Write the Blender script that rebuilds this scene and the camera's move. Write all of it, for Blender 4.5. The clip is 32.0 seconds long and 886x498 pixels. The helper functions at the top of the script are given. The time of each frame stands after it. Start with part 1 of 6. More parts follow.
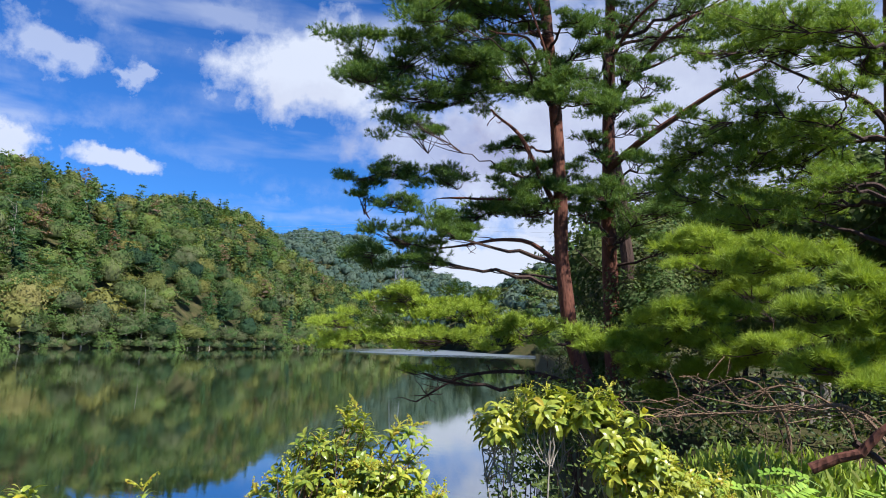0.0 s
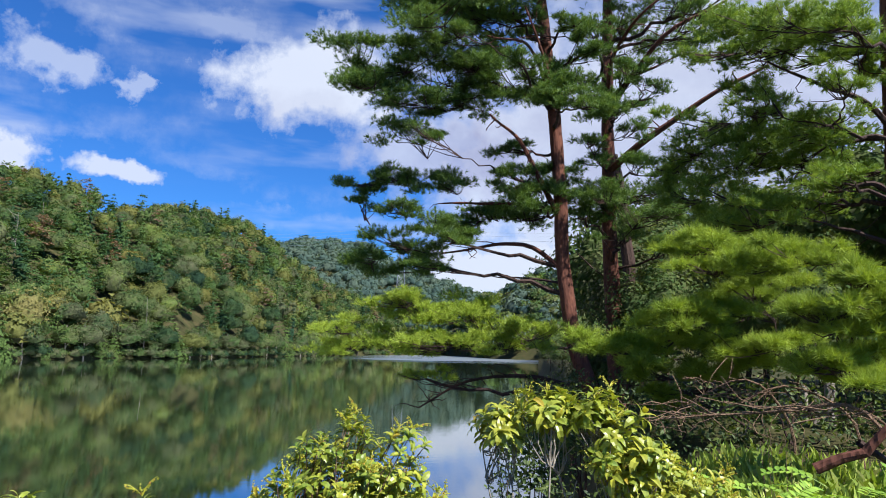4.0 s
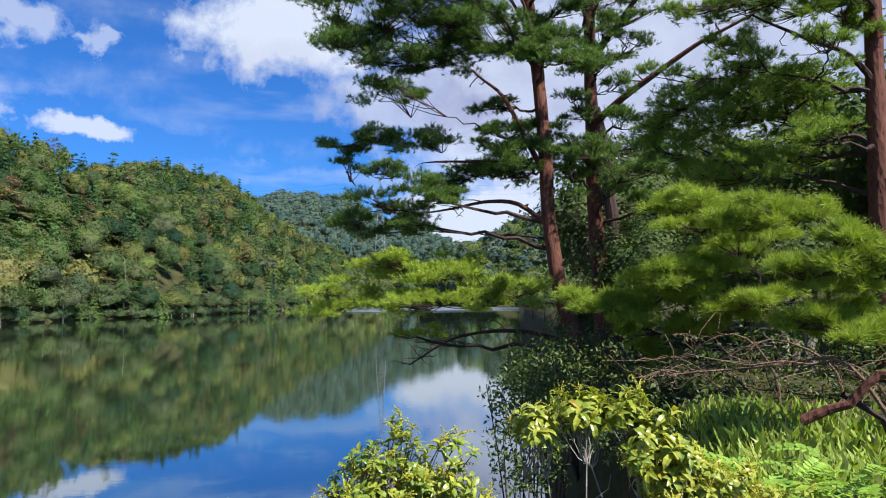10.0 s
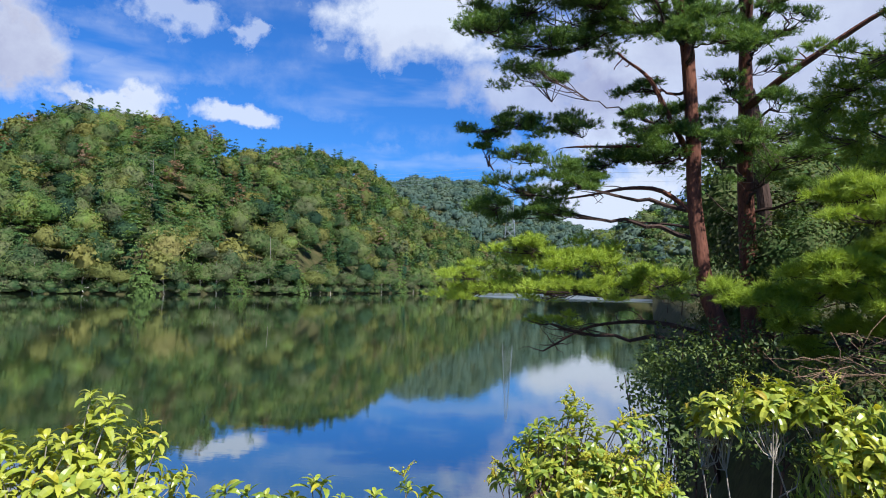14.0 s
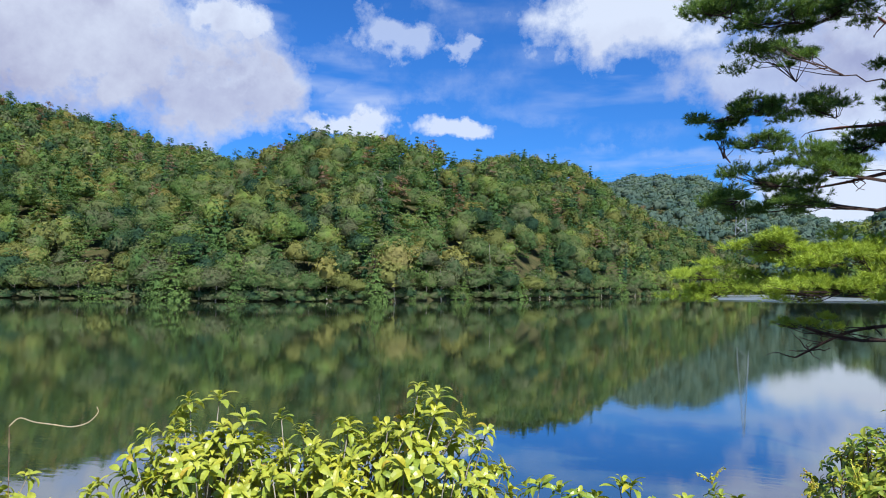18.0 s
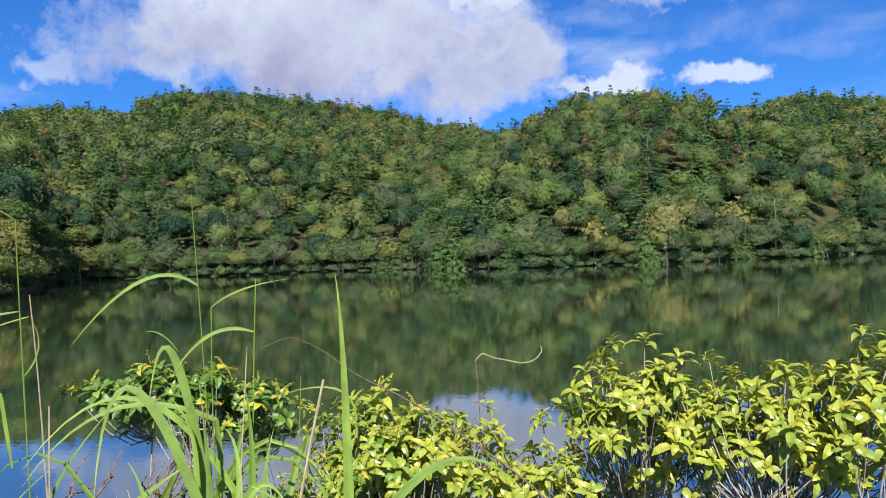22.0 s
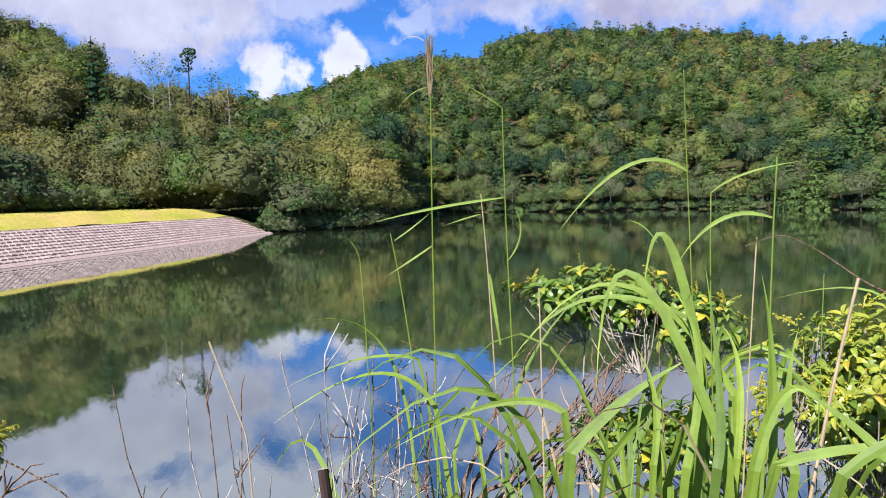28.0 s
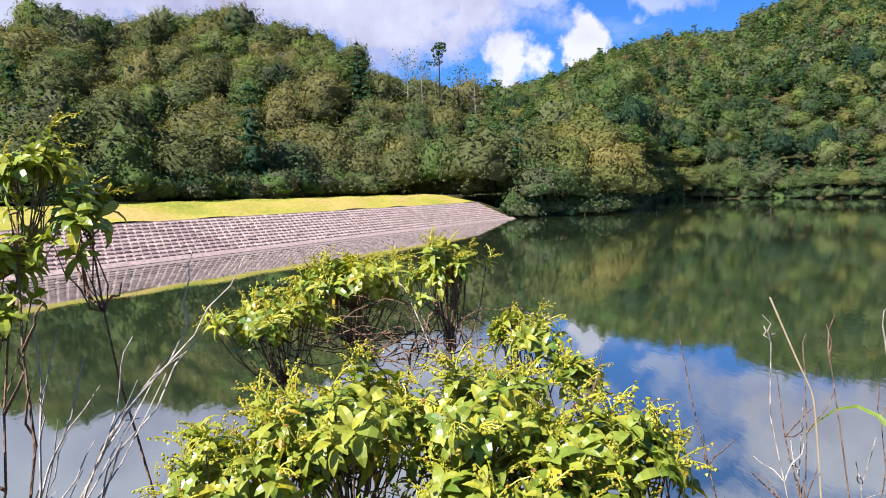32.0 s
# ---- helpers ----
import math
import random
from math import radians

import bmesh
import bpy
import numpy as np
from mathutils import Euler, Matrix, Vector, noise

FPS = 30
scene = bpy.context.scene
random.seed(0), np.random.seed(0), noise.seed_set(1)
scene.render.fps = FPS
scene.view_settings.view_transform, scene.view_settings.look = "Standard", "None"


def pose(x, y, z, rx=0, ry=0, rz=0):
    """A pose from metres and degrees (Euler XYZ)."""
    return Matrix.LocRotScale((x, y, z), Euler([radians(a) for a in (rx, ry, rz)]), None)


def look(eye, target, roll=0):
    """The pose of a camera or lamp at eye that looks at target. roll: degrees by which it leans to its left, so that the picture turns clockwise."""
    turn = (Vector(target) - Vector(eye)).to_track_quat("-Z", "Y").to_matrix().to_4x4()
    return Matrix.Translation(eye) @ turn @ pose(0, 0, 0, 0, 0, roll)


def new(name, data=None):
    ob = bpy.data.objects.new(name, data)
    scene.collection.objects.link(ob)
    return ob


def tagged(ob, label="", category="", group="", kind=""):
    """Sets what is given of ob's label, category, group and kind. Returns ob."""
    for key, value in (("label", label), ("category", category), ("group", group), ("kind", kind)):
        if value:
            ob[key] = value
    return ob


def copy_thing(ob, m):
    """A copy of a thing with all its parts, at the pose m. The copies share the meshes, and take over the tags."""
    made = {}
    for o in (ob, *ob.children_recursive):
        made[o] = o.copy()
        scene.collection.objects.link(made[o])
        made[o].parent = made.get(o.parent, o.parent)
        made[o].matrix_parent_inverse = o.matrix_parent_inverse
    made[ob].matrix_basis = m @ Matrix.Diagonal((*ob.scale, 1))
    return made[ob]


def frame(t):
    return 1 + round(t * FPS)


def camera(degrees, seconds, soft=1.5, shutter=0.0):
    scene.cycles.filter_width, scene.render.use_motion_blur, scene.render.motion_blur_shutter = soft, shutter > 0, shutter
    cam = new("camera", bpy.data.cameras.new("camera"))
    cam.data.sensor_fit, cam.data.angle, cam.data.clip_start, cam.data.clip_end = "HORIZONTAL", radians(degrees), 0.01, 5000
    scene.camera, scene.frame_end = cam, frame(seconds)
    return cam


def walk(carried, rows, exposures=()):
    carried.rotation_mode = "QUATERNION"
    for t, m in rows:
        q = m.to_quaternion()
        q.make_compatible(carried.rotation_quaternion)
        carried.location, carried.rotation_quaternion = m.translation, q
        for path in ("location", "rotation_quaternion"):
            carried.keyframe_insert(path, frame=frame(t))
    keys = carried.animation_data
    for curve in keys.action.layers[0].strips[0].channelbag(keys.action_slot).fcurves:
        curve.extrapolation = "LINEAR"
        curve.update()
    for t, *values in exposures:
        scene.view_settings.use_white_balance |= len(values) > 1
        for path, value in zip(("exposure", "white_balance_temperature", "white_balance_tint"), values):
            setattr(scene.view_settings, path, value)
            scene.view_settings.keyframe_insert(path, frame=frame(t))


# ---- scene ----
cam = camera(65.12, 32.0, soft=1.0)
PATH = [
    (0.0, pose(0.299, 0.301, 3.944, 97.76, -1.95, -5.83)),
    (0.5, pose(0.291, 0.303, 3.942, 97.88, -2.00, -5.69)),
    (1.0, pose(0.295, 0.300, 3.944, 98.06, -1.82, -5.45)),
    (1.5, pose(0.299, 0.294, 3.943, 98.31, -1.45, -5.36)),
    (2.0, pose(0.302, 0.283, 3.946, 98.53, -0.89, -5.33)),
    (2.5, pose(0.311, 0.287, 3.939, 98.59, -0.41, -5.37)),
    (3.0, pose(0.313, 0.296, 3.936, 98.36, -0.36, -5.54)),
    (3.5, pose(0.312, 0.305, 3.932, 98.17, -0.74, -5.71)),
    (5.5, pose(0.298, 0.292, 3.938, 98.47, -2.26, -5.16)),
    (6.0, pose(0.301, 0.289, 3.932, 98.45, -2.31, -5.59)),
    (6.5, pose(0.327, 0.295, 3.925, 98.26, -1.93, -6.42)),
    (7.0, pose(0.328, 0.303, 3.924, 97.98, -1.35, -7.05)),
    (7.5, pose(0.331, 0.307, 3.938, 97.86, -1.02, -6.95)),
    (8.0, pose(0.304, 0.310, 3.975, 97.56, -0.59, -6.49)),
    (8.5, pose(0.268, 0.285, 4.015, 96.89, 0.06, -6.52)),
    (9.0, pose(0.227, 0.250, 4.059, 95.70, 0.81, -7.27)),
    (9.5, pose(0.183, 0.247, 4.079, 94.60, 0.97, -7.81)),
    (10.0, pose(0.143, 0.237, 4.094, 94.12, 0.64, -7.17)),
    (10.5, pose(0.108, 0.230, 4.100, 94.07, 0.34, -5.64)),
    (11.0, pose(0.097, 0.238, 4.095, 93.92, 0.36, -3.98)),
    (11.5, pose(0.097, 0.234, 4.089, 93.68, 0.04, -2.72)),
    (12.0, pose(0.070, 0.229, 4.087, 93.52, -0.69, -1.85)),
    (12.5, pose(0.047, 0.232, 4.078, 93.33, -1.32, -0.85)),
    (13.0, pose(0.037, 0.238, 4.073, 93.09, -1.38, 0.45)),
    (13.5, pose(0.025, 0.236, 4.071, 92.96, -1.39, 1.86)),
    (15.5, pose(-0.049, 0.223, 4.068, 92.98, -1.70, 8.67)),
    (16.0, pose(-0.061, 0.224, 4.070, 93.22, -1.16, 10.84)),
    (16.5, pose(-0.076, 0.232, 4.066, 93.44, -0.88, 13.09)),
    (17.0, pose(-0.112, 0.230, 4.058, 93.40, -0.96, 15.24)),
    (17.5, pose(-0.135, 0.222, 4.052, 93.20, -0.90, 17.90)),
    (18.0, pose(-0.164, 0.209, 4.050, 92.95, -0.48, 21.20)),
    (18.5, pose(-0.189, 0.217, 4.042, 92.71, 0.11, 24.95)),
    (19.0, pose(-0.206, 0.229, 4.040, 92.33, 1.03, 28.44)),
    (19.5, pose(-0.228, 0.220, 4.030, 91.77, 2.27, 30.90)),
    (20.0, pose(-0.280, 0.163, 4.027, 91.25, 3.12, 32.36)),
    (20.5, pose(-0.324, 0.093, 4.028, 90.96, 3.27, 34.00)),
    (21.0, pose(-0.361, 0.063, 4.026, 90.79, 2.81, 36.48)),
    (21.5, pose(-0.375, 0.039, 4.020, 90.61, 2.28, 39.59)),
    (22.0, pose(-0.392, 0.009, 4.017, 90.35, 1.91, 42.95)),
    (22.5, pose(-0.414, -0.012, 4.007, 89.86, 1.72, 46.34)),
    (23.0, pose(-0.434, -0.027, 3.997, 89.19, 1.89, 49.54)),
    (23.5, pose(-0.452, -0.040, 3.994, 88.66, 1.81, 52.12)),
    (24.0, pose(-0.455, -0.053, 3.995, 88.44, 1.41, 54.10)),
    (24.5, pose(-0.472, -0.072, 3.991, 88.31, 0.96, 56.02)),
    (25.0, pose(-0.492, -0.096, 3.984, 88.07, 0.74, 58.36)),
    (25.5, pose(-0.515, -0.119, 3.982, 87.97, 0.74, 61.18)),
    (26.0, pose(-0.539, -0.131, 3.976, 88.13, 0.97, 64.12)),
    (26.5, pose(-0.562, -0.133, 3.967, 88.16, 1.88, 66.69)),
    (28.5, pose(-0.625, -0.154, 3.926, 85.30, 0.58, 71.69)),
    (29.0, pose(-0.633, -0.182, 3.913, 85.12, -0.42, 74.29)),
    (29.5, pose(-0.655, -0.200, 3.908, 84.86, -0.55, 77.46)),
    (30.0, pose(-0.648, -0.310, 3.904, 84.63, 0.06, 80.22)),
    (30.5, pose(-0.607, -0.448, 3.903, 84.86, 0.75, 82.16)),
    (31.0, pose(-0.634, -0.572, 3.900, 85.40, 1.28, 83.89)),
    (31.5, pose(-0.691, -0.684, 3.889, 85.72, 1.56, 86.06)),
    (32.0, pose(-0.723, -0.839, 3.887, 85.28, 1.51, 89.43)),
]
walk(cam, PATH, exposures=[(0.0, 1.02, 6000, 9), (19.0, 1.0, 5900, 7), (25.0, 1.07, 5950, 12), (32.0, 1.22, 6150, 16)])

# ---------------------------------------------------------------- light and sky
SUN_AZ, SUN_EL = 221.0, 48.0      # degrees, counter-clockwise from +y, and above the horizon
world = bpy.data.worlds.new("sky")
scene.world = world
world.use_nodes = True


def sky_nodes():
    nt = world.node_tree
    nt.nodes.clear()
    N, L = nt.nodes, nt.links

    def math_node(op, a, b=None, c=None, clamp=False):
        n = N.new("ShaderNodeMath")
        n.operation, n.use_clamp = op, clamp
        for i, v in enumerate((a, b, c)):
            if v is None:
                continue
            if isinstance(v, (int, float)):
                n.inputs[i].default_value = v
            else:
                L.new(v, n.inputs[i])
        return n.outputs[0]

    def noise_node(vec, scale, detail=5.0, rough=0.55, colour=False):
        n = N.new("ShaderNodeTexNoise")
        n.inputs["Scale"].default_value, n.inputs["Detail"].default_value = scale, detail
        n.inputs["Roughness"].default_value = rough
        L.new(vec, n.inputs["Vector"])
        return n.outputs["Color" if colour else "Fac"]

    def mix(fac, a, b):
        n = N.new("ShaderNodeMix")
        n.data_type = "RGBA"
        for sock, v in ((n.inputs[0], fac), (n.inputs[6], a), (n.inputs[7], b)):
            if isinstance(v, (tuple, float, int)):
                sock.default_value = (*v, 1) if isinstance(v, tuple) else v
            else:
                L.new(v, sock)
        return n.outputs[2]

    sky = N.new("ShaderNodeTexSky")
    sky.sky_type, sky.sun_disc = "NISHITA", False
    sky.sun_elevation, sky.sun_rotation = radians(SUN_EL), radians(-SUN_AZ)
    sky.air_density, sky.dust_density, sky.ozone_density = 1.0, 0.25, 3.5
    tint = N.new("ShaderNodeMix")
    tint.data_type, tint.blend_type = "RGBA", "MULTIPLY"
    tint.inputs[0].default_value = 1.0
    L.new(sky.outputs[0], tint.inputs[6])
    tint.inputs[7].default_value = (0.33, 0.70, 1.22, 1)
    blue = tint.outputs[2]

    tc = N.new("ShaderNodeTexCoord")
    direction = tc.outputs["Generated"]
    sep = N.new("ShaderNodeSeparateXYZ")
    L.new(direction, sep.inputs[0])
    az = math_node("MULTIPLY", math_node("ARCTAN2", math_node("MULTIPLY", sep.outputs[0], -1.0), sep.outputs[1]), 57.2958)
    el = math_node("MULTIPLY", math_node("ARCSINE", sep.outputs[2]), 57.2958)
    # ragged edges: shift the sky's coordinates by noise
    n1 = noise_node(direction, 9.0, 8.0, 0.6, True)
    s1 = N.new("ShaderNodeSeparateColor")
    L.new(n1, s1.inputs[0])
    az2 = math_node("ADD", az, math_node("MULTIPLY", math_node("SUBTRACT", s1.outputs[0], 0.5), 13.0))
    el2 = math_node("ADD", el, math_node("MULTIPLY", math_node("SUBTRACT", s1.outputs[1], 0.5), 8.0))

    def cover(blobs, soft):
        total = None
        for a0, e0, ra, re, k in blobs:
            dx = math_node("DIVIDE", math_node("SUBTRACT", az2, a0), ra)
            dy = math_node("DIVIDE", math_node("SUBTRACT", el2, e0), re)
            d = math_node("SQRT", math_node("ADD", math_node("MULTIPLY", dx, dx), math_node("MULTIPLY", dy, dy)))
            d = math_node("ADD", d, fray)
            m = math_node("MULTIPLY", math_node("MULTIPLY_ADD", d, -1.0 / soft, (1.0 + soft) / soft, True), k)
            total = m if total is None else math_node("MAXIMUM", total, m)
        return total

    fine = noise_node(direction, 15.0, 9.0, 0.62)
    fray = math_node("MULTIPLY_ADD", fine, -1.9, 1.08)
    heap = cover(CLOUD_HEAPS, 0.6)
    veil = cover(CLOUD_VEILS, 0.9)
    stretch = N.new("ShaderNodeMapping")
    stretch.inputs["Scale"].default_value = (3.0, 3.0, 14.0)
    stretch.inputs["Rotation"].default_value = (0.15, 0.25, 0.0)
    L.new(direction, stretch.inputs[0])
    streak = noise_node(stretch.outputs[0], 1.6, 4.0, 0.5)
    veil = math_node("MULTIPLY", veil, math_node("MULTIPLY_ADD", streak, 4.6, -1.85, True))
    thin = math_node("MULTIPLY", math_node("MULTIPLY_ADD", streak, 4.0, -2.5, True), 0.03)
    veil = math_node("MAXIMUM", veil, thin)
    # the underside of the heaps is shaded, their tops and rims bright
    body = cover(CLOUD_SHADE, 0.9)
    lump = noise_node(direction, 7.0, 6.0, 0.6)
    body = math_node("MULTIPLY", body, math_node("MULTIPLY_ADD", lump, 2.4, -0.55, True))
    white = mix(body, CLOUD_WHITE, CLOUD_GREY)
    out = mix(math_node("MULTIPLY", veil, 0.5), blue, CLOUD_WHITE)
    out = mix(heap, out, white)
    bg = N.new("ShaderNodeBackground")
    bg.inputs["Strength"].default_value = 0.058
    L.new(out, bg.inputs["Color"])
    o = N.new("ShaderNodeOutputWorld")
    L.new(bg.outputs[0], o.inputs["Surface"])


# clouds: azimuth, elevation, half width, half height (degrees), density
CLOUD_WHITE, CLOUD_GREY = (7.0, 7.2, 8.0), (3.7, 3.65, 5.0)
CLOUD_HEAPS = [(6.0, 21.3, 6.0, 3.2, .95), (-5.2, 16.4, 6.0, 2.4, .75), (24.1, 20.2, 2.8, 1.2, .55), (-10.0, 7.0, 6.5, 2.4, .95),
               (-27.0, 19.0, 13.0, 7.5, .85), (52.0, 17.4, 13.5, 4.0, 1.0), (38.5, 15.2, 4.4, 3.0, .95), (97.0, 15.8, 13.0, 3.6, .95),
               (83.9, 10.3, 1.9, 2.2, 1.0), (78.1, 10.7, 1.5, 1.9, 1.0), (-14.0, 15.0, 9.0, 6.5, .85), (18.8, 19.5, 1.4, .7, .5), (63.0, 15.0, 2.6, 1.8, .8), (116.0, 17.0, 15.0, 5.0, .9),
               (20.0, 12.6, 3.0, 0.7, .85), (30.0, 13.4, 3.6, 0.7, .9), (92.0, 25.0, 16.0, 5.0, .9), (58.0, 27.0, 12.0, 4.0, .7),
               (78.5, 15.6, 3.4, 1.2, .6), (71.0, 14.4, 2.0, 1.0, .55), (38.8, 20.4, 3.6, 0.9, .95)]
CLOUD_VEILS = [(15.8, 25.0, 8.0, 1.4, .8), (4.0, 9.4, 6.0, 1.0, .9), (29.0, 15.2, 3.6, 1.0, .9), (3.8, 15.2, 4.0, .8, .7), (37.9, 20.5, 4.0, 1.4, .9),
               (7.5, 14.6, 6.0, 1.0, .5), (31.0, 17.0, 4.0, 1.2, .7), (77.0, 13.7, 4.0, 1.0, .8), (75.0, 13.4, 3.0, 1.0, .8), (-20.0, 30.0, 30.0, 12.0, .8)]
CLOUD_SHADE = [(52.0, 16.4, 13.5, 3.6, 1.0), (38.5, 14.6, 4.2, 2.4, .85), (96.0, 14.6, 13.0, 2.8, .95), (-5.0, 15.8, 6.5, 2.4, .95), (-27.0, 18.0, 13.0, 6.0, .6), (116.0, 15.0, 14.0, 3.0, .7), (6.0, 18.6, 4.0, 1.2, .35), (78.5, 15.0, 4.0, 1.2, .6)]
sky_nodes()

sun = new("sun", bpy.data.lights.new("sun", "SUN"))
sun.data.energy, sun.data.angle, sun.data.color = 4.9, radians(0.6), (1.0, 0.94, 0.84)
sun.matrix_world = look((-math.sin(radians(SUN_AZ)) * 60, math.cos(radians(SUN_AZ)) * 60, 60 * math.tan(radians(SUN_EL))), (0, 0, 0))

# ---------------------------------------------------------------- materials
def material(name, build):
    m = bpy.data.materials.new(name)
    m.use_nodes = True
    nt = m.node_tree
    nt.nodes.clear()
    out = nt.nodes.new("ShaderNodeOutputMaterial")
    nt.links.new(build(nt), out.inputs["Surface"])
    return m


def put(nt, sock, v):
    if isinstance(v, bpy.types.NodeSocket):
        nt.links.new(v, sock)
    elif isinstance(v, tuple) and len(v) == 3 and sock.type == "RGBA":
        sock.default_value = (*v, 1)
    else:
        sock.default_value = v


def node(nt, kind, out=0, **inputs):
    n = nt.nodes.new("ShaderNode" + kind)
    for k, v in inputs.items():
        put(nt, n.inputs[k.replace("_", " ")], v)
    return n.outputs[out]


def tex(nt, scale, detail=4.0, rough=0.6, stretch=(1, 1, 1), world_space=True):
    if world_space:
        co = node(nt, "NewGeometry", "Position")
    else:
        co = node(nt, "TexCoord", "Object")
    mp = node(nt, "Mapping", 0, Vector=co, Scale=stretch)
    return node(nt, "TexNoise", "Fac", Vector=mp, Scale=scale, Detail=detail, Roughness=rough)


def ramp(nt, fac, stops):
    n = nt.nodes.new("ShaderNodeValToRGB")
    el = n.color_ramp.elements
    while len(el) < len(stops):
        el.new(0.5)
    for e, (p, c) in zip(el, stops):
        e.position, e.color = p, (*c, 1)
    put(nt, n.inputs[0], fac)
    return n.outputs[0]


def blend(nt, fac, a, b, kind="MIX"):
    n = nt.nodes.new("ShaderNodeMix")
    n.data_type, n.blend_type = "RGBA", kind
    put(nt, n.inputs[0], fac)
    put(nt, n.inputs[6], a)
    put(nt, n.inputs[7], b)
    return n.outputs[2]


def bump(nt, h, strength=0.3, dist=0.02):
    return node(nt, "Bump", 0, Height=h, Strength=strength, Distance=dist)


def principled(nt, colour, rough=0.7, normal=None, spec=0.4, **more):
    n = nt.nodes.new("ShaderNodeBsdfPrincipled")
    put(nt, n.inputs["Base Color"], colour)
    put(nt, n.inputs["Roughness"], rough)
    put(nt, n.inputs["Specular IOR Level"], spec)
    if normal is not None:
        put(nt, n.inputs["Normal"], normal)
    for k, v in more.items():
        put(nt, n.inputs[k.replace("_", " ")], v)
    return n.outputs[0]


def leafy(nt, colour, rough=0.5, through_=0.35, spec=0.35, normal=None):
    """A thin leaf: gloss and diffuse on top, some light passes through."""
    p = principled(nt, colour, rough, normal, spec)
    t = node(nt, "BsdfTranslucent", 0, Color=blend(nt, 1.0, colour, (1.25, 1.2, 0.5), "MULTIPLY"))
    n = nt.nodes.new("ShaderNodeMixShader")
    n.inputs[0].default_value = through_
    nt.links.new(p, n.inputs[1])
    nt.links.new(t, n.inputs[2])
    return n.outputs[0]


def mat_forest(name, stops, dull=0.0):
    def build(nt):
        tone = node(nt, "Attribute", "Fac")
        tone.node.attribute_name = "tone"
        big = tex(nt, 0.02, 3)
        fine = tex(nt, 2.6, 5, 0.75)
        v = node(nt, "Math", 0)
        m = v.node
        m.operation = "MULTIPLY_ADD"
        put(nt, m.inputs[0], big)
        m.inputs[1].default_value = 0.5
        put(nt, m.inputs[2], tone)
        m2 = nt.nodes.new("ShaderNodeMath")
        m2.operation, m2.inputs[1].default_value = "SUBTRACT", 0.25
        nt.links.new(m.outputs[0], m2.inputs[0])
        c = ramp(nt, m2.outputs[0], stops)
        c = blend(nt, 1.0, c, ramp(nt, fine, [(0.35, (0.68, 0.70, 0.68)), (0.65, (1.2, 1.2, 1.18))]), "MULTIPLY")
        return leafy(nt, c, 0.85, 0.38, 0.05)
    return material(name, build)


LEAF_STOPS = [(0.0, (0.032, 0.064, 0.038)), (0.14, (0.055, 0.096, 0.039)), (0.28, (0.124, 0.128, 0.072)), (0.40, (0.067, 0.122, 0.039)), (0.52, (0.136, 0.154, 0.065)),
              (0.64, (0.092, 0.160, 0.041)), (0.76, (0.156, 0.166, 0.082)), (0.88, (0.151, 0.211, 0.050)), (1.0, (0.225, 0.202, 0.076))]
M_FOREST = mat_forest("forest_leaves", LEAF_STOPS)
M_CONIFER = mat_forest("conifer_needles", [(0.0, (0.034, 0.073, 0.040)), (0.5, (0.063, 0.120, 0.044)), (1.0, (0.118, 0.178, 0.053))])
M_AUTUMN = mat_forest("tawny_leaves", [(0.0, (0.125, 0.148, 0.048)), (0.5, (0.175, 0.178, 0.056)), (1.0, (0.245, 0.205, 0.066))])
M_OLIVE = mat_forest("olive_brown_leaves", [(0.0, (0.110, 0.125, 0.052)), (0.5, (0.165, 0.165, 0.066)), (1.0, (0.235, 0.205, 0.078))])
# air haze over the far hill, put into a paler, bluer leaf colour
M_HAZE = mat_forest("haze_tinted_leaves", [(0.0, (0.070, 0.116, 0.102)), (1.0, (0.123, 0.161, 0.120))])
M_RUST = mat_forest("rusty_leaves", [(0.0, (0.190, 0.139, 0.117)), (1.0, (0.270, 0.172, 0.111))])


def m_bark(name, a, b, scale=9.0):
    def build(nt):
        n = tex(nt, scale, 6, 0.7, (1, 1, 0.28))
        crack = node(nt, "TexVoronoi", "Distance", Vector=node(nt, "Mapping", 0, Vector=node(nt, "NewGeometry", "Position"), Scale=(1, 1, 0.35)), Scale=scale * 2.4)
        c = ramp(nt, n, [(0.25, a), (0.7, b)])
        c = blend(nt, ramp(nt, crack, [(0.0, (0.0, 0.0, 0.0)), (0.3, (1, 1, 1))]), tuple(v * 0.45 for v in a), c)
        return principled(nt, c, 0.9, bump(nt, crack, 0.6, 0.02), 0.2)
    return material(name, build)


M_BARK_RED = m_bark("red_pine_bark", (0.060, 0.026, 0.020), (0.17, 0.066, 0.042))
M_BARK_DARK = m_bark("dark_bark", (0.028, 0.018, 0.015), (0.070, 0.042, 0.034))
M_BARK_GREY = m_bark("grey_bark", (0.16, 0.13, 0.10), (0.36, 0.32, 0.27), 20.0)
M_DEAD = m_bark("bleached_wood", (0.26, 0.22, 0.18), (0.50, 0.45, 0.39), 30.0)
M_TWIG = m_bark("brown_twig", (0.10, 0.055, 0.035), (0.26, 0.17, 0.11), 60.0)


def b_needles(dark, mid, light):
    def build(nt):
        tone = node(nt, "Attribute", "Fac")
        tone.node.attribute_name = "tone"
        c = ramp(nt, tone, [(0.0, dark), (0.5, mid), (1.0, light)])
        c = blend(nt, 1.0, c, ramp(nt, tex(nt, 0.9, 3), [(0.3, (0.75, 0.78, 0.7)), (0.7, (1.2, 1.15, 1.1))]), "MULTIPLY")
        return leafy(nt, c, 0.5, 0.36, 0.25)
    return build


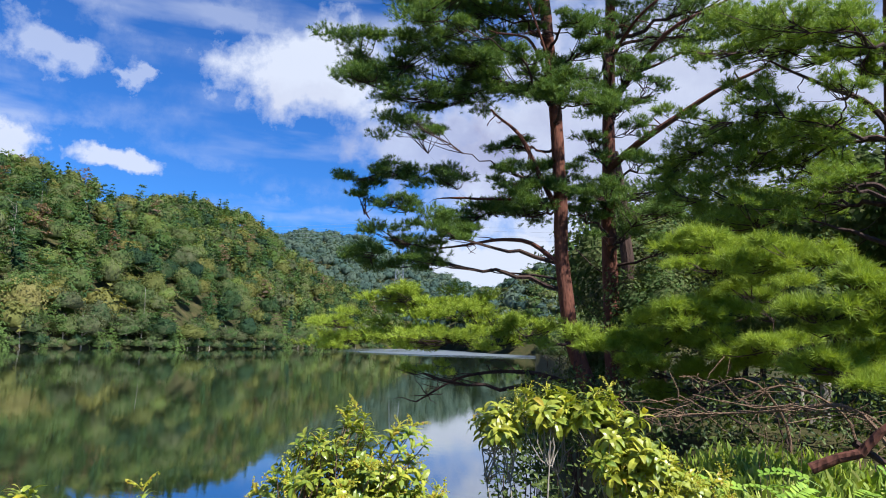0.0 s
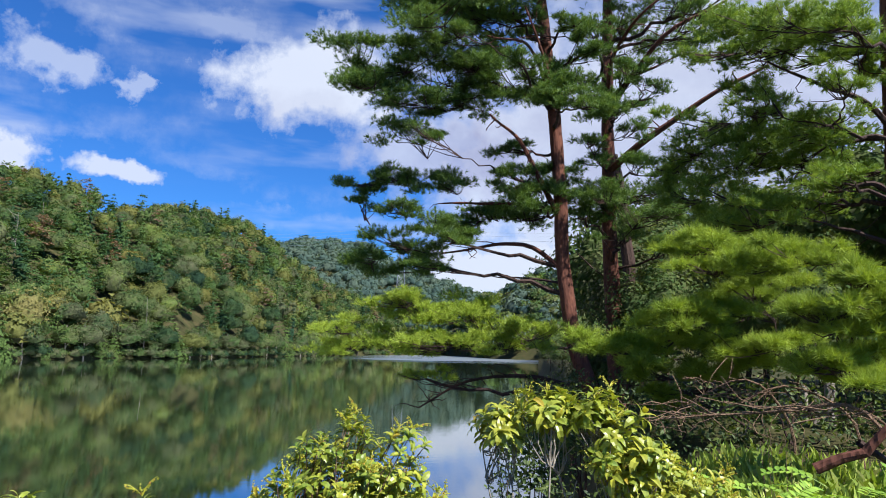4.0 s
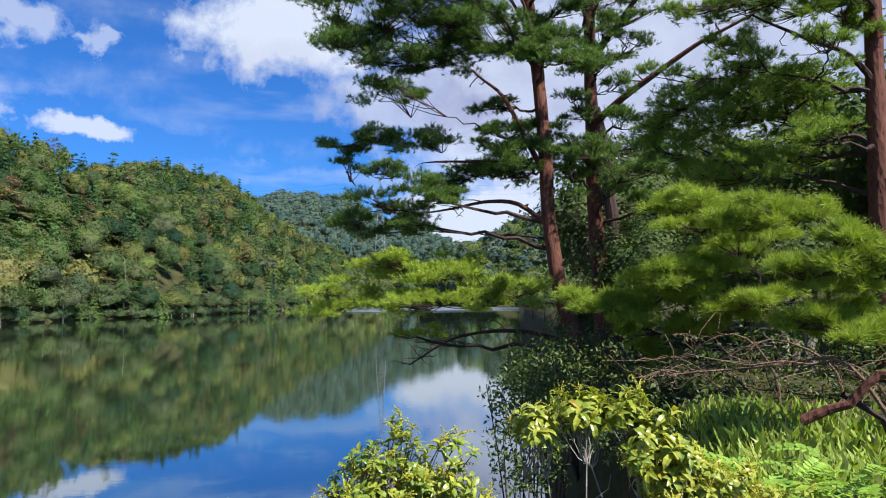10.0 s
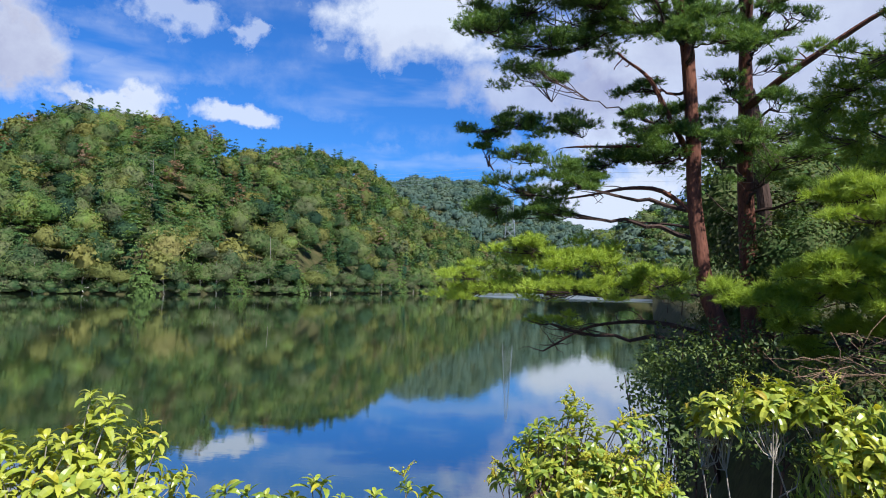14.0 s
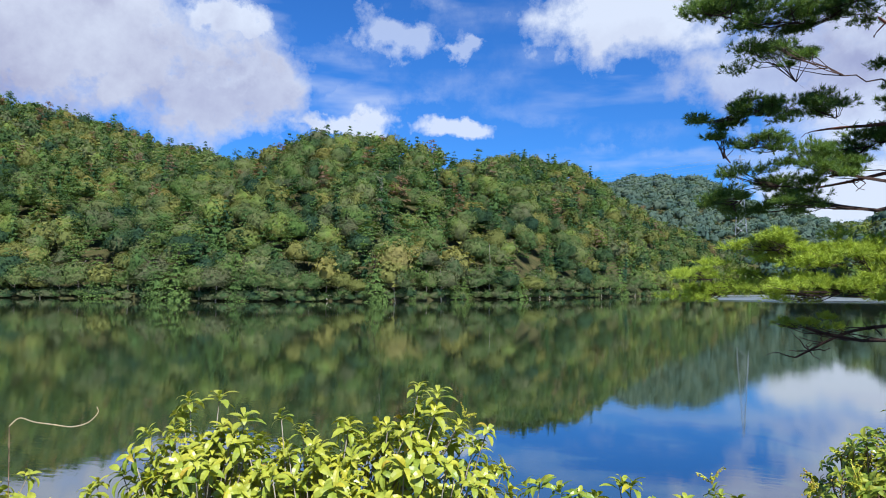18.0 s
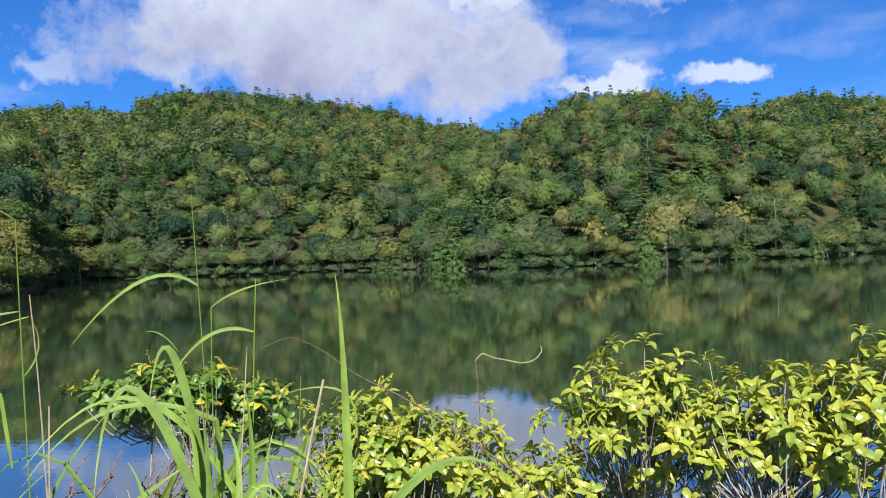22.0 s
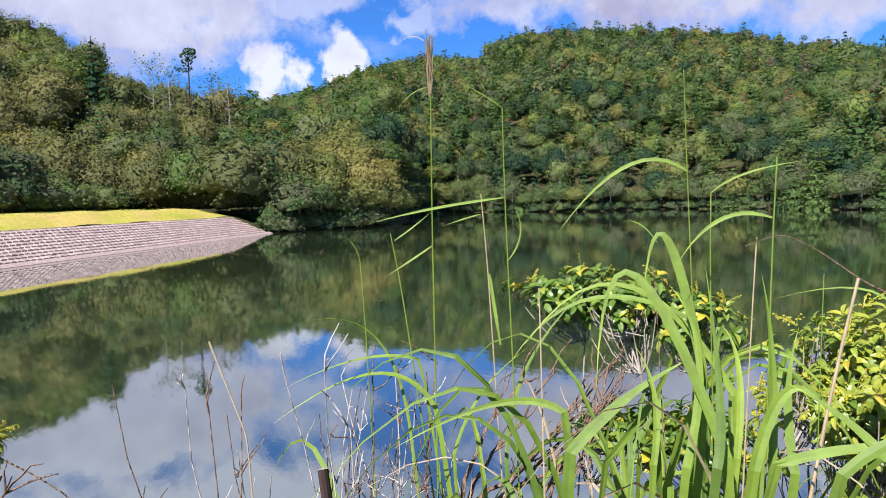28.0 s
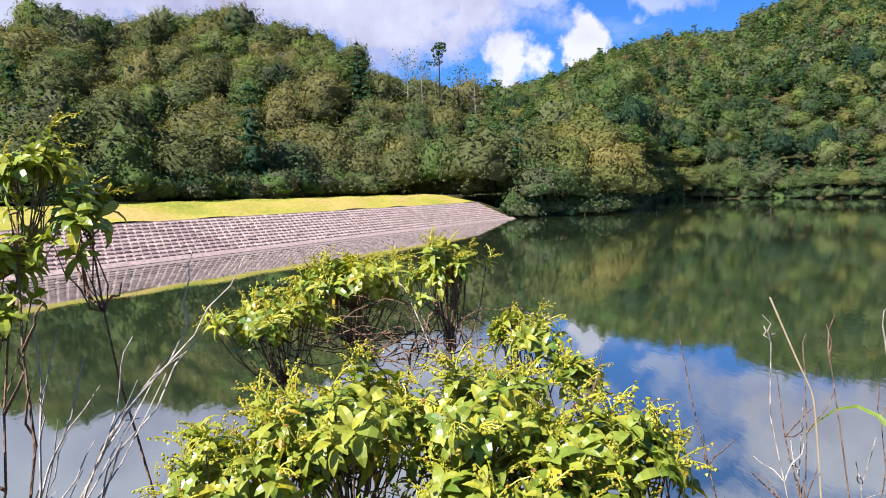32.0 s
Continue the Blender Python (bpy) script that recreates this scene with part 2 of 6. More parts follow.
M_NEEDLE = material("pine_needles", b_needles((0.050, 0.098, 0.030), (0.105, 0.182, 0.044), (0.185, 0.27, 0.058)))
# lighter copy of the pine needles, with sunlight put into the colour
M_NEEDLE_SUNLIT = material("needles_toned_sunlit", b_needles((0.085, 0.150, 0.034), (0.180, 0.275, 0.050), (0.30, 0.40, 0.066)))
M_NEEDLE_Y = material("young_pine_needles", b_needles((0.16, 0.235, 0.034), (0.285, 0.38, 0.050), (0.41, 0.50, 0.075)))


def b_leaf(stops, gloss=0.38, vein=True):
    def build(nt):
        r = node(nt, "Attribute", "Fac")
        r.node.attribute_name = "tone"
        c = ramp(nt, r, stops)
        c = blend(nt, 1.0, c, ramp(nt, tex(nt, 35.0, 3), [(0.3, (0.8, 0.8, 0.8)), (0.7, (1.15, 1.15, 1.1))]), "MULTIPLY")
        return leafy(nt, c, gloss, 0.32, 0.5, bump(nt, tex(nt, 120.0, 2), 0.15, 0.002))
    return build


SHRUB = [(0.0, (0.045, 0.11, 0.016)), (0.35, (0.125, 0.205, 0.026)), (0.62, (0.255, 0.31, 0.038)), (0.86, (0.395, 0.40, 0.048)), (0.95, (0.46, 0.40, 0.03)), (1.0, (0.34, 0.14, 0.03))]
M_SHRUB = material("shrub_leaf", b_leaf(SHRUB))
M_DARKSHRUB = material("dark_shrub_leaf", b_leaf([(0.0, (0.032, 0.060, 0.014)), (0.6, (0.075, 0.115, 0.022)), (1.0, (0.15, 0.19, 0.035))], 0.6))
M_BUD = material("flower_bud_sprays", b_leaf([(0.0, (0.34, 0.36, 0.03)), (0.7, (0.50, 0.47, 0.04)), (1.0, (0.42, 0.22, 0.05))], 0.5))
M_LOCUST = material("pinnate_leaf", b_leaf([(0.0, (0.16, 0.30, 0.03)), (1.0, (0.36, 0.50, 0.06))], 0.5))
M_GRASS = material("grass_blade", b_leaf([(0.0, (0.085, 0.15, 0.02)), (0.45, (0.19, 0.28, 0.03)), (0.8, (0.36, 0.44, 0.07)), (1.0, (0.50, 0.40, 0.19))], 0.6))
M_STRAW = material("dry_straw", b_leaf([(0.0, (0.34, 0.24, 0.13)), (1.0, (0.60, 0.50, 0.34))], 0.6))
M_LAWN = material("bank_grass", b_leaf([(0.0, (0.12, 0.20, 0.02)), (1.0, (0.30, 0.36, 0.05))], 0.6))


def b_ground(nt):
    a, b = tex(nt, 0.5, 6), tex(nt, 9.0, 5, 0.7)
    c = ramp(nt, a, [(0.3, (0.030, 0.040, 0.014)), (0.55, (0.060, 0.055, 0.024)), (0.8, (0.10, 0.075, 0.042))])
    c = blend(nt, 1.0, c, ramp(nt, b, [(0.3, (0.6, 0.6, 0.6)), (0.7, (1.3, 1.3, 1.2))]), "MULTIPLY")
    return principled(nt, c, 0.95, bump(nt, b, 0.6, 0.05), 0.1)


def b_lawn(nt):
    a, b = tex(nt, 0.12, 5), tex(nt, 3.0, 5, 0.7)
    c = ramp(nt, a, [(0.32, (0.22, 0.25, 0.035)), (0.5, (0.36, 0.32, 0.06)), (0.66, (0.44, 0.32, 0.11))])
    c = blend(nt, 1.0, c, ramp(nt, b, [(0.3, (0.7, 0.72, 0.65)), (0.7, (1.2, 1.2, 1.1))]), "MULTIPLY")
    return principled(nt, c, 0.9, bump(nt, b, 0.7, 0.1), 0.1)


def b_water(nt):
    pos = node(nt, "NewGeometry", "Position")
    m = node(nt, "Mapping", 0, Vector=pos, Scale=(0.9, 2.2, 1.0), Rotation=(0, 0, 0.5))
    small = node(nt, "TexNoise", "Fac", Vector=m, Scale=2.2, Detail=4.0, Roughness=0.55)
    patch = node(nt, "TexNoise", "Fac", Vector=pos, Scale=0.025, Detail=3.0)
    k = ramp(nt, patch, [(0.40, (0.3, 0.3, 0.3)), (0.7, (1, 1, 1))])
    h = blend(nt, 1.0, small, k, "MULTIPLY")
    murk = ramp(nt, tex(nt, 0.05, 3), [(0.3, (0.018, 0.030, 0.014)), (0.7, (0.028, 0.040, 0.018))])
    ripple = bump(nt, h, 0.075, 0.03)
    # a breeze ruffles the far reach of the lake
    xyz = node(nt, "SeparateXYZ", 0, Vector=node(nt, "VectorMath", 0)).node
    wave = xyz.inputs[0].links[0].from_node
    wave.operation = "ADD"
    put(nt, wave.inputs[0], pos)
    put(nt, wave.inputs[1], node(nt, "TexNoise", "Color", Vector=node(nt, "Mapping", 0, Vector=pos, Scale=(0.03, 0.006, 1.0)), Scale=1.0, Detail=4.0))
    reach = ramp(nt, node(nt, "MapRange", 0, Value=xyz.outputs[1], From_Min=150.0, From_Max=330.0), [(0.25, (0, 0, 0)), (0.6, (1, 1, 1))])
    side_ = ramp(nt, node(nt, "MapRange", 0, Value=xyz.outputs[0], From_Min=-40.0, From_Max=40.0), [(0.3, (0, 0, 0)), (0.6, (1, 1, 1))])
    streaks = ramp(nt, node(nt, "TexNoise", "Fac", Vector=node(nt, "Mapping", 0, Vector=pos, Scale=(0.012, 0.05, 1.0)), Scale=1.0, Detail=5.0), [(0.36, (0, 0, 0)), (0.50, (1, 1, 1))])
    breeze = blend(nt, 1.0, blend(nt, 1.0, reach, side_, "MULTIPLY"), streaks, "MULTIPLY")
    gloss = node(nt, "MapRange", 0, Value=breeze, From_Min=0.0, From_Max=1.0, To_Min=0.015, To_Max=0.52)
    body = principled(nt, murk, gloss, ripple, 0.5, IOR=2.2)
    film_ = node(nt, "BsdfGlossy", 0, Color=(0.95, 0.98, 1.0), Roughness=gloss, Normal=ripple)
    n = nt.nodes.new("ShaderNodeMixShader")
    n.inputs[0].default_value = 0.28
    nt.links.new(body, n.inputs[1])
    nt.links.new(film_, n.inputs[2])
    return n.outputs[0]


def b_block(nt):
    r = node(nt, "ObjectInfo", "Random")
    c = ramp(nt, r, [(0.0, (0.27, 0.20, 0.185)), (0.5, (0.35, 0.265, 0.24)), (1.0, (0.43, 0.34, 0.30))])
    isl = node(nt, "NewGeometry", "Random Per Island")
    c = blend(nt, 1.0, c, ramp(nt, isl, [(0.0, (0.8, 0.8, 0.8)), (1.0, (1.15, 1.12, 1.1))]), "MULTIPLY")
    c = blend(nt, 1.0, c, ramp(nt, tex(nt, 4.0, 5), [(0.3, (0.62, 0.58, 0.56)), (0.65, (1.1, 1.1, 1.1))]), "MULTIPLY")
    return principled(nt, c, 0.9, bump(nt, tex(nt, 30.0, 4), 0.3, 0.02), 0.2)


def b_joint(nt):
    c = ramp(nt, tex(nt, 1.2, 5), [(0.3, (0.075, 0.06, 0.06)), (0.7, (0.15, 0.12, 0.115))])
    return principled(nt, c, 0.95, None, 0.1)


M_GROUND, M_LAWNSOIL, M_WATER = material("forest_floor", b_ground), material("mown_grass", b_lawn), material("lake_water", b_water)
M_BLOCK, M_JOINT = material("concrete_block", b_block), material("revetment_bed", b_joint)
M_STEEL = material("galvanised_steel", lambda nt: principled(nt, ramp(nt, tex(nt, 0.4), [(0.3, (0.30, 0.32, 0.34)), (0.7, (0.42, 0.44, 0.46))]), 0.5, None, 0.5, Metallic=0.6))
M_STONE = material("grey_stone", lambda nt: principled(nt, ramp(nt, tex(nt, 6.0, 6), [(0.3, (0.14, 0.12, 0.10)), (0.7, (0.34, 0.29, 0.24))]), 0.9, bump(nt, tex(nt, 22.0, 5), 0.5, 0.02), 0.2))


# ---------------------------------------------------------------- mesh tools
def mesh_data(name, V, F, mat, tone=None, smooth=False):
    """A mesh from arrays: V (n, 3), F (m, 3 or 4). tone: one value a vertex, which picks the leaf's colour."""
    V, F = np.asarray(V, np.float32), np.asarray(F, np.int32)
    me = bpy.data.meshes.new(name)
    k = F.shape[1]
    me.vertices.add(len(V))
    me.vertices.foreach_set("co", V.ravel())
    me.loops.add(F.size)
    me.loops.foreach_set("vertex_index", F.ravel())
    me.polygons.add(len(F))
    me.polygons.foreach_set("loop_start", np.arange(0, F.size, k, dtype=np.int32))
    me.polygons.foreach_set("loop_total", np.full(len(F), k, np.int32))
    me.polygons.foreach_set("use_smooth", np.full(len(F), smooth, bool))
    if tone is not None:
        at = me.attributes.new("tone", "FLOAT", "POINT")
        at.data.foreach_set("value", np.asarray(tone, np.float32))
    me.materials.append(mat)
    me.update(calc_edges=True)
    return me


def part_of(name, me, parent, label=""):
    ob = new(name, me)
    ob.parent = parent
    if label:
        tagged(ob, label)
    return ob


def thing(name, label, category, group="", kind="", at=(0, 0, 0)):
    ob = new(name)
    ob.empty_display_size = 0.2
    ob.location = at
    return tagged(ob, label, category, group, kind)


rng = np.random.default_rng(7)


def turns(n, tilt=1.0, r=rng):
    """n random rotations: full turn about z, tilted by up to `tilt` radians."""
    a, t, b = r.uniform(0, 2 * np.pi, n), r.normal(0, tilt, n), r.uniform(0, 2 * np.pi, n)
    return rot_zyz(a, t, b)


def rot_zyz(a, t, b):
    def rz(x):
        o = np.zeros((len(x), 3, 3))
        o[:, 0, 0], o[:, 0, 1], o[:, 1, 0], o[:, 1, 1], o[:, 2, 2] = np.cos(x), -np.sin(x), np.sin(x), np.cos(x), 1
        return o
    ry = np.zeros((len(t), 3, 3))
    ry[:, 0, 0], ry[:, 0, 2], ry[:, 2, 0], ry[:, 2, 2], ry[:, 1, 1] = np.cos(t), np.sin(t), -np.sin(t), np.cos(t), 1
    return rz(a) @ ry @ rz(b)


def aim(d):
    """Rotations that turn +z to the directions d (n, 3), with a random spin."""
    d = d / np.linalg.norm(d, axis=1)[:, None]
    t = np.arccos(np.clip(d[:, 2], -1, 1))
    return rot_zyz(np.arctan2(d[:, 1], d[:, 0]), t, rng.uniform(0, 2 * np.pi, len(d)))


def scatter(V, F, R, S, P):
    """Copies of a template (V, F) turned by R (n, 3, 3), sized by S (n) and moved to P (n, 3), as one pair of arrays."""
    n, m = len(P), len(V)
    S = np.asarray(S, float)
    S = S[:, None, None] if S.ndim == 1 else S[:, None, :]
    W = np.einsum("nij,nmj->nmi", R, V[None] * S) + P[:, None, :]
    return W.reshape(-1, 3), (F[None] + (np.arange(n) * m)[:, None, None]).reshape(-1, F.shape[1])


def join(pieces):
    """Joins (V, F, tone) pieces of one face size."""
    off, Vs, Fs, Ts = 0, [], [], []
    for V, F, T in pieces:
        Vs.append(V)
        Fs.append(F + off)
        Ts.append(np.broadcast_to(T, (len(V),)) if np.ndim(T) < 1 or len(T) != len(V) else T)
        off += len(V)
    return np.concatenate(Vs), np.concatenate(Fs), np.concatenate(Ts)


def tube(points, radii, sides=6, wobble=0.0):
    """A tapered limb along points: quads."""
    P = np.asarray(points, float)
    n = len(P)
    R = np.interp(np.linspace(0, 1, n), np.linspace(0, 1, len(radii)), radii)
    T = np.gradient(P, axis=0)
    T /= np.linalg.norm(T, axis=1)[:, None] + 1e-9
    ref = np.where(np.abs(T[:, 2:3]) > 0.9, np.array([[1.0, 0, 0]]), np.array([[0, 0, 1.0]]))
    A = np.cross(T, ref)
    A /= np.linalg.norm(A, axis=1)[:, None] + 1e-9
    B = np.cross(T, A)
    ang = np.linspace(0, 2 * np.pi, sides, endpoint=False)
    rr = R[:, None] * (1 + wobble * rng.normal(0, 1, (n, sides)))
    V = P[:, None] + rr[:, :, None] * (np.cos(ang)[None, :, None] * A[:, None] + np.sin(ang)[None, :, None] * B[:, None])
    i, j = np.meshgrid(np.arange(n - 1), np.arange(sides), indexing="ij")
    k = (j + 1) % sides
    F = np.stack([i * sides + j, i * sides + k, (i + 1) * sides + k, (i + 1) * sides + j], -1).reshape(-1, 4)
    return V.reshape(-1, 3), F


def curve(a, b, bow=(0, 0, 0), n=9, jitter=0.0):
    """Points from a to b, bowed in the middle, with small kinks."""
    u = np.linspace(0, 1, n)[:, None]
    P = np.asarray(a) * (1 - u) + np.asarray(b) * u + np.asarray(bow) * (4 * u * (1 - u))
    if jitter:
        P[1:-1] += rng.normal(0, jitter, (n - 2, 3))
    return P

# ---------------------------------------------------------------- the lie of the land
EYE = 4.0
# far shore: azimuth (counter-clockwise from +y), distance
SHORE_AZ = [-60, -14, -10, -8.5, -6, -3.5, -2, 0, 2, 4, 5.7, 10, 15.6, 18.5, 26.5, 30.6, 33, 42, 46, 53, 58, 61, 67, 71, 73.2, 74.5, 77, 82, 84.2]
SHORE_R = [300, 310, 330, 370, 450, 440, 400, 370, 348, 320, 290, 240, 195, 198, 156, 166, 156, 165, 185, 198, 186, 190, 205, 196, 170, 112, 104, 99, 97]
# hills: distance of the ridge, then the sky line's azimuths and elevations
HILLS = [
    (295, [3, 5.4, 7.3, 9.6, 11.9, 14.6, 17.2, 19.5, 22.5, 25, 29.6, 32.9, 35, 38.5, 42, 50, 60, 70], [0.5, 1.9, 3.9, 5.6, 7.2, 8.8, 10.2, 10.7, 11.6, 12.1, 12.8, 12.3, 11.1, 10.2, 9.8, 8.0, 6.0, 3]),
    (430, [-3.2, -2.3, -0.9, 1.0, 2.9, 4.8, 6.7, 8.6, 10.4, 12.2, 14.4, 17.2, 18.5, 22, 26], [0.5, 1.4, 3.0, 4.2, 5.0, 5.95, 7.2, 8.8, 9.9, 10.5, 11.0, 10.6, 10.5, 10.0, 7]),
    (420, [32, 36, 40.5, 44, 47, 51, 56, 58.5, 62, 65, 67, 71.7, 75.5, 78, 80, 82.5, 86, 95, 110], [6, 9, 10.5, 11, 12, 12.7, 13.1, 13.4, 13.2, 13.0, 11.7, 11.6, 10.9, 10.0, 9.2, 8.5, 7.8, 5, 2]),
    (760, [-16, -12, -9.7, -8.3, -6.4, -3.5, -1.1, 0.8, 4, 6.3, 8, 12, 20], [2.5, 3.4, 4.2, 4.9, 5.7, 6.4, 7.7, 8.7, 8.9, 8.9, 8.5, 7.0, 3]),
    (430, [-180, -120, -60, -40, -25, -18, -13.5, -8.4, -4], [2, 4, 9, 9.5, 8.5, 7.6, 6.7, 4.4, 1.0]),
    (175, [75, 80, 84, 86.2, 88, 90, 93, 94.8, 97, 99.6, 103, 106, 110, 114, 117, 121, 130, 150, 180], [2, 5.5, 7.2, 8.0, 8.6, 9.0, 9.6, 10.6, 12.0, 13.2, 13.5, 14.1, 13.3, 13.2, 13.4, 12.6, 12, 9, 4]),
]
TREE_TOP = [11, 11, 11, 12, 11, 8.5]
# the dam: a point of its water line, the way along it and the way up its slope
DAM_0, DAM_U, DAM_N = np.array([-39.3, -20.6]), np.array([-0.879, 0.477]), np.array([-0.477, -0.879])
DAM_RUN, DAM_RISE, DAM_END = 5.2, 2.2, 63.6
CREST_RUN, CREST_Z = 10.0, 3.42


def smooth(x):
    x = np.clip(x, 0, 1)
    return x * x * (3 - 2 * x)


def hill_z(k, r, az, r0):
    ridge, aa, ee = HILLS[k]
    top = np.maximum(EYE + ridge * np.tan(np.radians(np.interp(az, aa, ee, left=-1, right=-1))) - TREE_TOP[k], -3)
    u = (r - r0) / np.maximum(ridge - r0, 1)
    rise = np.clip(u, 0, 1) ** 0.9
    fall = np.clip((r - ridge) / (ridge * 0.9), 0, 1)
    return np.where(u < 0, -3, top * rise * (1 - 0.75 * smooth(fall)))


def height(x, y):
    x, y = np.asarray(x, float), np.asarray(y, float)
    r, az = np.hypot(x, y), np.degrees(np.arctan2(-x, y))
    rough = 0.5 * (np.sin(x * 0.31 + 1) * np.sin(y * 0.27) + np.sin(x * 0.11 + y * 0.13))
    d = (x - DAM_0[0]) * DAM_N[0] + (y - DAM_0[1]) * DAM_N[1]
    s = (x - DAM_0[0]) * DAM_U[0] + (y - DAM_0[1]) * DAM_U[1]
    rs = np.interp(az, SHORE_AZ, SHORE_R)
    z = np.full(r.shape, -2.5)
    beyond = r > rs
    for k in range(len(HILLS)):
        r0 = rs + 2 if k != 5 else np.where(az > 84.2, 112.0, rs)
        z = np.maximum(z, np.where(beyond | (az < -14), np.minimum(hill_z(k, r, az, r0), 0.4 + 0.62 * np.maximum(r - r0, 0)), -3))
    shore = smooth((r - rs + 1) / 3.0) * 1.1 - 0.4
    z = np.where((az > -14) & (az <= 84.2) & (r > rs - 1), np.maximum(z, shore + 0.15 * rough), z)
    # dam and the ground behind it
    prof = np.interp(d, [-4, 0, DAM_RUN, CREST_RUN, 20, 60], [-1.8, 0.0, DAM_RISE, CREST_Z, 3.5, 6.0])
    behind = (d > -4) & (s < DAM_END + 3) & (s > -45) & (az > 70)
    wood = hill_z(5, r, az, 112.0)
    z = np.where(behind, np.where(d > 26, np.maximum(prof, wood), prof), z)
    z = np.where((az > 84.2) & ~behind & (d > 0), np.maximum(z, np.maximum(wood, 1.0)), z)
    # the bank on which the camera stands
    bank = np.interp(r, [0, 1.6, 2.6, 4.2, 6.0, 8.0], [2.55, 2.5, 2.1, 0.9, -0.4, -2.5])
    z = np.where(r < 8, np.maximum(z, bank), z)
    # the wooded bank with the pines
    inland = (-13.2 - az) * np.radians(1) * r
    wooded = np.interp(r, [0, 6, 12, 30, 80], [2.5, 2.5, 3.0, 3.2, 3.6]) + 0.15 * rough
    edge = smooth((inland + 0.8) / 3.0)
    z = np.where((az < -10) & (az > -175), np.maximum(z, -2.5 + (wooded + 2.5) * edge), z)
    z = np.where((az <= -175) | (az > 150), np.maximum(z, 2.5), z)
    return z


def build_ground():
    az = np.concatenate([np.arange(-180, -30, 3.0), np.arange(-30, 130, 0.8), np.arange(130, 179, 3.0), [180.0]])
    r = np.concatenate([[0.02], np.geomspace(0.4, 30, 46), np.geomspace(31, 560, 96), np.geomspace(600, 4200, 18)])
    A, R = np.meshgrid(np.radians(az), r, indexing="ij")
    X, Y = -np.sin(A) * R, np.cos(A) * R
    Z = height(X, Y)
    d = (X - DAM_0[0]) * DAM_N[0] + (Y - DAM_0[1]) * DAM_N[1]
    s = (X - DAM_0[0]) * DAM_U[0] + (Y - DAM_0[1]) * DAM_U[1]
    Z = np.where((d > -1) & (d < 25) & (s < DAM_END) & (s > -44) & (X < -10), Z - 0.7, Z)   # the dam's own facing lies here
    Z = np.where(R > 1500, np.minimum(Z, 4 + (R - 1500) * 0.0), Z)
    n, m = A.shape
    i, j = np.meshgrid(np.arange(n - 1), np.arange(m - 1), indexing="ij")
    F = np.stack([i * m + j, i * m + j + 1, (i + 1) * m + j + 1, (i + 1) * m + j], -1).reshape(-1, 4)[:, ::-1]
    me = mesh_data("ground", np.stack([X, Y, Z], -1).reshape(-1, 3), F, M_GROUND, smooth=True)
    return tagged(new("ground", me), "leaf-littered wooded ground rising from the lake to hills", "ground", kind="structure")


build_ground()


def build_water():
    a = np.linspace(0, 2 * np.pi, 97)[:-1]
    V = np.concatenate([[(0, 0, 0)], np.stack([np.cos(a) * 640, np.sin(a) * 640, a * 0], -1)])
    i = np.arange(96)
    F = np.stack([np.zeros(96, int), 1 + i, 1 + (i + 1) % 96], -1)
    return tagged(new("water", mesh_data("water", V, F, M_WATER)), "still dark green lake water mirroring hills and clouds", "lake", kind="structure")


build_water()


# ---------------------------------------------------------------- trees of the far hills
def lump_template():
    """A shallow dome of foliage, seen from above and the side: 18 triangles."""
    a = np.linspace(0, 2 * np.pi, 6, endpoint=False)
    V = [(0, 0, 0.55)] + [(0.62 * math.cos(t), 0.62 * math.sin(t), 0.34) for t in a] + [(math.cos(t + 0.5), math.sin(t + 0.5), -0.12) for t in a]
    F = [[0, 1 + i, 1 + (i + 1) % 6] for i in range(6)]
    for i in range(6):
        j = (i + 1) % 6
        F += [[1 + i, 7 + i, 1 + j], [1 + j, 7 + i, 7 + j]]
    return np.array(V), np.array(F)


LUMP_V, LUMP_F = lump_template()
CARD = np.array([(-0.55, -0.35, 0), (0.6, -0.2, 0.05), (-0.05, 0.6, -0.05)])
CARD_F = np.array([[0, 1, 2]])


def clumps(P, N, size, spread=0.55):
    """Loose leaf sprays at P that face along N, more or less: triangles."""
    R = aim(N + rng.normal(0, spread, N.shape))
    return scatter(CARD, CARD_F, R, size * rng.uniform(0.6, 1.35, len(P)), P)


def lumps(P, N, S, g, V0=LUMP_V, F0=LUMP_F):
    """Domes of foliage at P, tilted towards N, of half sizes S (n, 3), each dented by chance."""
    V, F = scatter(V0, F0, aim(N), S, P)
    return V + g.normal(0, 0.11, V.shape) * np.repeat(S.mean(1), len(V0))[:, None], F


def crown_of(P, N, S, tones, n, size, g, core=None):
    """n small leaf sprays gathered in shallow pads at P, round a denser core."""
    k = g.integers(0, len(P), n)
    N = N / np.linalg.norm(N, axis=1)[:, None]
    d = g.normal(0, 1, (n, 3))
    d /= np.linalg.norm(d, axis=1)[:, None]
    q = d - N[k] * (np.einsum("ij,ij->i", d, N[k]) * 0.72)[:, None]            # flattened across the pad's face
    rim = np.linalg.norm(q, axis=1)
    q = q * S[k] * g.uniform(0.35, 1.15, n)[:, None] - N[k] * (0.30 * S[k, 0] * rim * rim)[:, None]
    V, F = clumps(P[k] + q, N[k] + 0.45 * d, size, 0.22)
    bits = [(V, F, np.repeat(tones[k] + g.normal(0, 0.035, n), 3))]
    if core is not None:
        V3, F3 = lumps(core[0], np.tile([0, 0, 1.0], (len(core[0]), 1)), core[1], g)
        # lower tone paints the core with the shade inside the crown
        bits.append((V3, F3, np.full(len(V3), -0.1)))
    return join(bits)


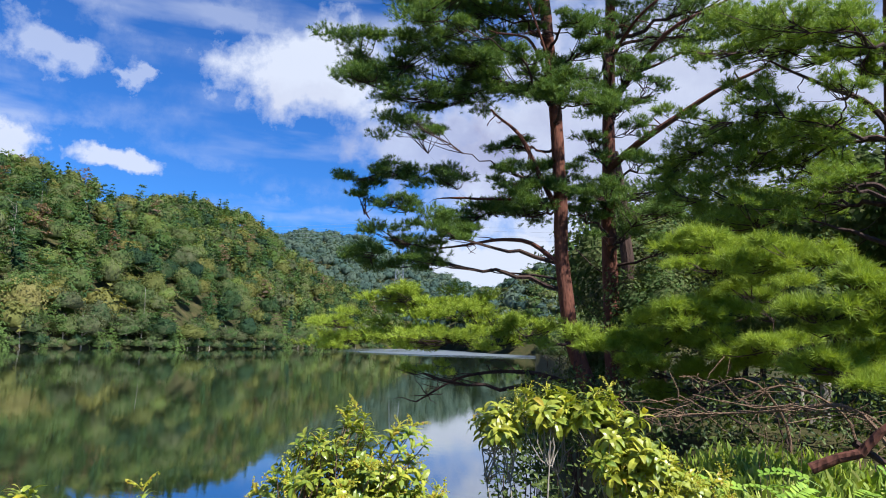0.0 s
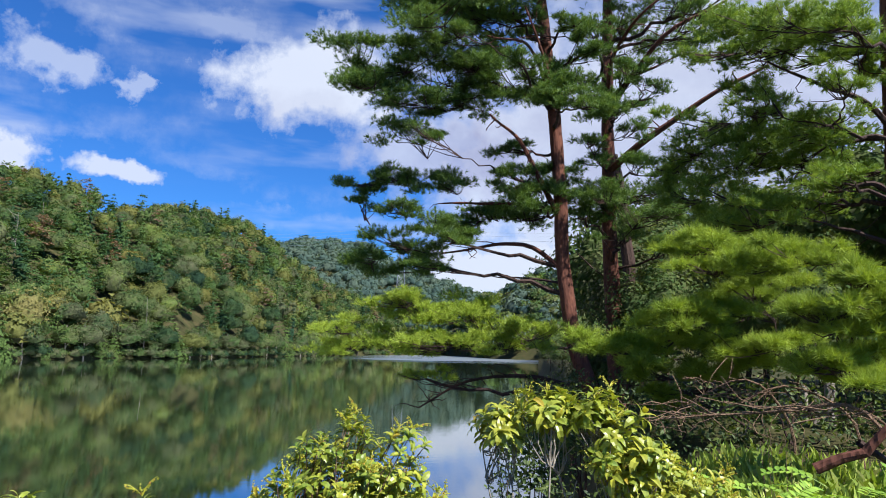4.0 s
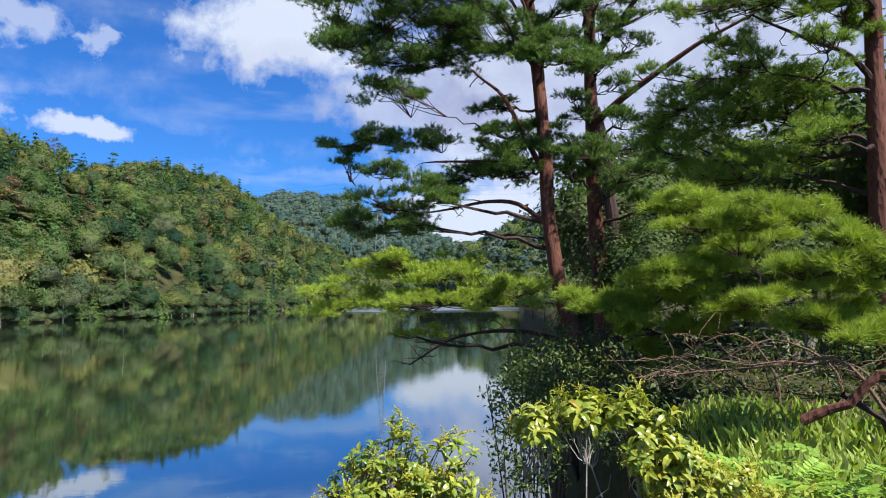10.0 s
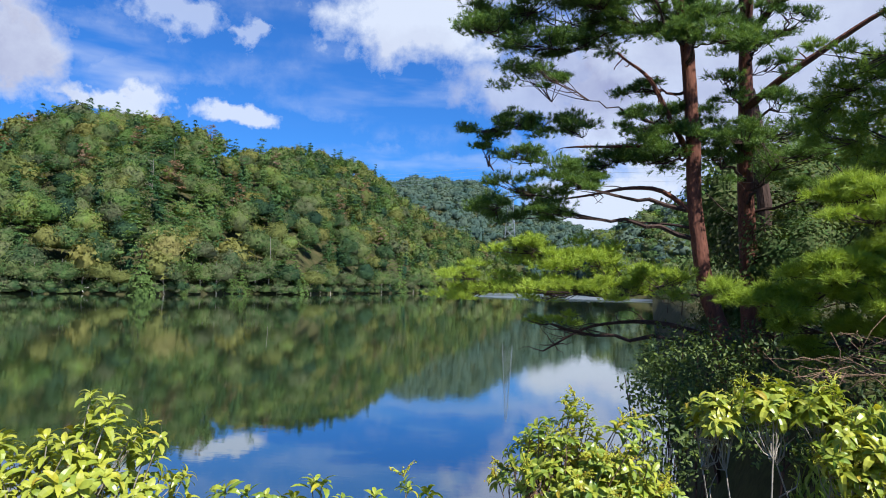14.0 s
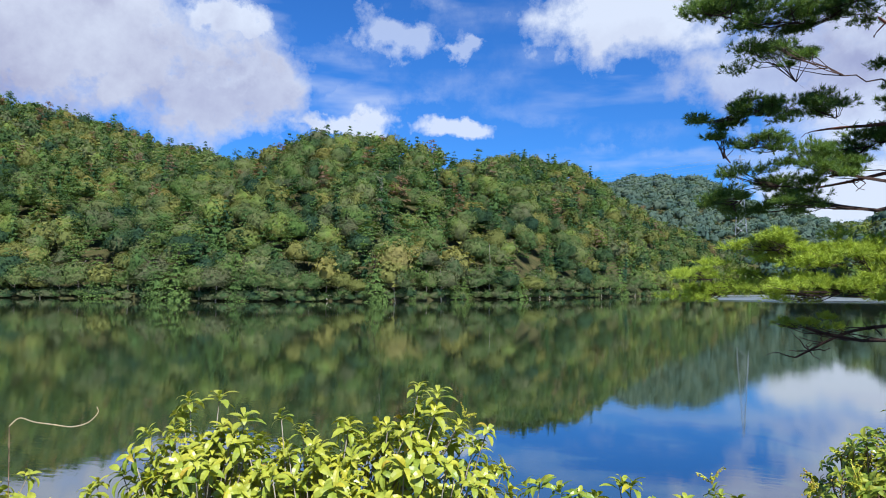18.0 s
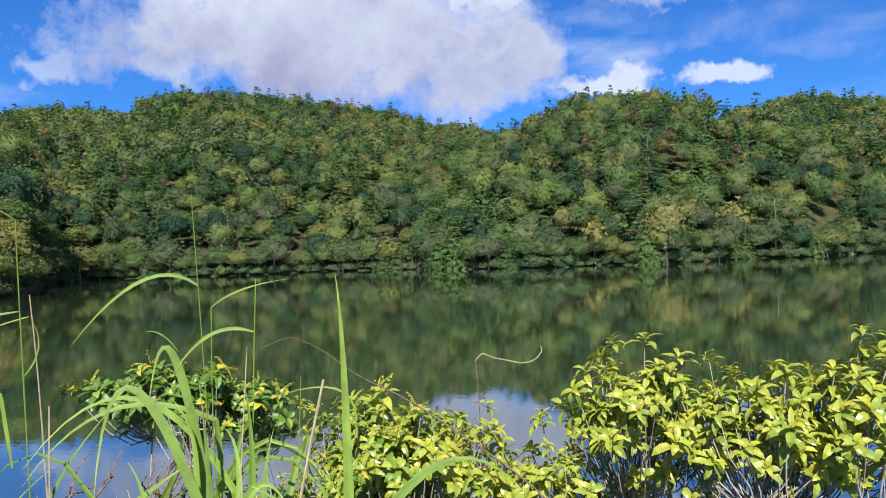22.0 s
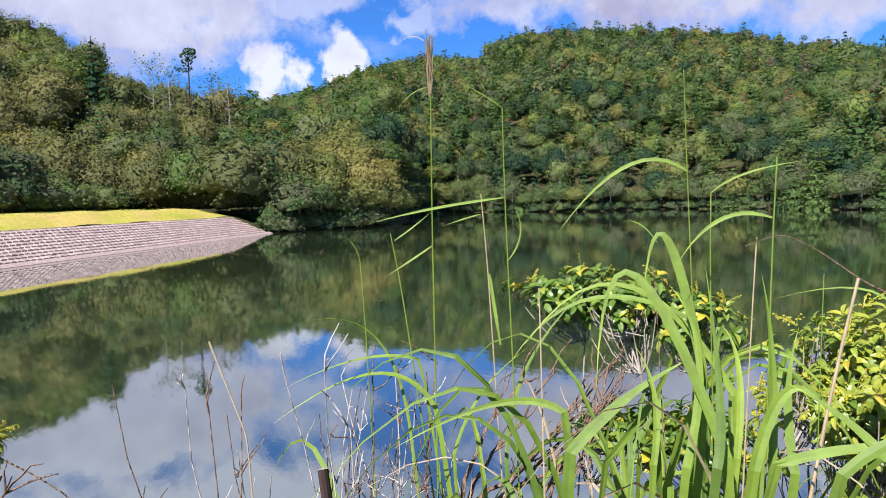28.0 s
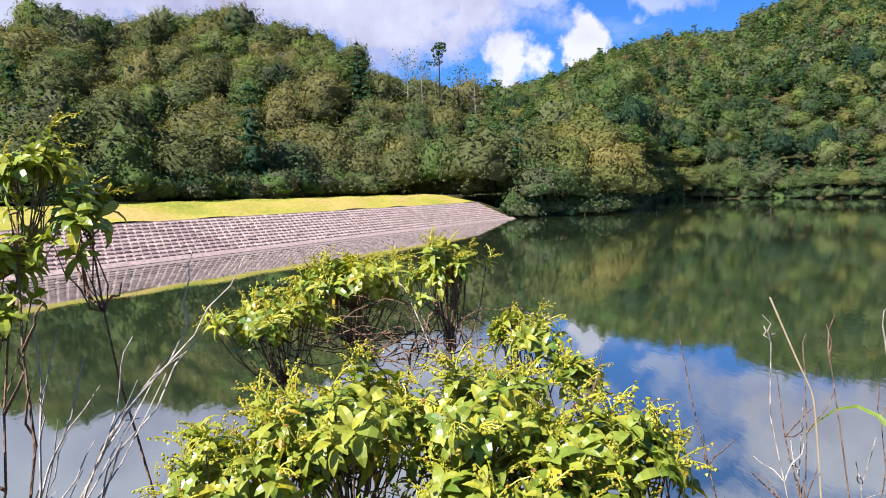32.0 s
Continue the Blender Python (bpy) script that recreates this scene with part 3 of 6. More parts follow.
def crown_broad(n, h, w, lobes, size, seed, rings=7, spokes=12, core=0.92, out=1.13, loose=0.27):
    """An uneven broadleaf crown: a lobed body under a coat of small leaf sprays. Base at z = 0."""
    g = np.random.default_rng(seed)
    L = g.normal(0, 1, (lobes, 3))
    L[:, 2] = np.abs(L[:, 2]) * 0.9 - 0.25
    L /= np.linalg.norm(L, axis=1)[:, None]
    swell, tint = g.uniform(0.16, 0.50, lobes), g.normal(0, 0.05, lobes)
    axes = np.array([w * 0.50 * g.uniform(0.88, 1.12), w * 0.50 * g.uniform(0.88, 1.12), h * 0.41])
    centre = np.array([g.normal(0, 0.05) * w, g.normal(0, 0.05) * w, h * 0.56])
    width = 0.16 + 0.9 / math.sqrt(lobes)

    def radius(d):
        near = np.arccos(np.clip(d @ L.T, -1, 1))
        k = np.exp(-(near / width) ** 2) * swell
        tier = 0.085 * np.sin(17 * d[:, 2] + 2.0 * np.arctan2(d[:, 1], d[:, 0]) + seed)
        return 0.66 + k.max(1) * 1.05 + tier, near.argmin(1)

    pol, azi = np.linspace(0.12, 2.15, rings), np.linspace(0, 2 * np.pi, spokes, endpoint=False)
    A, B = np.meshgrid(pol, azi, indexing="ij")
    B = B + 0.5 * (np.arange(rings) % 2)[:, None] * (2 * np.pi / spokes)
    d = np.stack([np.sin(A) * np.cos(B), np.sin(A) * np.sin(B), np.cos(A)], -1).reshape(-1, 3)
    d = np.concatenate([d, [[0, 0, 1.0]]])
    r, who = radius(d)
    V = centre + d * axes * (r * core * g.uniform(0.86, 1.08, len(d)))[:, None]
    i, j = np.meshgrid(np.arange(rings - 1), np.arange(spokes), indexing="ij")
    k = (j + 1) % spokes
    a, b, c, e = i * spokes + j, i * spokes + k, (i + 1) * spokes + j, (i + 1) * spokes + k
    F = np.concatenate([np.stack([a, c, b], -1).reshape(-1, 3), np.stack([b, c, e], -1).reshape(-1, 3),
                        np.stack([np.full(spokes, len(d) - 1), np.arange(spokes), (np.arange(spokes) + 1) % spokes], -1)])
    q = g.normal(0, 1, (n, 3))
    q[:, 2] = np.where(q[:, 2] < -0.5, -q[:, 2], q[:, 2])
    q /= np.linalg.norm(q, axis=1)[:, None]
    rq, wq = radius(q)
    P = centre + q * axes * (rq * g.uniform(core * 0.99, out, n))[:, None]
    N = P - (centre + L[wq] * axes * 0.62)
    N /= np.linalg.norm(N, axis=1)[:, None] + 1e-9
    V2, F2 = clumps(P, N + np.array([0, 0, 0.3]), size, loose)
    return join([(V, F, tint[who]), (V2, F2, np.repeat(tint[wq] + g.normal(0, 0.035, n), 3))])


def crown_conifer(n, h, w, size, seed):
    """Layered boughs that droop, wide below and pointed above."""
    g = np.random.default_rng(seed)
    P, N, S = [], [], []
    tiers = 10
    for k in range(tiers):
        u = k / (tiers - 0.3)
        m = max(3, int(8 * (1 - u) + 2))
        for j in range(m):
            a = j * 6.283 / m + k * 0.8 + g.normal(0, 0.2)
            rad = w * 0.5 * (1 - u) ** 0.85 * g.uniform(0.45, 0.95) + 0.1
            P.append((math.cos(a) * rad, math.sin(a) * rad, h * (0.08 + 0.84 * u) - rad * 0.3))
            N.append((math.cos(a) * 0.6, math.sin(a) * 0.6, 1.0))
            q = w * 0.5 * (1 - u) ** 0.8 * 0.33 + 0.34
            S.append((q, q, q * 0.7))
    P, N, S = np.array(P), np.array(N), np.array(S)
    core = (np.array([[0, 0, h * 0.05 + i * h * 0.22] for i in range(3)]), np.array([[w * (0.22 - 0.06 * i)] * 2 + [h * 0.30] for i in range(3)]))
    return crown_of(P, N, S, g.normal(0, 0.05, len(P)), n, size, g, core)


def crown_pine(n, h, w, size, seed):
    """A bare stem with flat, spreading pads of needles near the top."""
    g = np.random.default_rng(seed)
    pads = 30
    a, zz = g.uniform(0, 6.28, pads), h * g.uniform(0.45, 1.0, pads)
    off = w * 0.42 * (1.25 - zz / h) * g.uniform(0.5, 1.2, pads)
    P = np.stack([np.cos(a) * off, np.sin(a) * off, zz], -1)
    r = w * g.uniform(0.09, 0.16, pads)
    return crown_of(P, np.tile([0.0, 0.05, 1.0], (pads, 1)) + g.normal(0, 0.12, (pads, 3)), np.stack([r, r, r * 0.7], -1), g.normal(0, 0.06, pads), n, size, g)


def stem(h, r):
    return tube(curve((0, 0, -1.0), (0.2, 0.1, h), (0.15, -0.1, 0), 5), [r, r * 0.3], 5)


def sees(x, y, z, margin):
    """Which places, with their tree tops at z, stand clear above what lies before them."""
    r, az = np.hypot(x, y), np.arctan2(-x, y)
    ok = np.ones(len(x), bool)
    el = (z - EYE) / r
    for f in np.linspace(0.35, 0.97, 24):
        rr = r * f
        zz = height(-np.sin(az) * rr, np.cos(az) * rr) + np.where(rr > 90, 8.0, 0.0) * (np.abs(r - rr) > 14)
        block = (zz > 0.5) & ((zz - EYE) / rr > el + margin)
        block &= rr > 60
        ok &= ~block
    return ok


def hill_places(spacing, az0, az1, r0, r1):
    a0, a1 = radians(az0), radians(az1)
    corners = [(-math.sin(a) * r1, math.cos(a) * r1) for a in np.linspace(a0, a1, 12)] + [(0, 0)]
    xs, ys = [c[0] for c in corners], [c[1] for c in corners]
    gx, gy = np.meshgrid(np.arange(min(xs), max(xs), spacing), np.arange(min(ys), max(ys), spacing))
    x = gx.ravel() + rng.uniform(-0.48, 0.48, gx.size) * spacing
    y = gy.ravel() + rng.uniform(-0.48, 0.48, gx.size) * spacing
    r, az = np.hypot(x, y), np.degrees(np.arctan2(-x, y))
    keep = (r > r0) & (r < r1) & (az > az0) & (az < az1)
    x, y = x[keep], y[keep]
    z = height(x, y)
    d = (x - DAM_0[0]) * DAM_N[0] + (y - DAM_0[1]) * DAM_N[1]
    s = (x - DAM_0[0]) * DAM_U[0] + (y - DAM_0[1]) * DAM_U[1]
    dam = (d < 24) & (s < DAM_END + 1) & (np.degrees(np.arctan2(-x, y)) > 70)
    keep = (z > 0.3) & ~dam
    return x[keep], y[keep], z[keep]


def plant(name, label, places, kinds, mat, tone0, tone1, sway=0.08, sink=0.6):
    """One stretch of woodland as a single mesh of many trees."""
    x, y, z = places
    which = rng.integers(0, len(kinds), len(x))
    out = []
    for k, (V, F, T) in enumerate(kinds):
        m = which == k
        n = int(m.sum())
        if not n:
            continue
        S = rng.uniform(0.74, 1.18, n)
        S3 = np.stack([S * rng.uniform(0.85, 1.2, n), S * rng.uniform(0.85, 1.2, n), S * rng.uniform(0.85, 1.15, n)], -1)
        W, G = scatter(V, F, turns(n, sway), S3, np.stack([x[m], y[m], z[m] - sink], -1))
        tone = (np.tile(T, n) + np.repeat(rng.uniform(tone0, tone1, n) ** 1.0, len(V)))
        out.append((W, G, tone))
    V, F, T = join(out)
    ob = tagged(new(name, mesh_data(name, V, F, mat, T, True)), label, "woodland", kind="stuff")
    return ob


BROAD = [crown_broad(1050, 10.5, 8.2, 30 + i, 0.36, 10 + i, 6, 10, 0.90, 1.12, 0.33) for i in range(7)]
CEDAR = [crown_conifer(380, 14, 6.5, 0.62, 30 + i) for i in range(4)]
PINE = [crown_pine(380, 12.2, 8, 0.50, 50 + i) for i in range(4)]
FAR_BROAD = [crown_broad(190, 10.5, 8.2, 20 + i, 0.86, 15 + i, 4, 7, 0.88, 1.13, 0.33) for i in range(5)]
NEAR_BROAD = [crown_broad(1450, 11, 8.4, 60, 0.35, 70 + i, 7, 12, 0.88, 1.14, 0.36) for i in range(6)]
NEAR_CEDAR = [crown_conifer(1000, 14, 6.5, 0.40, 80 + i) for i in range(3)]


def split_places(p, shares):
    u = rng.uniform(0, 1, len(p[0]))
    out, lo = [], 0.0
    for s in shares:
        m = (u >= lo) & (u < lo + s)
        lo += s
        out.append(tuple(c[m] for c in p))
    return out


def build_woods():
    front = hill_places(5.6, -4, 86, 100, 445)
    vis = sees(front[0], front[1], front[2] + 10, 0.004)
    vis |= (np.degrees(np.arctan2(-front[0], front[1])) < 13) & (np.hypot(front[0], front[1]) < 345)
    front = tuple(c[vis] for c in front)
    az = np.degrees(np.arctan2(-front[0], front[1]))
    point = (az > 71.5) & (az < 82.5) & (np.hypot(front[0], front[1]) < 140)
    plant("tawny_point_trees", "tawny gold-green broadleaf trees on the point beside the dam", tuple(c[point] for c in front), BROAD, M_AUTUMN, 0.0, 0.8)
    front = tuple(c[~point] for c in front)
    a, b, c, d, e = split_places(front, (0.50, 0.17, 0.18, 0.11, 0.04))
    back = np.hypot(a[0], a[1]) > 285
    high = e[2] > 14
    e = tuple(c_[high] for c_ in e)
    plant("hillside_woodland", "mixed green broadleaf woodland covering the lakeside hills", tuple(q[~back] for q in a), BROAD, M_FOREST, 0.0, 0.95)
    plant("ridge_woodland", "mixed green broadleaf woodland along the higher ridges", tuple(q[back] for q in a), FAR_BROAD, M_FOREST, 0.0, 0.9)
    plant("hillside_conifers", "dark green conifers standing among the hillside woods", b, CEDAR, M_CONIFER, 0.1, 0.9)
    plant("ridge_pines", "spreading pines scattered over the hillside and ridge", c, PINE, M_CONIFER, 0.3, 1.0)
    plant("yellowing_trees", "yellow-green trees turning colour on the hillside", d, BROAD[:3] + FAR_BROAD, M_AUTUMN, 0.0, 0.7)
    plant("rusty_trees", "rust-brown withered trees dotted over the hillside", e, PINE[:2], M_RUST, 0.2, 0.8)
    left = hill_places(5.4, 83, 124, 60, 182)
    vis = sees(left[0], left[1], left[2] + 9, 0.02)
    left = tuple(c[vis] for c in left)
    a, b, c = split_places(left, (0.40, 0.03, 0.57))
    plant("damside_woodland", "dark olive broadleaf woodland on the slope behind the dam", a, NEAR_BROAD, M_FOREST, 0.2, 0.95, sink=2.4)
    plant("damside_conifers", "dark conifers in the woodland behind the dam", b, NEAR_CEDAR, M_CONIFER, 0.0, 0.6)
    plant("damside_tawny_trees", "tawny olive trees in the woodland behind the dam", c, NEAR_BROAD, M_OLIVE, 0.0, 0.8, sink=2.4)
    n = 190
    s, d = rng.uniform(-25, DAM_END + 2, n), rng.uniform(21.0, 27.0, n)
    x, y = DAM_0[0] + DAM_U[0] * s + DAM_N[0] * d, DAM_0[1] + DAM_U[1] * s + DAM_N[1] * d
    plant("wood_edge_shrubs", "low dark green shrubs along the edge of the wood", (x, y, np.full(n, 3.3)), [crown_broad(420, 4.2, 5.0, 20, 0.26, 130 + i, 6, 10) for i in range(4)], M_FOREST, 0.1, 0.8, sink=0.9)
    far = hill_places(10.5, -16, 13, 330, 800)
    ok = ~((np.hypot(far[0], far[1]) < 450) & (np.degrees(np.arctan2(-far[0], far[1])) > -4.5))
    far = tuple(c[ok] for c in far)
    plant("distant_woodland", "woodland on the distant hill, its leaves tinted blue-green for haze", far, [crown_broad(46, 12, 12, 12, 1.7, 90 + i, 4, 7) for i in range(4)], M_HAZE, 0.0, 1.0)
    right = hill_places(9.6, -40, -7.5, 250, 440)
    plant("far_bank_woodland", "green woodland on the hill beyond the pines", right, [crown_broad(110, 12, 11, 14, 1.2, 92 + i, 4, 7) for i in range(4)], M_FOREST, 0.3, 0.85)


build_woods()


# ---------------------------------------------------------------- the dam
def dam_point(s, d, z):
    return np.stack([DAM_0[0] + DAM_U[0] * s + DAM_N[0] * d, DAM_0[1] + DAM_U[1] * s + DAM_N[1] * d, z + 0 * s], -1)


def strip(name, s, d, z, mat, parent, label=""):
    S, D = np.meshgrid(s, d, indexing="ij")
    Z = np.broadcast_to(z, S.shape) if np.ndim(z) < 2 else z
    V = dam_point(S, D, Z)
    n, m = S.shape
    i, j = np.meshgrid(np.arange(n - 1), np.arange(m - 1), indexing="ij")
    F = np.stack([i * m + j, i * m + j + 1, (i + 1) * m + j + 1, (i + 1) * m + j], -1).reshape(-1, 4)
    return part_of(name, mesh_data(name, V.reshape(-1, 3), F, mat, np.full(V.size // 3, 0.5)), parent, label)


def build_dam():
    dam = thing("dam_embankment", "low earth dam faced with concrete blocks, grass on top", "dam", kind="structure")
    s = np.arange(-44, DAM_END + 0.1, 1.2)
    strip("facing_bed", s, np.array([-2.5, DAM_RUN]), np.array([-1.06, DAM_RISE]), M_JOINT, dam, "dark joint bed between the facing blocks")
    dd = np.linspace(DAM_RUN + 0.28, 27, 26)
    S, D = np.meshgrid(s, dd, indexing="ij")
    Z = np.interp(D, [DAM_RUN, CREST_RUN, 20, 60], [DAM_RISE + 0.02, CREST_Z, 3.5, 6.0]) + 0.10 * np.sin(S * 0.7) * np.sin(D * 0.9) + 0.08 * np.sin(S * 0.23 + D)
    lawn = strip("grass_crest", s, dd, Z, M_LAWNSOIL, dam, "sunlit yellow-green grass on the crest")
    # ragged tufts along the upper edge of the grass
    n = 5200
    ss, ds = rng.uniform(-30, DAM_END - 1, n), DAM_RUN + 0.5 + (9.5 - 0.5) * rng.beta(2.2, 1.0, n) ** 1.0
    zz = np.interp(ds, [DAM_RUN, CREST_RUN, 20, 60], [DAM_RISE, CREST_Z, 3.5, 6.0])
    blade = np.array([(-0.035, 0, 0), (0.035, 0, 0), (0.0, 0.05, 1.0)])
    V, F = scatter(blade, np.array([[0, 1, 2]]), turns(n, 0.35), rng.uniform(0.12, 0.34, n), dam_point(ss, ds, zz))
    t = part_of("grass_tufts", mesh_data("grass_tufts", V, F, M_LAWN, np.repeat(rng.uniform(0, 1, n), 3)), dam)
    t["kind"] = "stuff"
    # kerbs along the top and the water line
    for name, d0, d1, z0, z1, mat in (("top_kerb", DAM_RUN - 0.02, DAM_RUN + 0.3, DAM_RISE + 0.1, DAM_RISE + 0.13, M_JOINT), ("toe_kerb", -0.25, 0.32, 0.02, 0.24, M_BLOCK)):
        P = [dam_point(np.array([-44.0, DAM_END]), d, z) for d, z in ((d0, z0 - 0.5), (d0, z0), (d1, z1), (d1, z1 - 0.5))]
        V = np.stack(P, 1).reshape(-1, 3)
        F = np.array([[0, 1, 5, 4], [1, 2, 6, 5], [2, 3, 7, 6]])
        part_of(name, mesh_data(name, V, F, mat), dam)
    # facing blocks: rows of hollow-fronted blocks with dark joints
    length = math.hypot(DAM_RUN, DAM_RISE)
    rows, pitch = 10, 0.62
    up = np.array([*(DAM_N * DAM_RUN / length), DAM_RISE / length])
    along = np.array([*DAM_U, 0.0])
    out = np.cross(along, up)
    out *= np.sign(out[2])
    w, h, t, b = 0.55, 0.40, 0.12, 0.05
    ring = lambda a, c, z: [(-a, -c, z), (a, -c, z), (a, c, z), (-a, c, z)]
    V = np.array(ring(w / 2, h / 2, 0) + ring(w / 2, h / 2, t - b) + ring(w / 2 - b, h / 2 - b, t))
    F = [[8, 9, 10, 11]]
    for k in (0, 4):
        F += [[k + i, k + (i + 1) % 4, k + 4 + (i + 1) % 4, k + 4 + i] for i in range(4)]
    F = np.array(F)
    B = np.stack([along, up, out], 1)
    block_mesh = mesh_data("brick", V @ B.T, F, M_BLOCK)
    many = []
    row_h = (length - 0.35) / rows
    for r in range(rows):
        for c in range(int((DAM_END + 44) / pitch) - 1):
            s0 = -44 + (c + 0.5 + 0.5 * (r % 2)) * pitch
            k = 0.42 + (r + 0.5) * row_h
            p = np.array([DAM_0[0], DAM_0[1], 0.0]) + along * s0 + up * k + out * rng.normal(0.0, 0.012)
            if -6 < s0 < 12.4:
                ob = part_of("facing_block", block_mesh, dam)
                ob.location = p
            else:
                many.append(p)
    P = np.array(many)
    V2, F2 = scatter(V @ B.T, F, np.tile(np.eye(3), (len(P), 1, 1)), np.ones(len(P)), P)
    o = part_of("facing_blocks", mesh_data("facing_blocks", V2, F2, M_BLOCK), dam)
    o["kind"] = "stuff"


build_dam()


# ---------------------------------------------------------------- single trees on the far shore
def tree_maker(name, label, category, group, crown, trunk_h, trunk_r, leaf_mat, bark, tone):
    ob = thing(name, label, category, group)
    V, F, T = crown
    part_of("crown", mesh_data("crown", V, F, leaf_mat, T + tone, True), ob)
    Vt, Ft = stem(trunk_h, trunk_r)
    limbs = [(Vt, Ft, 0.5)]
    for _ in range(5):
        a, z = rng.uniform(0, 6.28), trunk_h * rng.uniform(0.35, 0.8)
        Vl, Fl = tube(curve((0.1, 0.05, z), (math.cos(a) * 2.2, math.sin(a) * 2.2, z + trunk_h * 0.25), (0, 0, -0.3), 5), [trunk_r * 0.4, trunk_r * 0.12], 4)
        limbs.append((Vl, Fl, 0.5))
    V, F, _ = join(limbs)
    part_of("trunk", mesh_data("trunk", V, F, bark), ob)
    return ob


def shore_trees():
    kinds = []
    for i in range(5):
        kinds.append(tree_maker("shore_tree", "green broadleaf tree leaning over the lake edge", "tree", "trees along the far shore",
                                crown_broad(1300, 8.5, 8.5, 44, 0.36, 200 + i, 7, 11, 0.86, 1.14, 0.36), 8, 0.22, M_FOREST, M_BARK_GREY, (0.3, 0.42, 0.5, 0.6, 0.36)[i]))
    for i in range(2):
        kinds.append(tree_maker("shore_conifer", "layered light green conifer at the lake edge", "tree", "trees along the far shore",
                                crown_conifer(1500, 12, 8.0, 0.40, 220 + i), 11, 0.2, M_CONIFER, M_BARK_DARK, (0.8, 0.95)[i]))
    kinds.append(tree_maker("tawny_shore_tree", "tawny yellow-green tree at the lake edge", "tree", "trees along the far shore",
                            crown_broad(1300, 8.5, 9, 44, 0.36, 230, 7, 11, 0.86, 1.14, 0.36), 8, 0.2, M_AUTUMN, M_BARK_GREY, 0.25))
    first = list(kinds)
    used = set()
    az = -9.0
    while az < 84:
        rs = float(np.interp(az, SHORE_AZ, SHORE_R))
        r = rs + rng.uniform(0.6, 3.4)
        x, y = -math.sin(radians(az)) * r, math.cos(radians(az)) * r
        k = int(rng.choice(8, p=[.15, .15, .14, .14, .12, .09, .09, .12]))
        if az > 72:
            k = int(rng.choice([7, 7, 7, 2] if az < 80 else [0, 1, 4, 7]))
        s = rng.uniform(0.6, 1.15)
        m = pose(x, y, float(height(x, y)) - 0.5, rng.normal(0, 3), rng.normal(0, 3), rng.uniform(0, 360)) @ Matrix.Diagonal((s * rng.uniform(.9, 1.15), s * rng.uniform(.9, 1.15), s, 1))
        if k in used:
            copy_thing(first[k], m)
        else:
            first[k].matrix_basis = m
            first[k].scale = (1, 1, 1)
            used.add(k)
        az += math.degrees(rng.uniform(2.6, 4.8) / rs) * (1.0 if az > 4 else 2.2)
    # low shrubs that hide the water's edge
    az = rng.uniform(-10.0, 84.5, 520)
    rs = np.interp(az, SHORE_AZ, SHORE_R)
    r = rs + rng.uniform(0.4, 3.4, 520)
    x, y = -np.sin(np.radians(az)) * r, np.cos(np.radians(az)) * r
    small = [crown_broad(110, 3.4, 3.8, 9, 0.36, 240 + i, 4, 6) for i in range(4)]
    plant("shore_shrubs", "dark green shrubs hanging over the water's edge", (x, y, np.maximum(height(x, y), 0.2) - 0.6), small, M_FOREST, 0.0, 0.5)


shore_trees()


def bare_tree(name, label, at, h, r, mat, boughs=6, lean=(0, 0)):
    """A dead or bare tree: a pale stem with short broken boughs."""
    ob = thing(name, label, "dead tree", "dead trees on the hillside", at=at)
    V, F = tube(curve((0, 0, -1), (lean[0], lean[1], h), (0.2, 0.1, 0), 7, 0.06), [r, r * 0.35], 6)
    part_of("trunk", mesh_data("trunk", V, F, mat), ob)
    for _ in range(boughs):
        z, a, l = h * rng.uniform(0.45, 0.95), rng.uniform(0, 6.28), h * rng.uniform(0.08, 0.22)
        b = (math.cos(a) * l, math.sin(a) * l, z + l * 0.7)
        V, F = tube(curve((0, 0, z), b, (0, 0, -0.1 * l), 5, 0.05), [r * 0.4, r * 0.12], 4)
        part_of("bough", mesh_data("bough", V, F, mat), ob)
    return ob


def on_hill(az, r, lift=0.0):
    x, y = -math.sin(radians(az)) * r, math.cos(radians(az)) * r
    return (x, y, float(height(x, y)) + lift)


for az, r, h, k in ((17.4, 202, 15.5, 0), (24.9, 240, 13, 2), (26.4, 205, 16, 12), (47.0, 300, 14, 8), (60.2, 200, 14, 3), (60.9, 202, 13, 3), (33.5, 280, 12, 6), (22.0, 270, 12, 5), (66.5, 208, 11, 9), (69.0, 205, 11, 9)):
    bare_tree("dead_tree", "pale bleached dead trunk standing out of the woods", on_hill(az, r), h * 0.9, 0.10, M_BARK_GREY, k, (rng.normal(0, .5), rng.normal(0, .5)))


def shore_log():
    ob = thing("driftwood_log", "bleached forked log lying at the lake's edge", "log", at=(*on_hill(30.9, 165)[:2], 0.1))
    for a, b in (((-1.6, 0, 0), (1.6, 0.6, 1.2)), ((0, 0.3, 0.5), (1.4, -0.8, 0.2))):
        V, F = tube(curve(a, b, (0, 0, 0.2), 6, 0.05), [0.16, 0.05], 6)
        part_of("stem", mesh_data("stem", V, F, M_DEAD), ob)


shore_log()


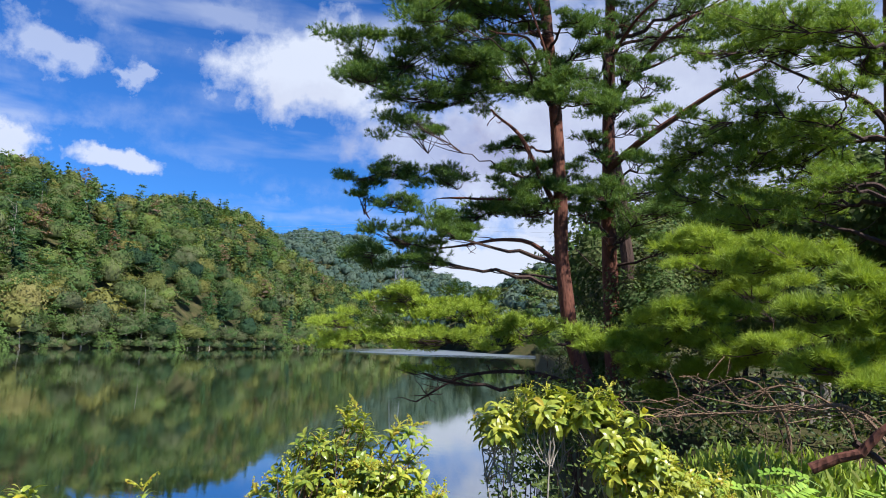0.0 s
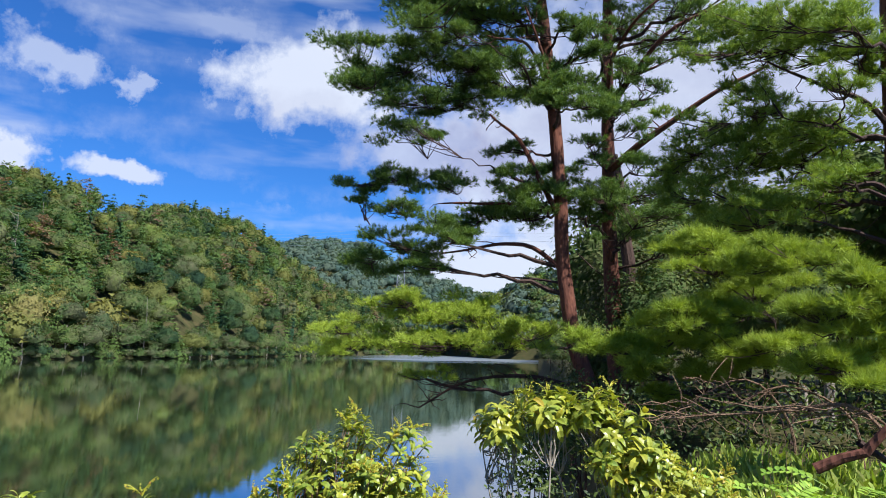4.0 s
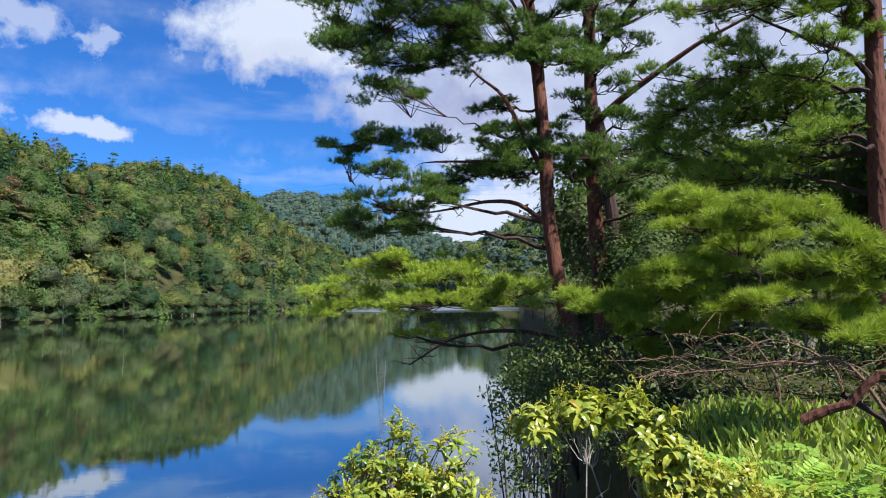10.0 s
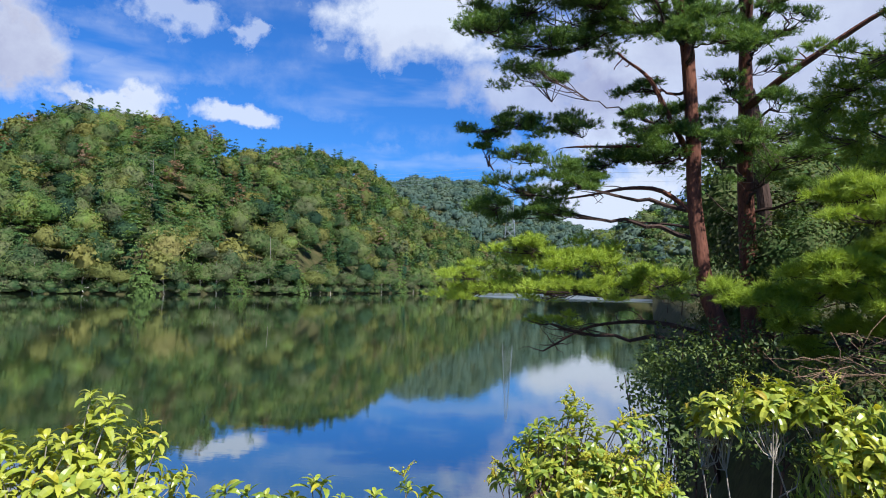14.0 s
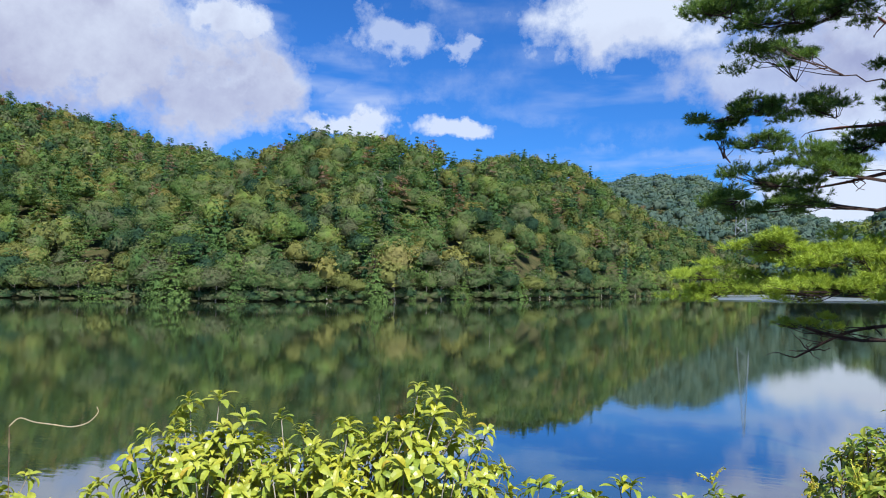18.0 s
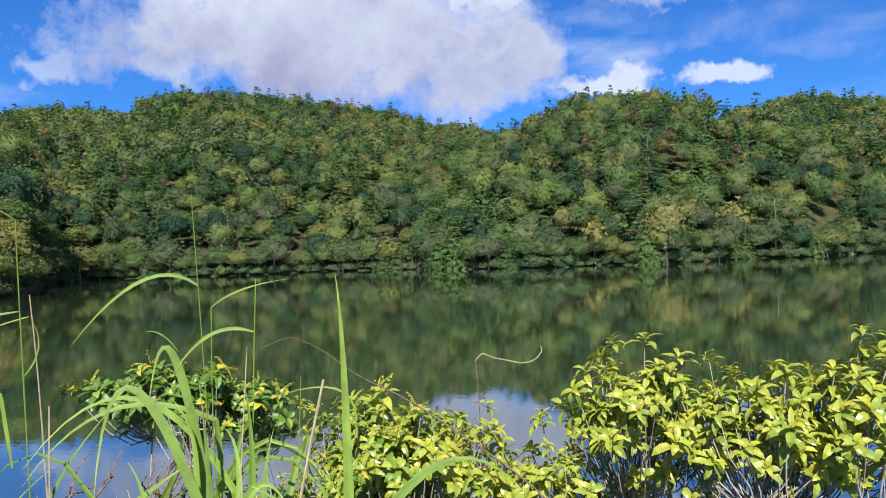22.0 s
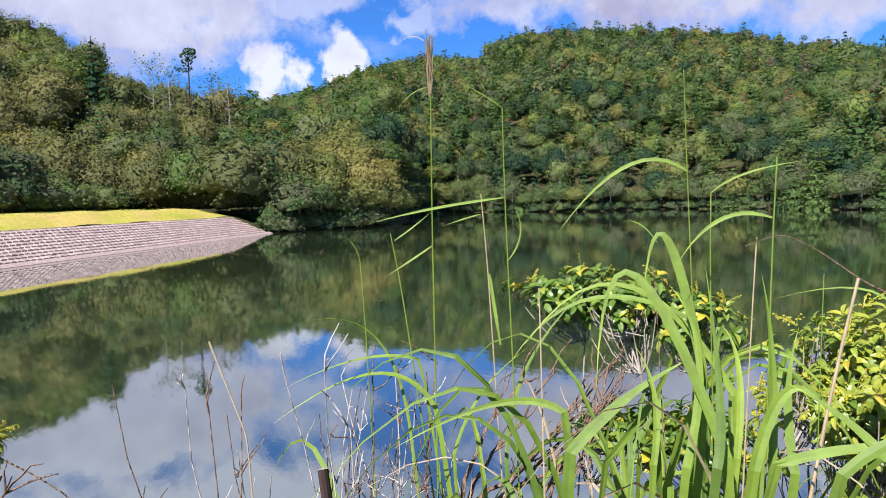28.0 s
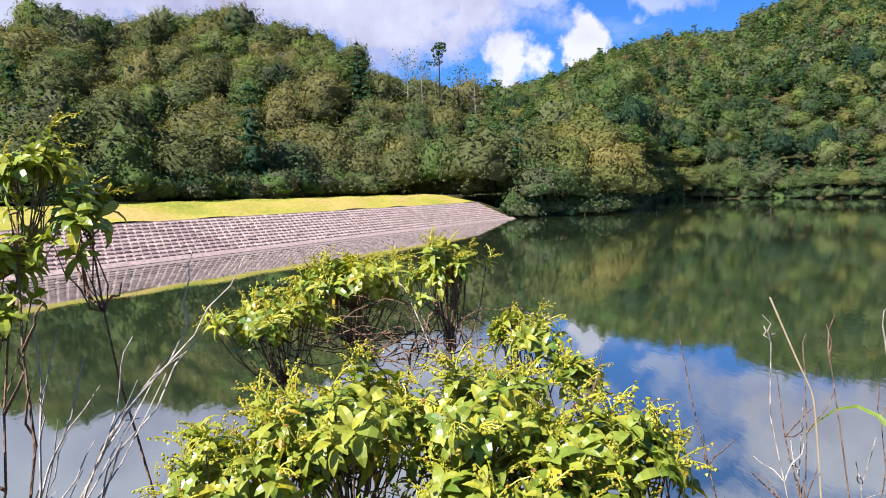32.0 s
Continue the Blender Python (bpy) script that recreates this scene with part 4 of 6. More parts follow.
def tall_pine():
    """The lone pine that stands out above the wood behind the dam."""
    at = on_hill(89.9, 150)
    top = EYE + 150 * math.tan(radians(11.4)) + 0.6
    h = top - at[2]
    ob = thing("tall_pine", "tall bare-stemmed pine with a tufted top above the wood", "pine tree", at=at)
    V, F = tube(curve((0, 0, -1), (-0.4, 0.3, h - 0.6), (0.3, 0, 0), 8, 0.08), [0.24, 0.10], 6)
    part_of("trunk", mesh_data("trunk", V, F, M_BARK_DARK), ob)
    for z, l, n, a in ((h - 0.3, 1.2, 150, 1.2), (h - 1.3, 1.5, 130, 0.3), (h - 3.6, 1.7, 100, 4.2), (h - 2.2, 1.0, 70, 3.0)):
        c = np.array([math.cos(a) * l * 0.5, math.sin(a) * l * 0.5, z])
        d = rng.normal(0, 1, (n, 3))
        d /= np.linalg.norm(d, axis=1)[:, None]
        V, F = clumps(c + d * np.array([l, l, 0.6]), np.tile([0, 0, 1.0], (n, 1)), 0.45, 0.5)
        part_of("needle_pad", mesh_data("needle_pad", V, F, M_CONIFER, np.full(len(V), 0.3)), ob)
        V, F = tube(curve((0, 0, z - 0.6), tuple(c), (0, 0, -0.1), 4), [0.07, 0.03], 4)
        part_of("bough", mesh_data("bough", V, F, M_BARK_DARK), ob)


tall_pine()


def fir_spire():
    at = on_hill(96.4, 150)
    top = EYE + 150 * math.tan(radians(12.6))
    V, F, T = crown_conifer(1300, 15, 5.6, 0.42, 88)
    ob = thing("fir_tree", "dark pointed fir standing out above the wood", "tree", at=(at[0], at[1], top - 15))
    part_of("crown", mesh_data("crown", V, F, M_CONIFER, T + 0.05, True), ob)
    V, F = tube(curve((0, 0, -6), (0, 0, 14), (0.1, 0, 0), 6), [0.25, 0.06], 6)
    part_of("trunk", mesh_data("trunk", V, F, M_BARK_DARK), ob)


fir_spire()
for az, r, el in ((88.2, 152, 9.9), (87.0, 150, 9.4), (92.4, 152, 10.9), (91.3, 150, 10.4)):
    p = on_hill(az, r)
    t = bare_tree("bare_tree", "thin-crowned grey tree above the wood by the dam", p, EYE + r * math.tan(radians(el)) - p[2], 0.14, M_BARK_GREY, 16)
    n = 150
    hh = EYE + r * math.tan(radians(el)) - p[2]
    P = rng.normal(0, 1, (n, 3)) * np.array([1.7, 1.7, 1.5]) + np.array([0, 0, hh - 1.8])
    V, F = clumps(P, rng.normal(0, 1, (n, 3)), 0.30)
    part_of("sparse_leaves", mesh_data("sparse_leaves", V, F, M_FOREST, np.full(len(V), 0.45)), t)


# ---------------------------------------------------------------- power line
def pylon():
    x, y = -math.sin(radians(-2.05)) * 520, math.cos(radians(-2.05)) * 520
    top = EYE + 520 * math.tan(radians(10.0))
    base = 40.0
    ob = thing("transmission_tower", "grey steel lattice transmission tower on the far hill", "pylon", at=(x, y, base))
    h = top - base
    legs = [(sx, sy) for sx in (-1, 1) for sy in (-1, 1)]
    wid = lambda z: 3.2 * (1 - z / h) ** 1.1 + 0.5
    for sx, sy in legs:
        V, F = tube([(sx * wid(z), sy * wid(z), z) for z in np.linspace(0, h, 7)], [0.22, 0.14], 4)
        part_of("leg", mesh_data("leg", V, F, M_STEEL), ob)
    zs = np.linspace(0, h, 10)
    for a, b in zip(zs, zs[1:]):
        for k in (-1, 1):
            V, F = tube([(-k * wid(a), -wid(a), a), (k * wid(b), -wid(b), b)], [0.09, 0.09], 4)
            part_of("brace", mesh_data("brace", V, F, M_STEEL), ob)
            V, F = tube([(-k * wid(a), wid(a), a), (k * wid(b), wid(b), b)], [0.09, 0.09], 4)
            part_of("brace", mesh_data("brace", V, F, M_STEEL), ob)
    for z, l in ((h * 0.94, 3.2), (h * 0.84, 4.0), (h * 0.74, 4.6)):
        V, F = tube([(-l, 0, z), (0, 0, z + 0.5), (l, 0, z)], [0.12, 0.2, 0.12], 4)
        part_of("cross_arm", mesh_data("cross_arm", V, F, M_STEEL), ob)
    for k, (dz, off) in enumerate(((0.0, 0), (-2.2, 3), (-5.4, 4), (-8.6, 4.6))):
        a, b = (x, y + off, top + dz), (x - 260, y + 60 + off, top + dz - 2)
        V, F = tube(curve(a, b, (0, 0, -6), 14), [0.06, 0.06], 3)
        tagged(new("power_line", mesh_data("power_line", V, F, M_STEEL)), "thin dark power cable strung across the valley", "power line", "power lines")
        a, b = (x, y + off, top + dz), (x + 180, y - 60 + off, top + dz - 4)
        V, F = tube(curve(a, b, (0, 0, -5), 14), [0.06, 0.06], 3)
        tagged(new("power_line", mesh_data("power_line", V, F, M_STEEL)), "thin dark power cable strung across the valley", "power line", "power lines")


pylon()


# ---------------------------------------------------------------- the pines on the bank
def tuft_mesh(n, length, seed, half=0.0034):
    """A shoot's end with needles that stand off all round: triangles."""
    g = np.random.default_rng(seed)
    V, F = [], []
    for i in range(n):
        z = g.uniform(-0.35, 0.25) * length
        a, tilt = g.uniform(0, 6.28), g.uniform(0.25, 1.15)
        d = np.array([math.cos(a) * math.sin(tilt), math.sin(a) * math.sin(tilt), math.cos(tilt)])
        side = np.cross(d, g.normal(0, 1, 3))
        side /= np.linalg.norm(side)
        p = np.array([0, 0, z])
        L = length * g.uniform(0.75, 1.15)
        k = len(V)
        V += [p - side * half, p + side * half, p + d * L + np.array([0, 0, -0.05 * L])]
        F.append([k, k + 1, k + 2])
    return np.array(V), np.array(F)


TUFTS = [tuft_mesh(15, 0.095, 300 + i, 0.0046) for i in range(4)]
FINE_TUFTS = [tuft_mesh(24, 0.105, 310 + i, 0.0027) for i in range(4)]


def pad_needles(c, rx, rz, density, tone, TUFTS=TUFTS):
    """A flat cushion of needle tufts, denser on top and ragged at the rim, in a few lobes."""
    rx, rz = rx * 1.12, rz * 1.2
    n = int(max(60, density * math.pi * rx * max(rz, 0.2)))
    lobes = max(5, int(rx * 13))
    lc = np.clip(rng.normal(0, 1, (lobes, 3)), -1.7, 1.7) * np.array([rx * 0.48, rx * 0.42, rz * 0.40])
    k = rng.integers(0, lobes, n)
    d = rng.normal(0, 1, (n, 3))
    d /= np.linalg.norm(d, axis=1)[:, None]
    d[:, 2] = np.where(d[:, 2] < -0.3, -d[:, 2], d[:, 2])
    lr = rng.uniform(0.28, 0.55, lobes)
    P = lc[k] + d * lr[k][:, None] * np.array([rx * 0.9, rx * 0.8, rz * 0.9]) * rng.uniform(0.2, 1.25, n)[:, None]
    aimed = d * np.array([1, 1, 0.5]) + np.array([0, 0, 0.55]) + rng.normal(0, 0.35, (n, 3))
    R, out = aim(aimed), []
    w = rng.integers(0, len(TUFTS), n)
    for i, (V, F) in enumerate(TUFTS):
        m = w == i
        q = int(m.sum())
        if q:
            W, G = scatter(V, F, R[m], rng.uniform(0.8, 1.25, q), P[m] + np.asarray(c))
            # upward tufts get a lighter tone: light from above, put into the colour
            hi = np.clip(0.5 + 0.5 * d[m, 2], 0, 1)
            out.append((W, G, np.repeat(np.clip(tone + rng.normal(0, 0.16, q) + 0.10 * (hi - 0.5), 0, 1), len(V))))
    return join(out), P + np.asarray(c)


def pine(name, label, trunk, radii, pads, needles, bark, density, tone, rise=0.16, twig=M_BARK_DARK, tufts=TUFTS):
    ob = thing(name, label, "pine tree", at=tuple(trunk[-1]))
    base = np.array(trunk[-1])
    T = np.array(trunk)[::-1]
    u = np.linspace(0, 1, 26)
    q = np.linspace(0, 1, len(T))
    P = np.stack([np.interp(u, q, T[:, i]) for i in range(3)], -1)
    P[1:-1] = (P[:-2] + 2 * P[1:-1] + P[2:]) / 4
    V, F = tube(P - base, radii, 12, 0.05)
    part_of("trunk", mesh_data("trunk", V, F, bark, smooth=True), ob)
    knots = []          # places where a further limb can fork off
    order = sorted(pads, key=lambda p: math.hypot(p[0] - np.interp(p[2], P[:, 2], P[:, 0]), p[1] - np.interp(p[2], P[:, 2], P[:, 1])))
    for x, y, z, rx, rz in order:
        c = np.array([x, y, z])
        reach = math.hypot(x - np.interp(z, P[:, 2], P[:, 0]), y - np.interp(z, P[:, 2], P[:, 1]))
        z0 = float(np.clip(z - rise * reach - 0.05, P[0, 2] + 0.4, P[-1, 2] - 0.2))
        a = np.array([np.interp(z0, P[:, 2], P[:, i]) for i in range(3)])
        thick = 0.020 + 0.011 * reach + 0.012 * rx
        best = np.linalg.norm(c - a)
        for kp, kr in knots:
            if np.linalg.norm(c - kp) < 0.62 * best and kp[2] < z + 0.25:
                a, best, thick = kp, np.linalg.norm(c - kp) / 0.9, min(thick, kr * 0.75)
        reach = float(np.linalg.norm(c - a))
        limb_P = curve(a, c - np.array([0, 0, rz * 0.2]), (rng.normal(0, .06), rng.normal(0, .06), 0.09 * reach * rng.uniform(-0.9, 0.7)), 9, 0.015 + 0.016 * reach)
        knots += [(limb_P[5], thick * 0.65), (limb_P[7], thick * 0.5)]
        bits = [(*tube(limb_P - base, [thick, thick * 0.35], 6), 0.5)]
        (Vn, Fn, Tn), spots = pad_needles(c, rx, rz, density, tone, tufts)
        for s in spots[rng.integers(0, len(spots), int(8 + rx * 14))]:
            o = limb_P[rng.integers(5, 9)]
            bits.append((*tube(curve(o, s, (0, 0, -0.04), 4, 0.015) - base, [0.011, 0.004], 3), 0.5))
        V, F, _ = join(bits)
        limb = part_of("limb", mesh_data("limb", V, F, twig), ob)
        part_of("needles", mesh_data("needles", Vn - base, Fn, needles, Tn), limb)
    return ob


def dead_limb(parent_at, points, r, mat, twigs, owner=None, label="bare dead branch reaching over the water"):
    P = np.array(points, float)
    u = np.linspace(0, 1, 14)
    q = np.linspace(0, 1, len(P))
    Q = np.stack([np.interp(u, q, P[:, i]) for i in range(3)], -1) + rng.normal(0, 0.02, (14, 3))
    for _ in range(2):
        Q[1:-1] = (Q[:-2] + 2 * Q[1:-1] + Q[2:]) / 4
    limb = part_of("dead_limb", mesh_data("dead_limb", *tube(Q - parent_at, [r, r * 0.3], 6), mat), owner, label)
    bits = []
    for _ in range(twigs):
        o = Q[rng.integers(4, 14)]
        e = o + rng.normal(0, 1, 3) * np.array([0.32, 0.2, 0.14]) + np.array([-0.12, 0, 0])
        bits.append((*tube(curve(o, e, rng.normal(0, .04, 3), 5, 0.015) - parent_at, [r * 0.22, 0.004], 4), 0.5))
    V, F, _ = join(bits)
    part_of("twig", mesh_data("twig", V, F, mat), limb)["kind"] = "stuff"
    return limb


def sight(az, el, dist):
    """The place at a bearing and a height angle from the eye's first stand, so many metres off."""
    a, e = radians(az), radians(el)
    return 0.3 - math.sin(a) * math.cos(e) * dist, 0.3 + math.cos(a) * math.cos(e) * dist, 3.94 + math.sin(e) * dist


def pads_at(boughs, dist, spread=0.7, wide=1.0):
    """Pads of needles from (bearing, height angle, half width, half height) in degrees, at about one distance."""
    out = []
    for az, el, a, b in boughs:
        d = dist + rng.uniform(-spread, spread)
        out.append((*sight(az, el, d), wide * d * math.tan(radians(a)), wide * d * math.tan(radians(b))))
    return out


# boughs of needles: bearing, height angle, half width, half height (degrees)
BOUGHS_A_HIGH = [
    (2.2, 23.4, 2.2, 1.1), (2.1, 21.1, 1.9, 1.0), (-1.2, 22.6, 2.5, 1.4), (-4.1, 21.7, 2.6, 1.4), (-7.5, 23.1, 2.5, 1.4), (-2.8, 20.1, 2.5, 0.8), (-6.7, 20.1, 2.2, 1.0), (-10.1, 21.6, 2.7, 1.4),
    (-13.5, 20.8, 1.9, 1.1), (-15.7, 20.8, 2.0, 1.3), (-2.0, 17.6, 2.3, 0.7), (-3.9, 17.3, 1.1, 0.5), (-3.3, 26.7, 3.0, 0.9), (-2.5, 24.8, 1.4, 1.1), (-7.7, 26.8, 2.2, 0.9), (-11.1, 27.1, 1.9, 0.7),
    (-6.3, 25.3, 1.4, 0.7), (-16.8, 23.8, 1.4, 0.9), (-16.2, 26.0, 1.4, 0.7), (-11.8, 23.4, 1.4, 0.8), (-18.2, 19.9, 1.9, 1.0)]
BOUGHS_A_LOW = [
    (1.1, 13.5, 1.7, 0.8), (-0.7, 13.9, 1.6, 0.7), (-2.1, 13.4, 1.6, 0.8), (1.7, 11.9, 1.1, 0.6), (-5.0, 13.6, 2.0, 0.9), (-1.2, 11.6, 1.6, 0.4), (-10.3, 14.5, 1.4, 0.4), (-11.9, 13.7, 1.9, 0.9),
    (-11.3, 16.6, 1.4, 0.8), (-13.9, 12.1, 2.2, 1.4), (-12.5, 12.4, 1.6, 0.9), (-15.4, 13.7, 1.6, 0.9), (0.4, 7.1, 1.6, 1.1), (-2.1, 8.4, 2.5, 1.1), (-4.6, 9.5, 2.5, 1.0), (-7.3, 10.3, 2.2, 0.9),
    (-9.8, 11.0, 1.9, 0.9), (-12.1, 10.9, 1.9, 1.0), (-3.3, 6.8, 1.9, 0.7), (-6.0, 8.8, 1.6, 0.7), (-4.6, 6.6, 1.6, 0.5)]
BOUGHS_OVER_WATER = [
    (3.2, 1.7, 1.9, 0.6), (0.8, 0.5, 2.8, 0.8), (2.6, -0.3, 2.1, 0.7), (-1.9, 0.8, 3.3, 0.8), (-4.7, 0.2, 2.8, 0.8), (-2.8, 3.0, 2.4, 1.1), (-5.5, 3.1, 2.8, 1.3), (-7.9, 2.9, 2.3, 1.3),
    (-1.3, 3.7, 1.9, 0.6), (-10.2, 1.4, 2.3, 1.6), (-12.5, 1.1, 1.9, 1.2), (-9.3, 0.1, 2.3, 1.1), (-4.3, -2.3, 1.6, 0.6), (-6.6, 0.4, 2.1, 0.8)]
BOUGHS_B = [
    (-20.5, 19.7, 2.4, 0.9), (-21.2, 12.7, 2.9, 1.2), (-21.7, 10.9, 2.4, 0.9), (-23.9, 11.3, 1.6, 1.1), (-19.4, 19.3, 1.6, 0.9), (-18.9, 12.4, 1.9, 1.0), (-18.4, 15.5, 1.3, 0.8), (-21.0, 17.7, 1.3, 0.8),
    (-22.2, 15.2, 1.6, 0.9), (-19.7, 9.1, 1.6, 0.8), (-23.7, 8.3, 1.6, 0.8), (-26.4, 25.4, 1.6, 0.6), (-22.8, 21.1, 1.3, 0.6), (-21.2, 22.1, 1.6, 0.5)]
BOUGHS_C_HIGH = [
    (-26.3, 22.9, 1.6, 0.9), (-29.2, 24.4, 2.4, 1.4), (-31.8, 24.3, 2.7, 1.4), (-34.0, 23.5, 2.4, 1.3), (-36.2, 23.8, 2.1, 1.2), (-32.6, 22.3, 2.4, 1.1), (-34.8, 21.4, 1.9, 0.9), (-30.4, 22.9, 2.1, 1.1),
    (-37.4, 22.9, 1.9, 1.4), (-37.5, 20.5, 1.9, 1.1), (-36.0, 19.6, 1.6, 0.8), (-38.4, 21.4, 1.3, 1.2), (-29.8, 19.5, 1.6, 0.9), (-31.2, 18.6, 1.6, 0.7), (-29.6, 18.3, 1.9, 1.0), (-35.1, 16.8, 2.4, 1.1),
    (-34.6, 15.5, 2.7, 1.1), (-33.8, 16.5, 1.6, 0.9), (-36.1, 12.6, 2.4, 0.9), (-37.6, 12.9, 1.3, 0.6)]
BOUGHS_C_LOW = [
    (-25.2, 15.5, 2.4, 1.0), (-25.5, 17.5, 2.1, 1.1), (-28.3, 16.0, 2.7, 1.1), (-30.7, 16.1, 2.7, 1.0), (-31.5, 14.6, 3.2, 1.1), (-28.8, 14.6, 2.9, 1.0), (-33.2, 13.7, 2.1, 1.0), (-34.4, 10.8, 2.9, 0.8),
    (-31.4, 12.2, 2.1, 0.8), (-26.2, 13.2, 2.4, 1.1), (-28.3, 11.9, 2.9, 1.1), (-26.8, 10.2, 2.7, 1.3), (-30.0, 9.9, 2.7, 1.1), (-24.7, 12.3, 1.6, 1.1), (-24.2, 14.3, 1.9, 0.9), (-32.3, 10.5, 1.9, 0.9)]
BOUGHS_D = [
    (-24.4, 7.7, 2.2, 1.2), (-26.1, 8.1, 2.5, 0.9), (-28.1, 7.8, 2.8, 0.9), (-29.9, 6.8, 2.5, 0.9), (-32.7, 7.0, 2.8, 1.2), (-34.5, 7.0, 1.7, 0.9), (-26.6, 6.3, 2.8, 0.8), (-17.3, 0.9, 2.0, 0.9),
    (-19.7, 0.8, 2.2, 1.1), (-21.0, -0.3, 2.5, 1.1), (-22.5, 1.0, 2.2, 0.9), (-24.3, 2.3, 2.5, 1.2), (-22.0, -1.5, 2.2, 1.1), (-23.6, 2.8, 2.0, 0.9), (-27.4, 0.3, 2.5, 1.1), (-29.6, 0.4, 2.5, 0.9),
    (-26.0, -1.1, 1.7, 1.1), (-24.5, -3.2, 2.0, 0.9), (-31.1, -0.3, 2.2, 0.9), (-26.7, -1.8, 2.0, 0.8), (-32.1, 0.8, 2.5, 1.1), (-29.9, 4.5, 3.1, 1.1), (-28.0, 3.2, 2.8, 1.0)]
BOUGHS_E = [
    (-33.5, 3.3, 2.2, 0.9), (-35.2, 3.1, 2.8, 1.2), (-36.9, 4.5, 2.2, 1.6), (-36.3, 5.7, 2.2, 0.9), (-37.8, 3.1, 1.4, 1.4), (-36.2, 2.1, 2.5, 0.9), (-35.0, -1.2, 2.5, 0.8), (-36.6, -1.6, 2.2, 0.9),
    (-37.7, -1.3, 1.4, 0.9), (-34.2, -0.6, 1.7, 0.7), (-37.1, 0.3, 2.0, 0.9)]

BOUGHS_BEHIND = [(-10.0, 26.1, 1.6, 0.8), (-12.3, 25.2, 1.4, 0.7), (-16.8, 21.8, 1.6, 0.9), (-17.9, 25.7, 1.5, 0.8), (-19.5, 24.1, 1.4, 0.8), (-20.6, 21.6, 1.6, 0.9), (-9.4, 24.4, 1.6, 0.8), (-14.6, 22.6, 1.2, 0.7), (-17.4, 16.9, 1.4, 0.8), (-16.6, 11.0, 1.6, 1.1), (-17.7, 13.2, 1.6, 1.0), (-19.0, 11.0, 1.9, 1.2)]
CROWN_A = [(1.09, 12.52, 10.37, 0.9, 0.4), (2.07, 12.72, 10.52, 0.9, 0.42), (1.45, 12.25, 11.07, 1.2, 0.45), (3.38, 12.29, 11.27, 1.4, 0.5)]
CROWN_B = [(6.34, 14.03, 10.79, 0.92, 0.5), (5.42, 14.27, 11.0, 0.8, 0.5), (6.48, 12.75, 11.02, 1.0, 0.5), (5.49, 12.87, 11.87, 1.5, 0.5), (7.03, 11.86, 11.04, 0.84, 0.5)]
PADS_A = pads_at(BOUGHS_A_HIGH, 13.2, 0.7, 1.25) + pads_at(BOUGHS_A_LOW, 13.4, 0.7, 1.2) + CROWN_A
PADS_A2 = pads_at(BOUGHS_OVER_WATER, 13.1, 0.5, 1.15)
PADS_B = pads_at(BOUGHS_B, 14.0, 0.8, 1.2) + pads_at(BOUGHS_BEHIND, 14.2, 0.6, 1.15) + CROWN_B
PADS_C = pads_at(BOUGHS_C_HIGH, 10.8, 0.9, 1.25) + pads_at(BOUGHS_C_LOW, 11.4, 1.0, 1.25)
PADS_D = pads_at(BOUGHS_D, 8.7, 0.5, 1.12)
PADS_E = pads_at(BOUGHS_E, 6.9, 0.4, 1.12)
TRUNK_A = [(3.2, 13.1, 12.4), (3.39, 13.03, 10.77), (3.65, 12.96, 8.21), (3.75, 12.94, 6.55), (3.76, 12.94, 5.58), (3.96, 12.88, 4.11), (4.24, 12.79, 3.3), (4.36, 12.75, 2.5)]
TRUNK_B = [(5.1, 13.9, 13.6), (5.04, 13.9, 11.36), (5.0, 13.91, 8.85), (5.02, 13.9, 7.63), (5.0, 13.91, 6.45), (5.1, 13.88, 4.49), (5.16, 13.86, 2.5)]
TRUNK_C = [(7.02, 8.35, 9.8), (6.98, 8.42, 8.09), (6.96, 8.44, 6.84), (6.95, 8.44, 5.93), (6.94, 8.45, 5.03), (6.94, 8.45, 3.5), (6.95, 8.4, 2.4)]
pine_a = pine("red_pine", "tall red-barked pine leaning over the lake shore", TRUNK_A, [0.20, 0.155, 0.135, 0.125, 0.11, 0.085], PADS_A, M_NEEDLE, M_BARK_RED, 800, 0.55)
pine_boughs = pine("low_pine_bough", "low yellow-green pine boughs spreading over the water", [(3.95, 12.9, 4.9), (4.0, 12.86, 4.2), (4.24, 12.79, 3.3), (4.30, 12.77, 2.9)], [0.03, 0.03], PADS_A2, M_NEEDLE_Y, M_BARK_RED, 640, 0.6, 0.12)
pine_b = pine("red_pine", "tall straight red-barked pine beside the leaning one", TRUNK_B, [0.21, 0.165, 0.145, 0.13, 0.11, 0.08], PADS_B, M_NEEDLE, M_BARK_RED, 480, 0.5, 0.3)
pine_c = pine("red_pine", "red-barked pine with wide boughs on the wooded bank", TRUNK_C, [0.18, 0.14, 0.125, 0.11, 0.09], PADS_C, M_NEEDLE_SUNLIT, M_BARK_RED, 520, 0.55, 0.1)
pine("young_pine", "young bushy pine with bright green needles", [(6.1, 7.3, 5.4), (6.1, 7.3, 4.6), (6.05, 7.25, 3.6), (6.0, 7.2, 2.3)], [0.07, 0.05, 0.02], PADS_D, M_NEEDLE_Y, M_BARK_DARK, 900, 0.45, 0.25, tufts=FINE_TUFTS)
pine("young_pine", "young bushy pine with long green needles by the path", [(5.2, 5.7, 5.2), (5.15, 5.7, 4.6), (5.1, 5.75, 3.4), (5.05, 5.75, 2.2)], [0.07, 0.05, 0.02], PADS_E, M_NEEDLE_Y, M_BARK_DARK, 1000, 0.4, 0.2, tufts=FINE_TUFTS)

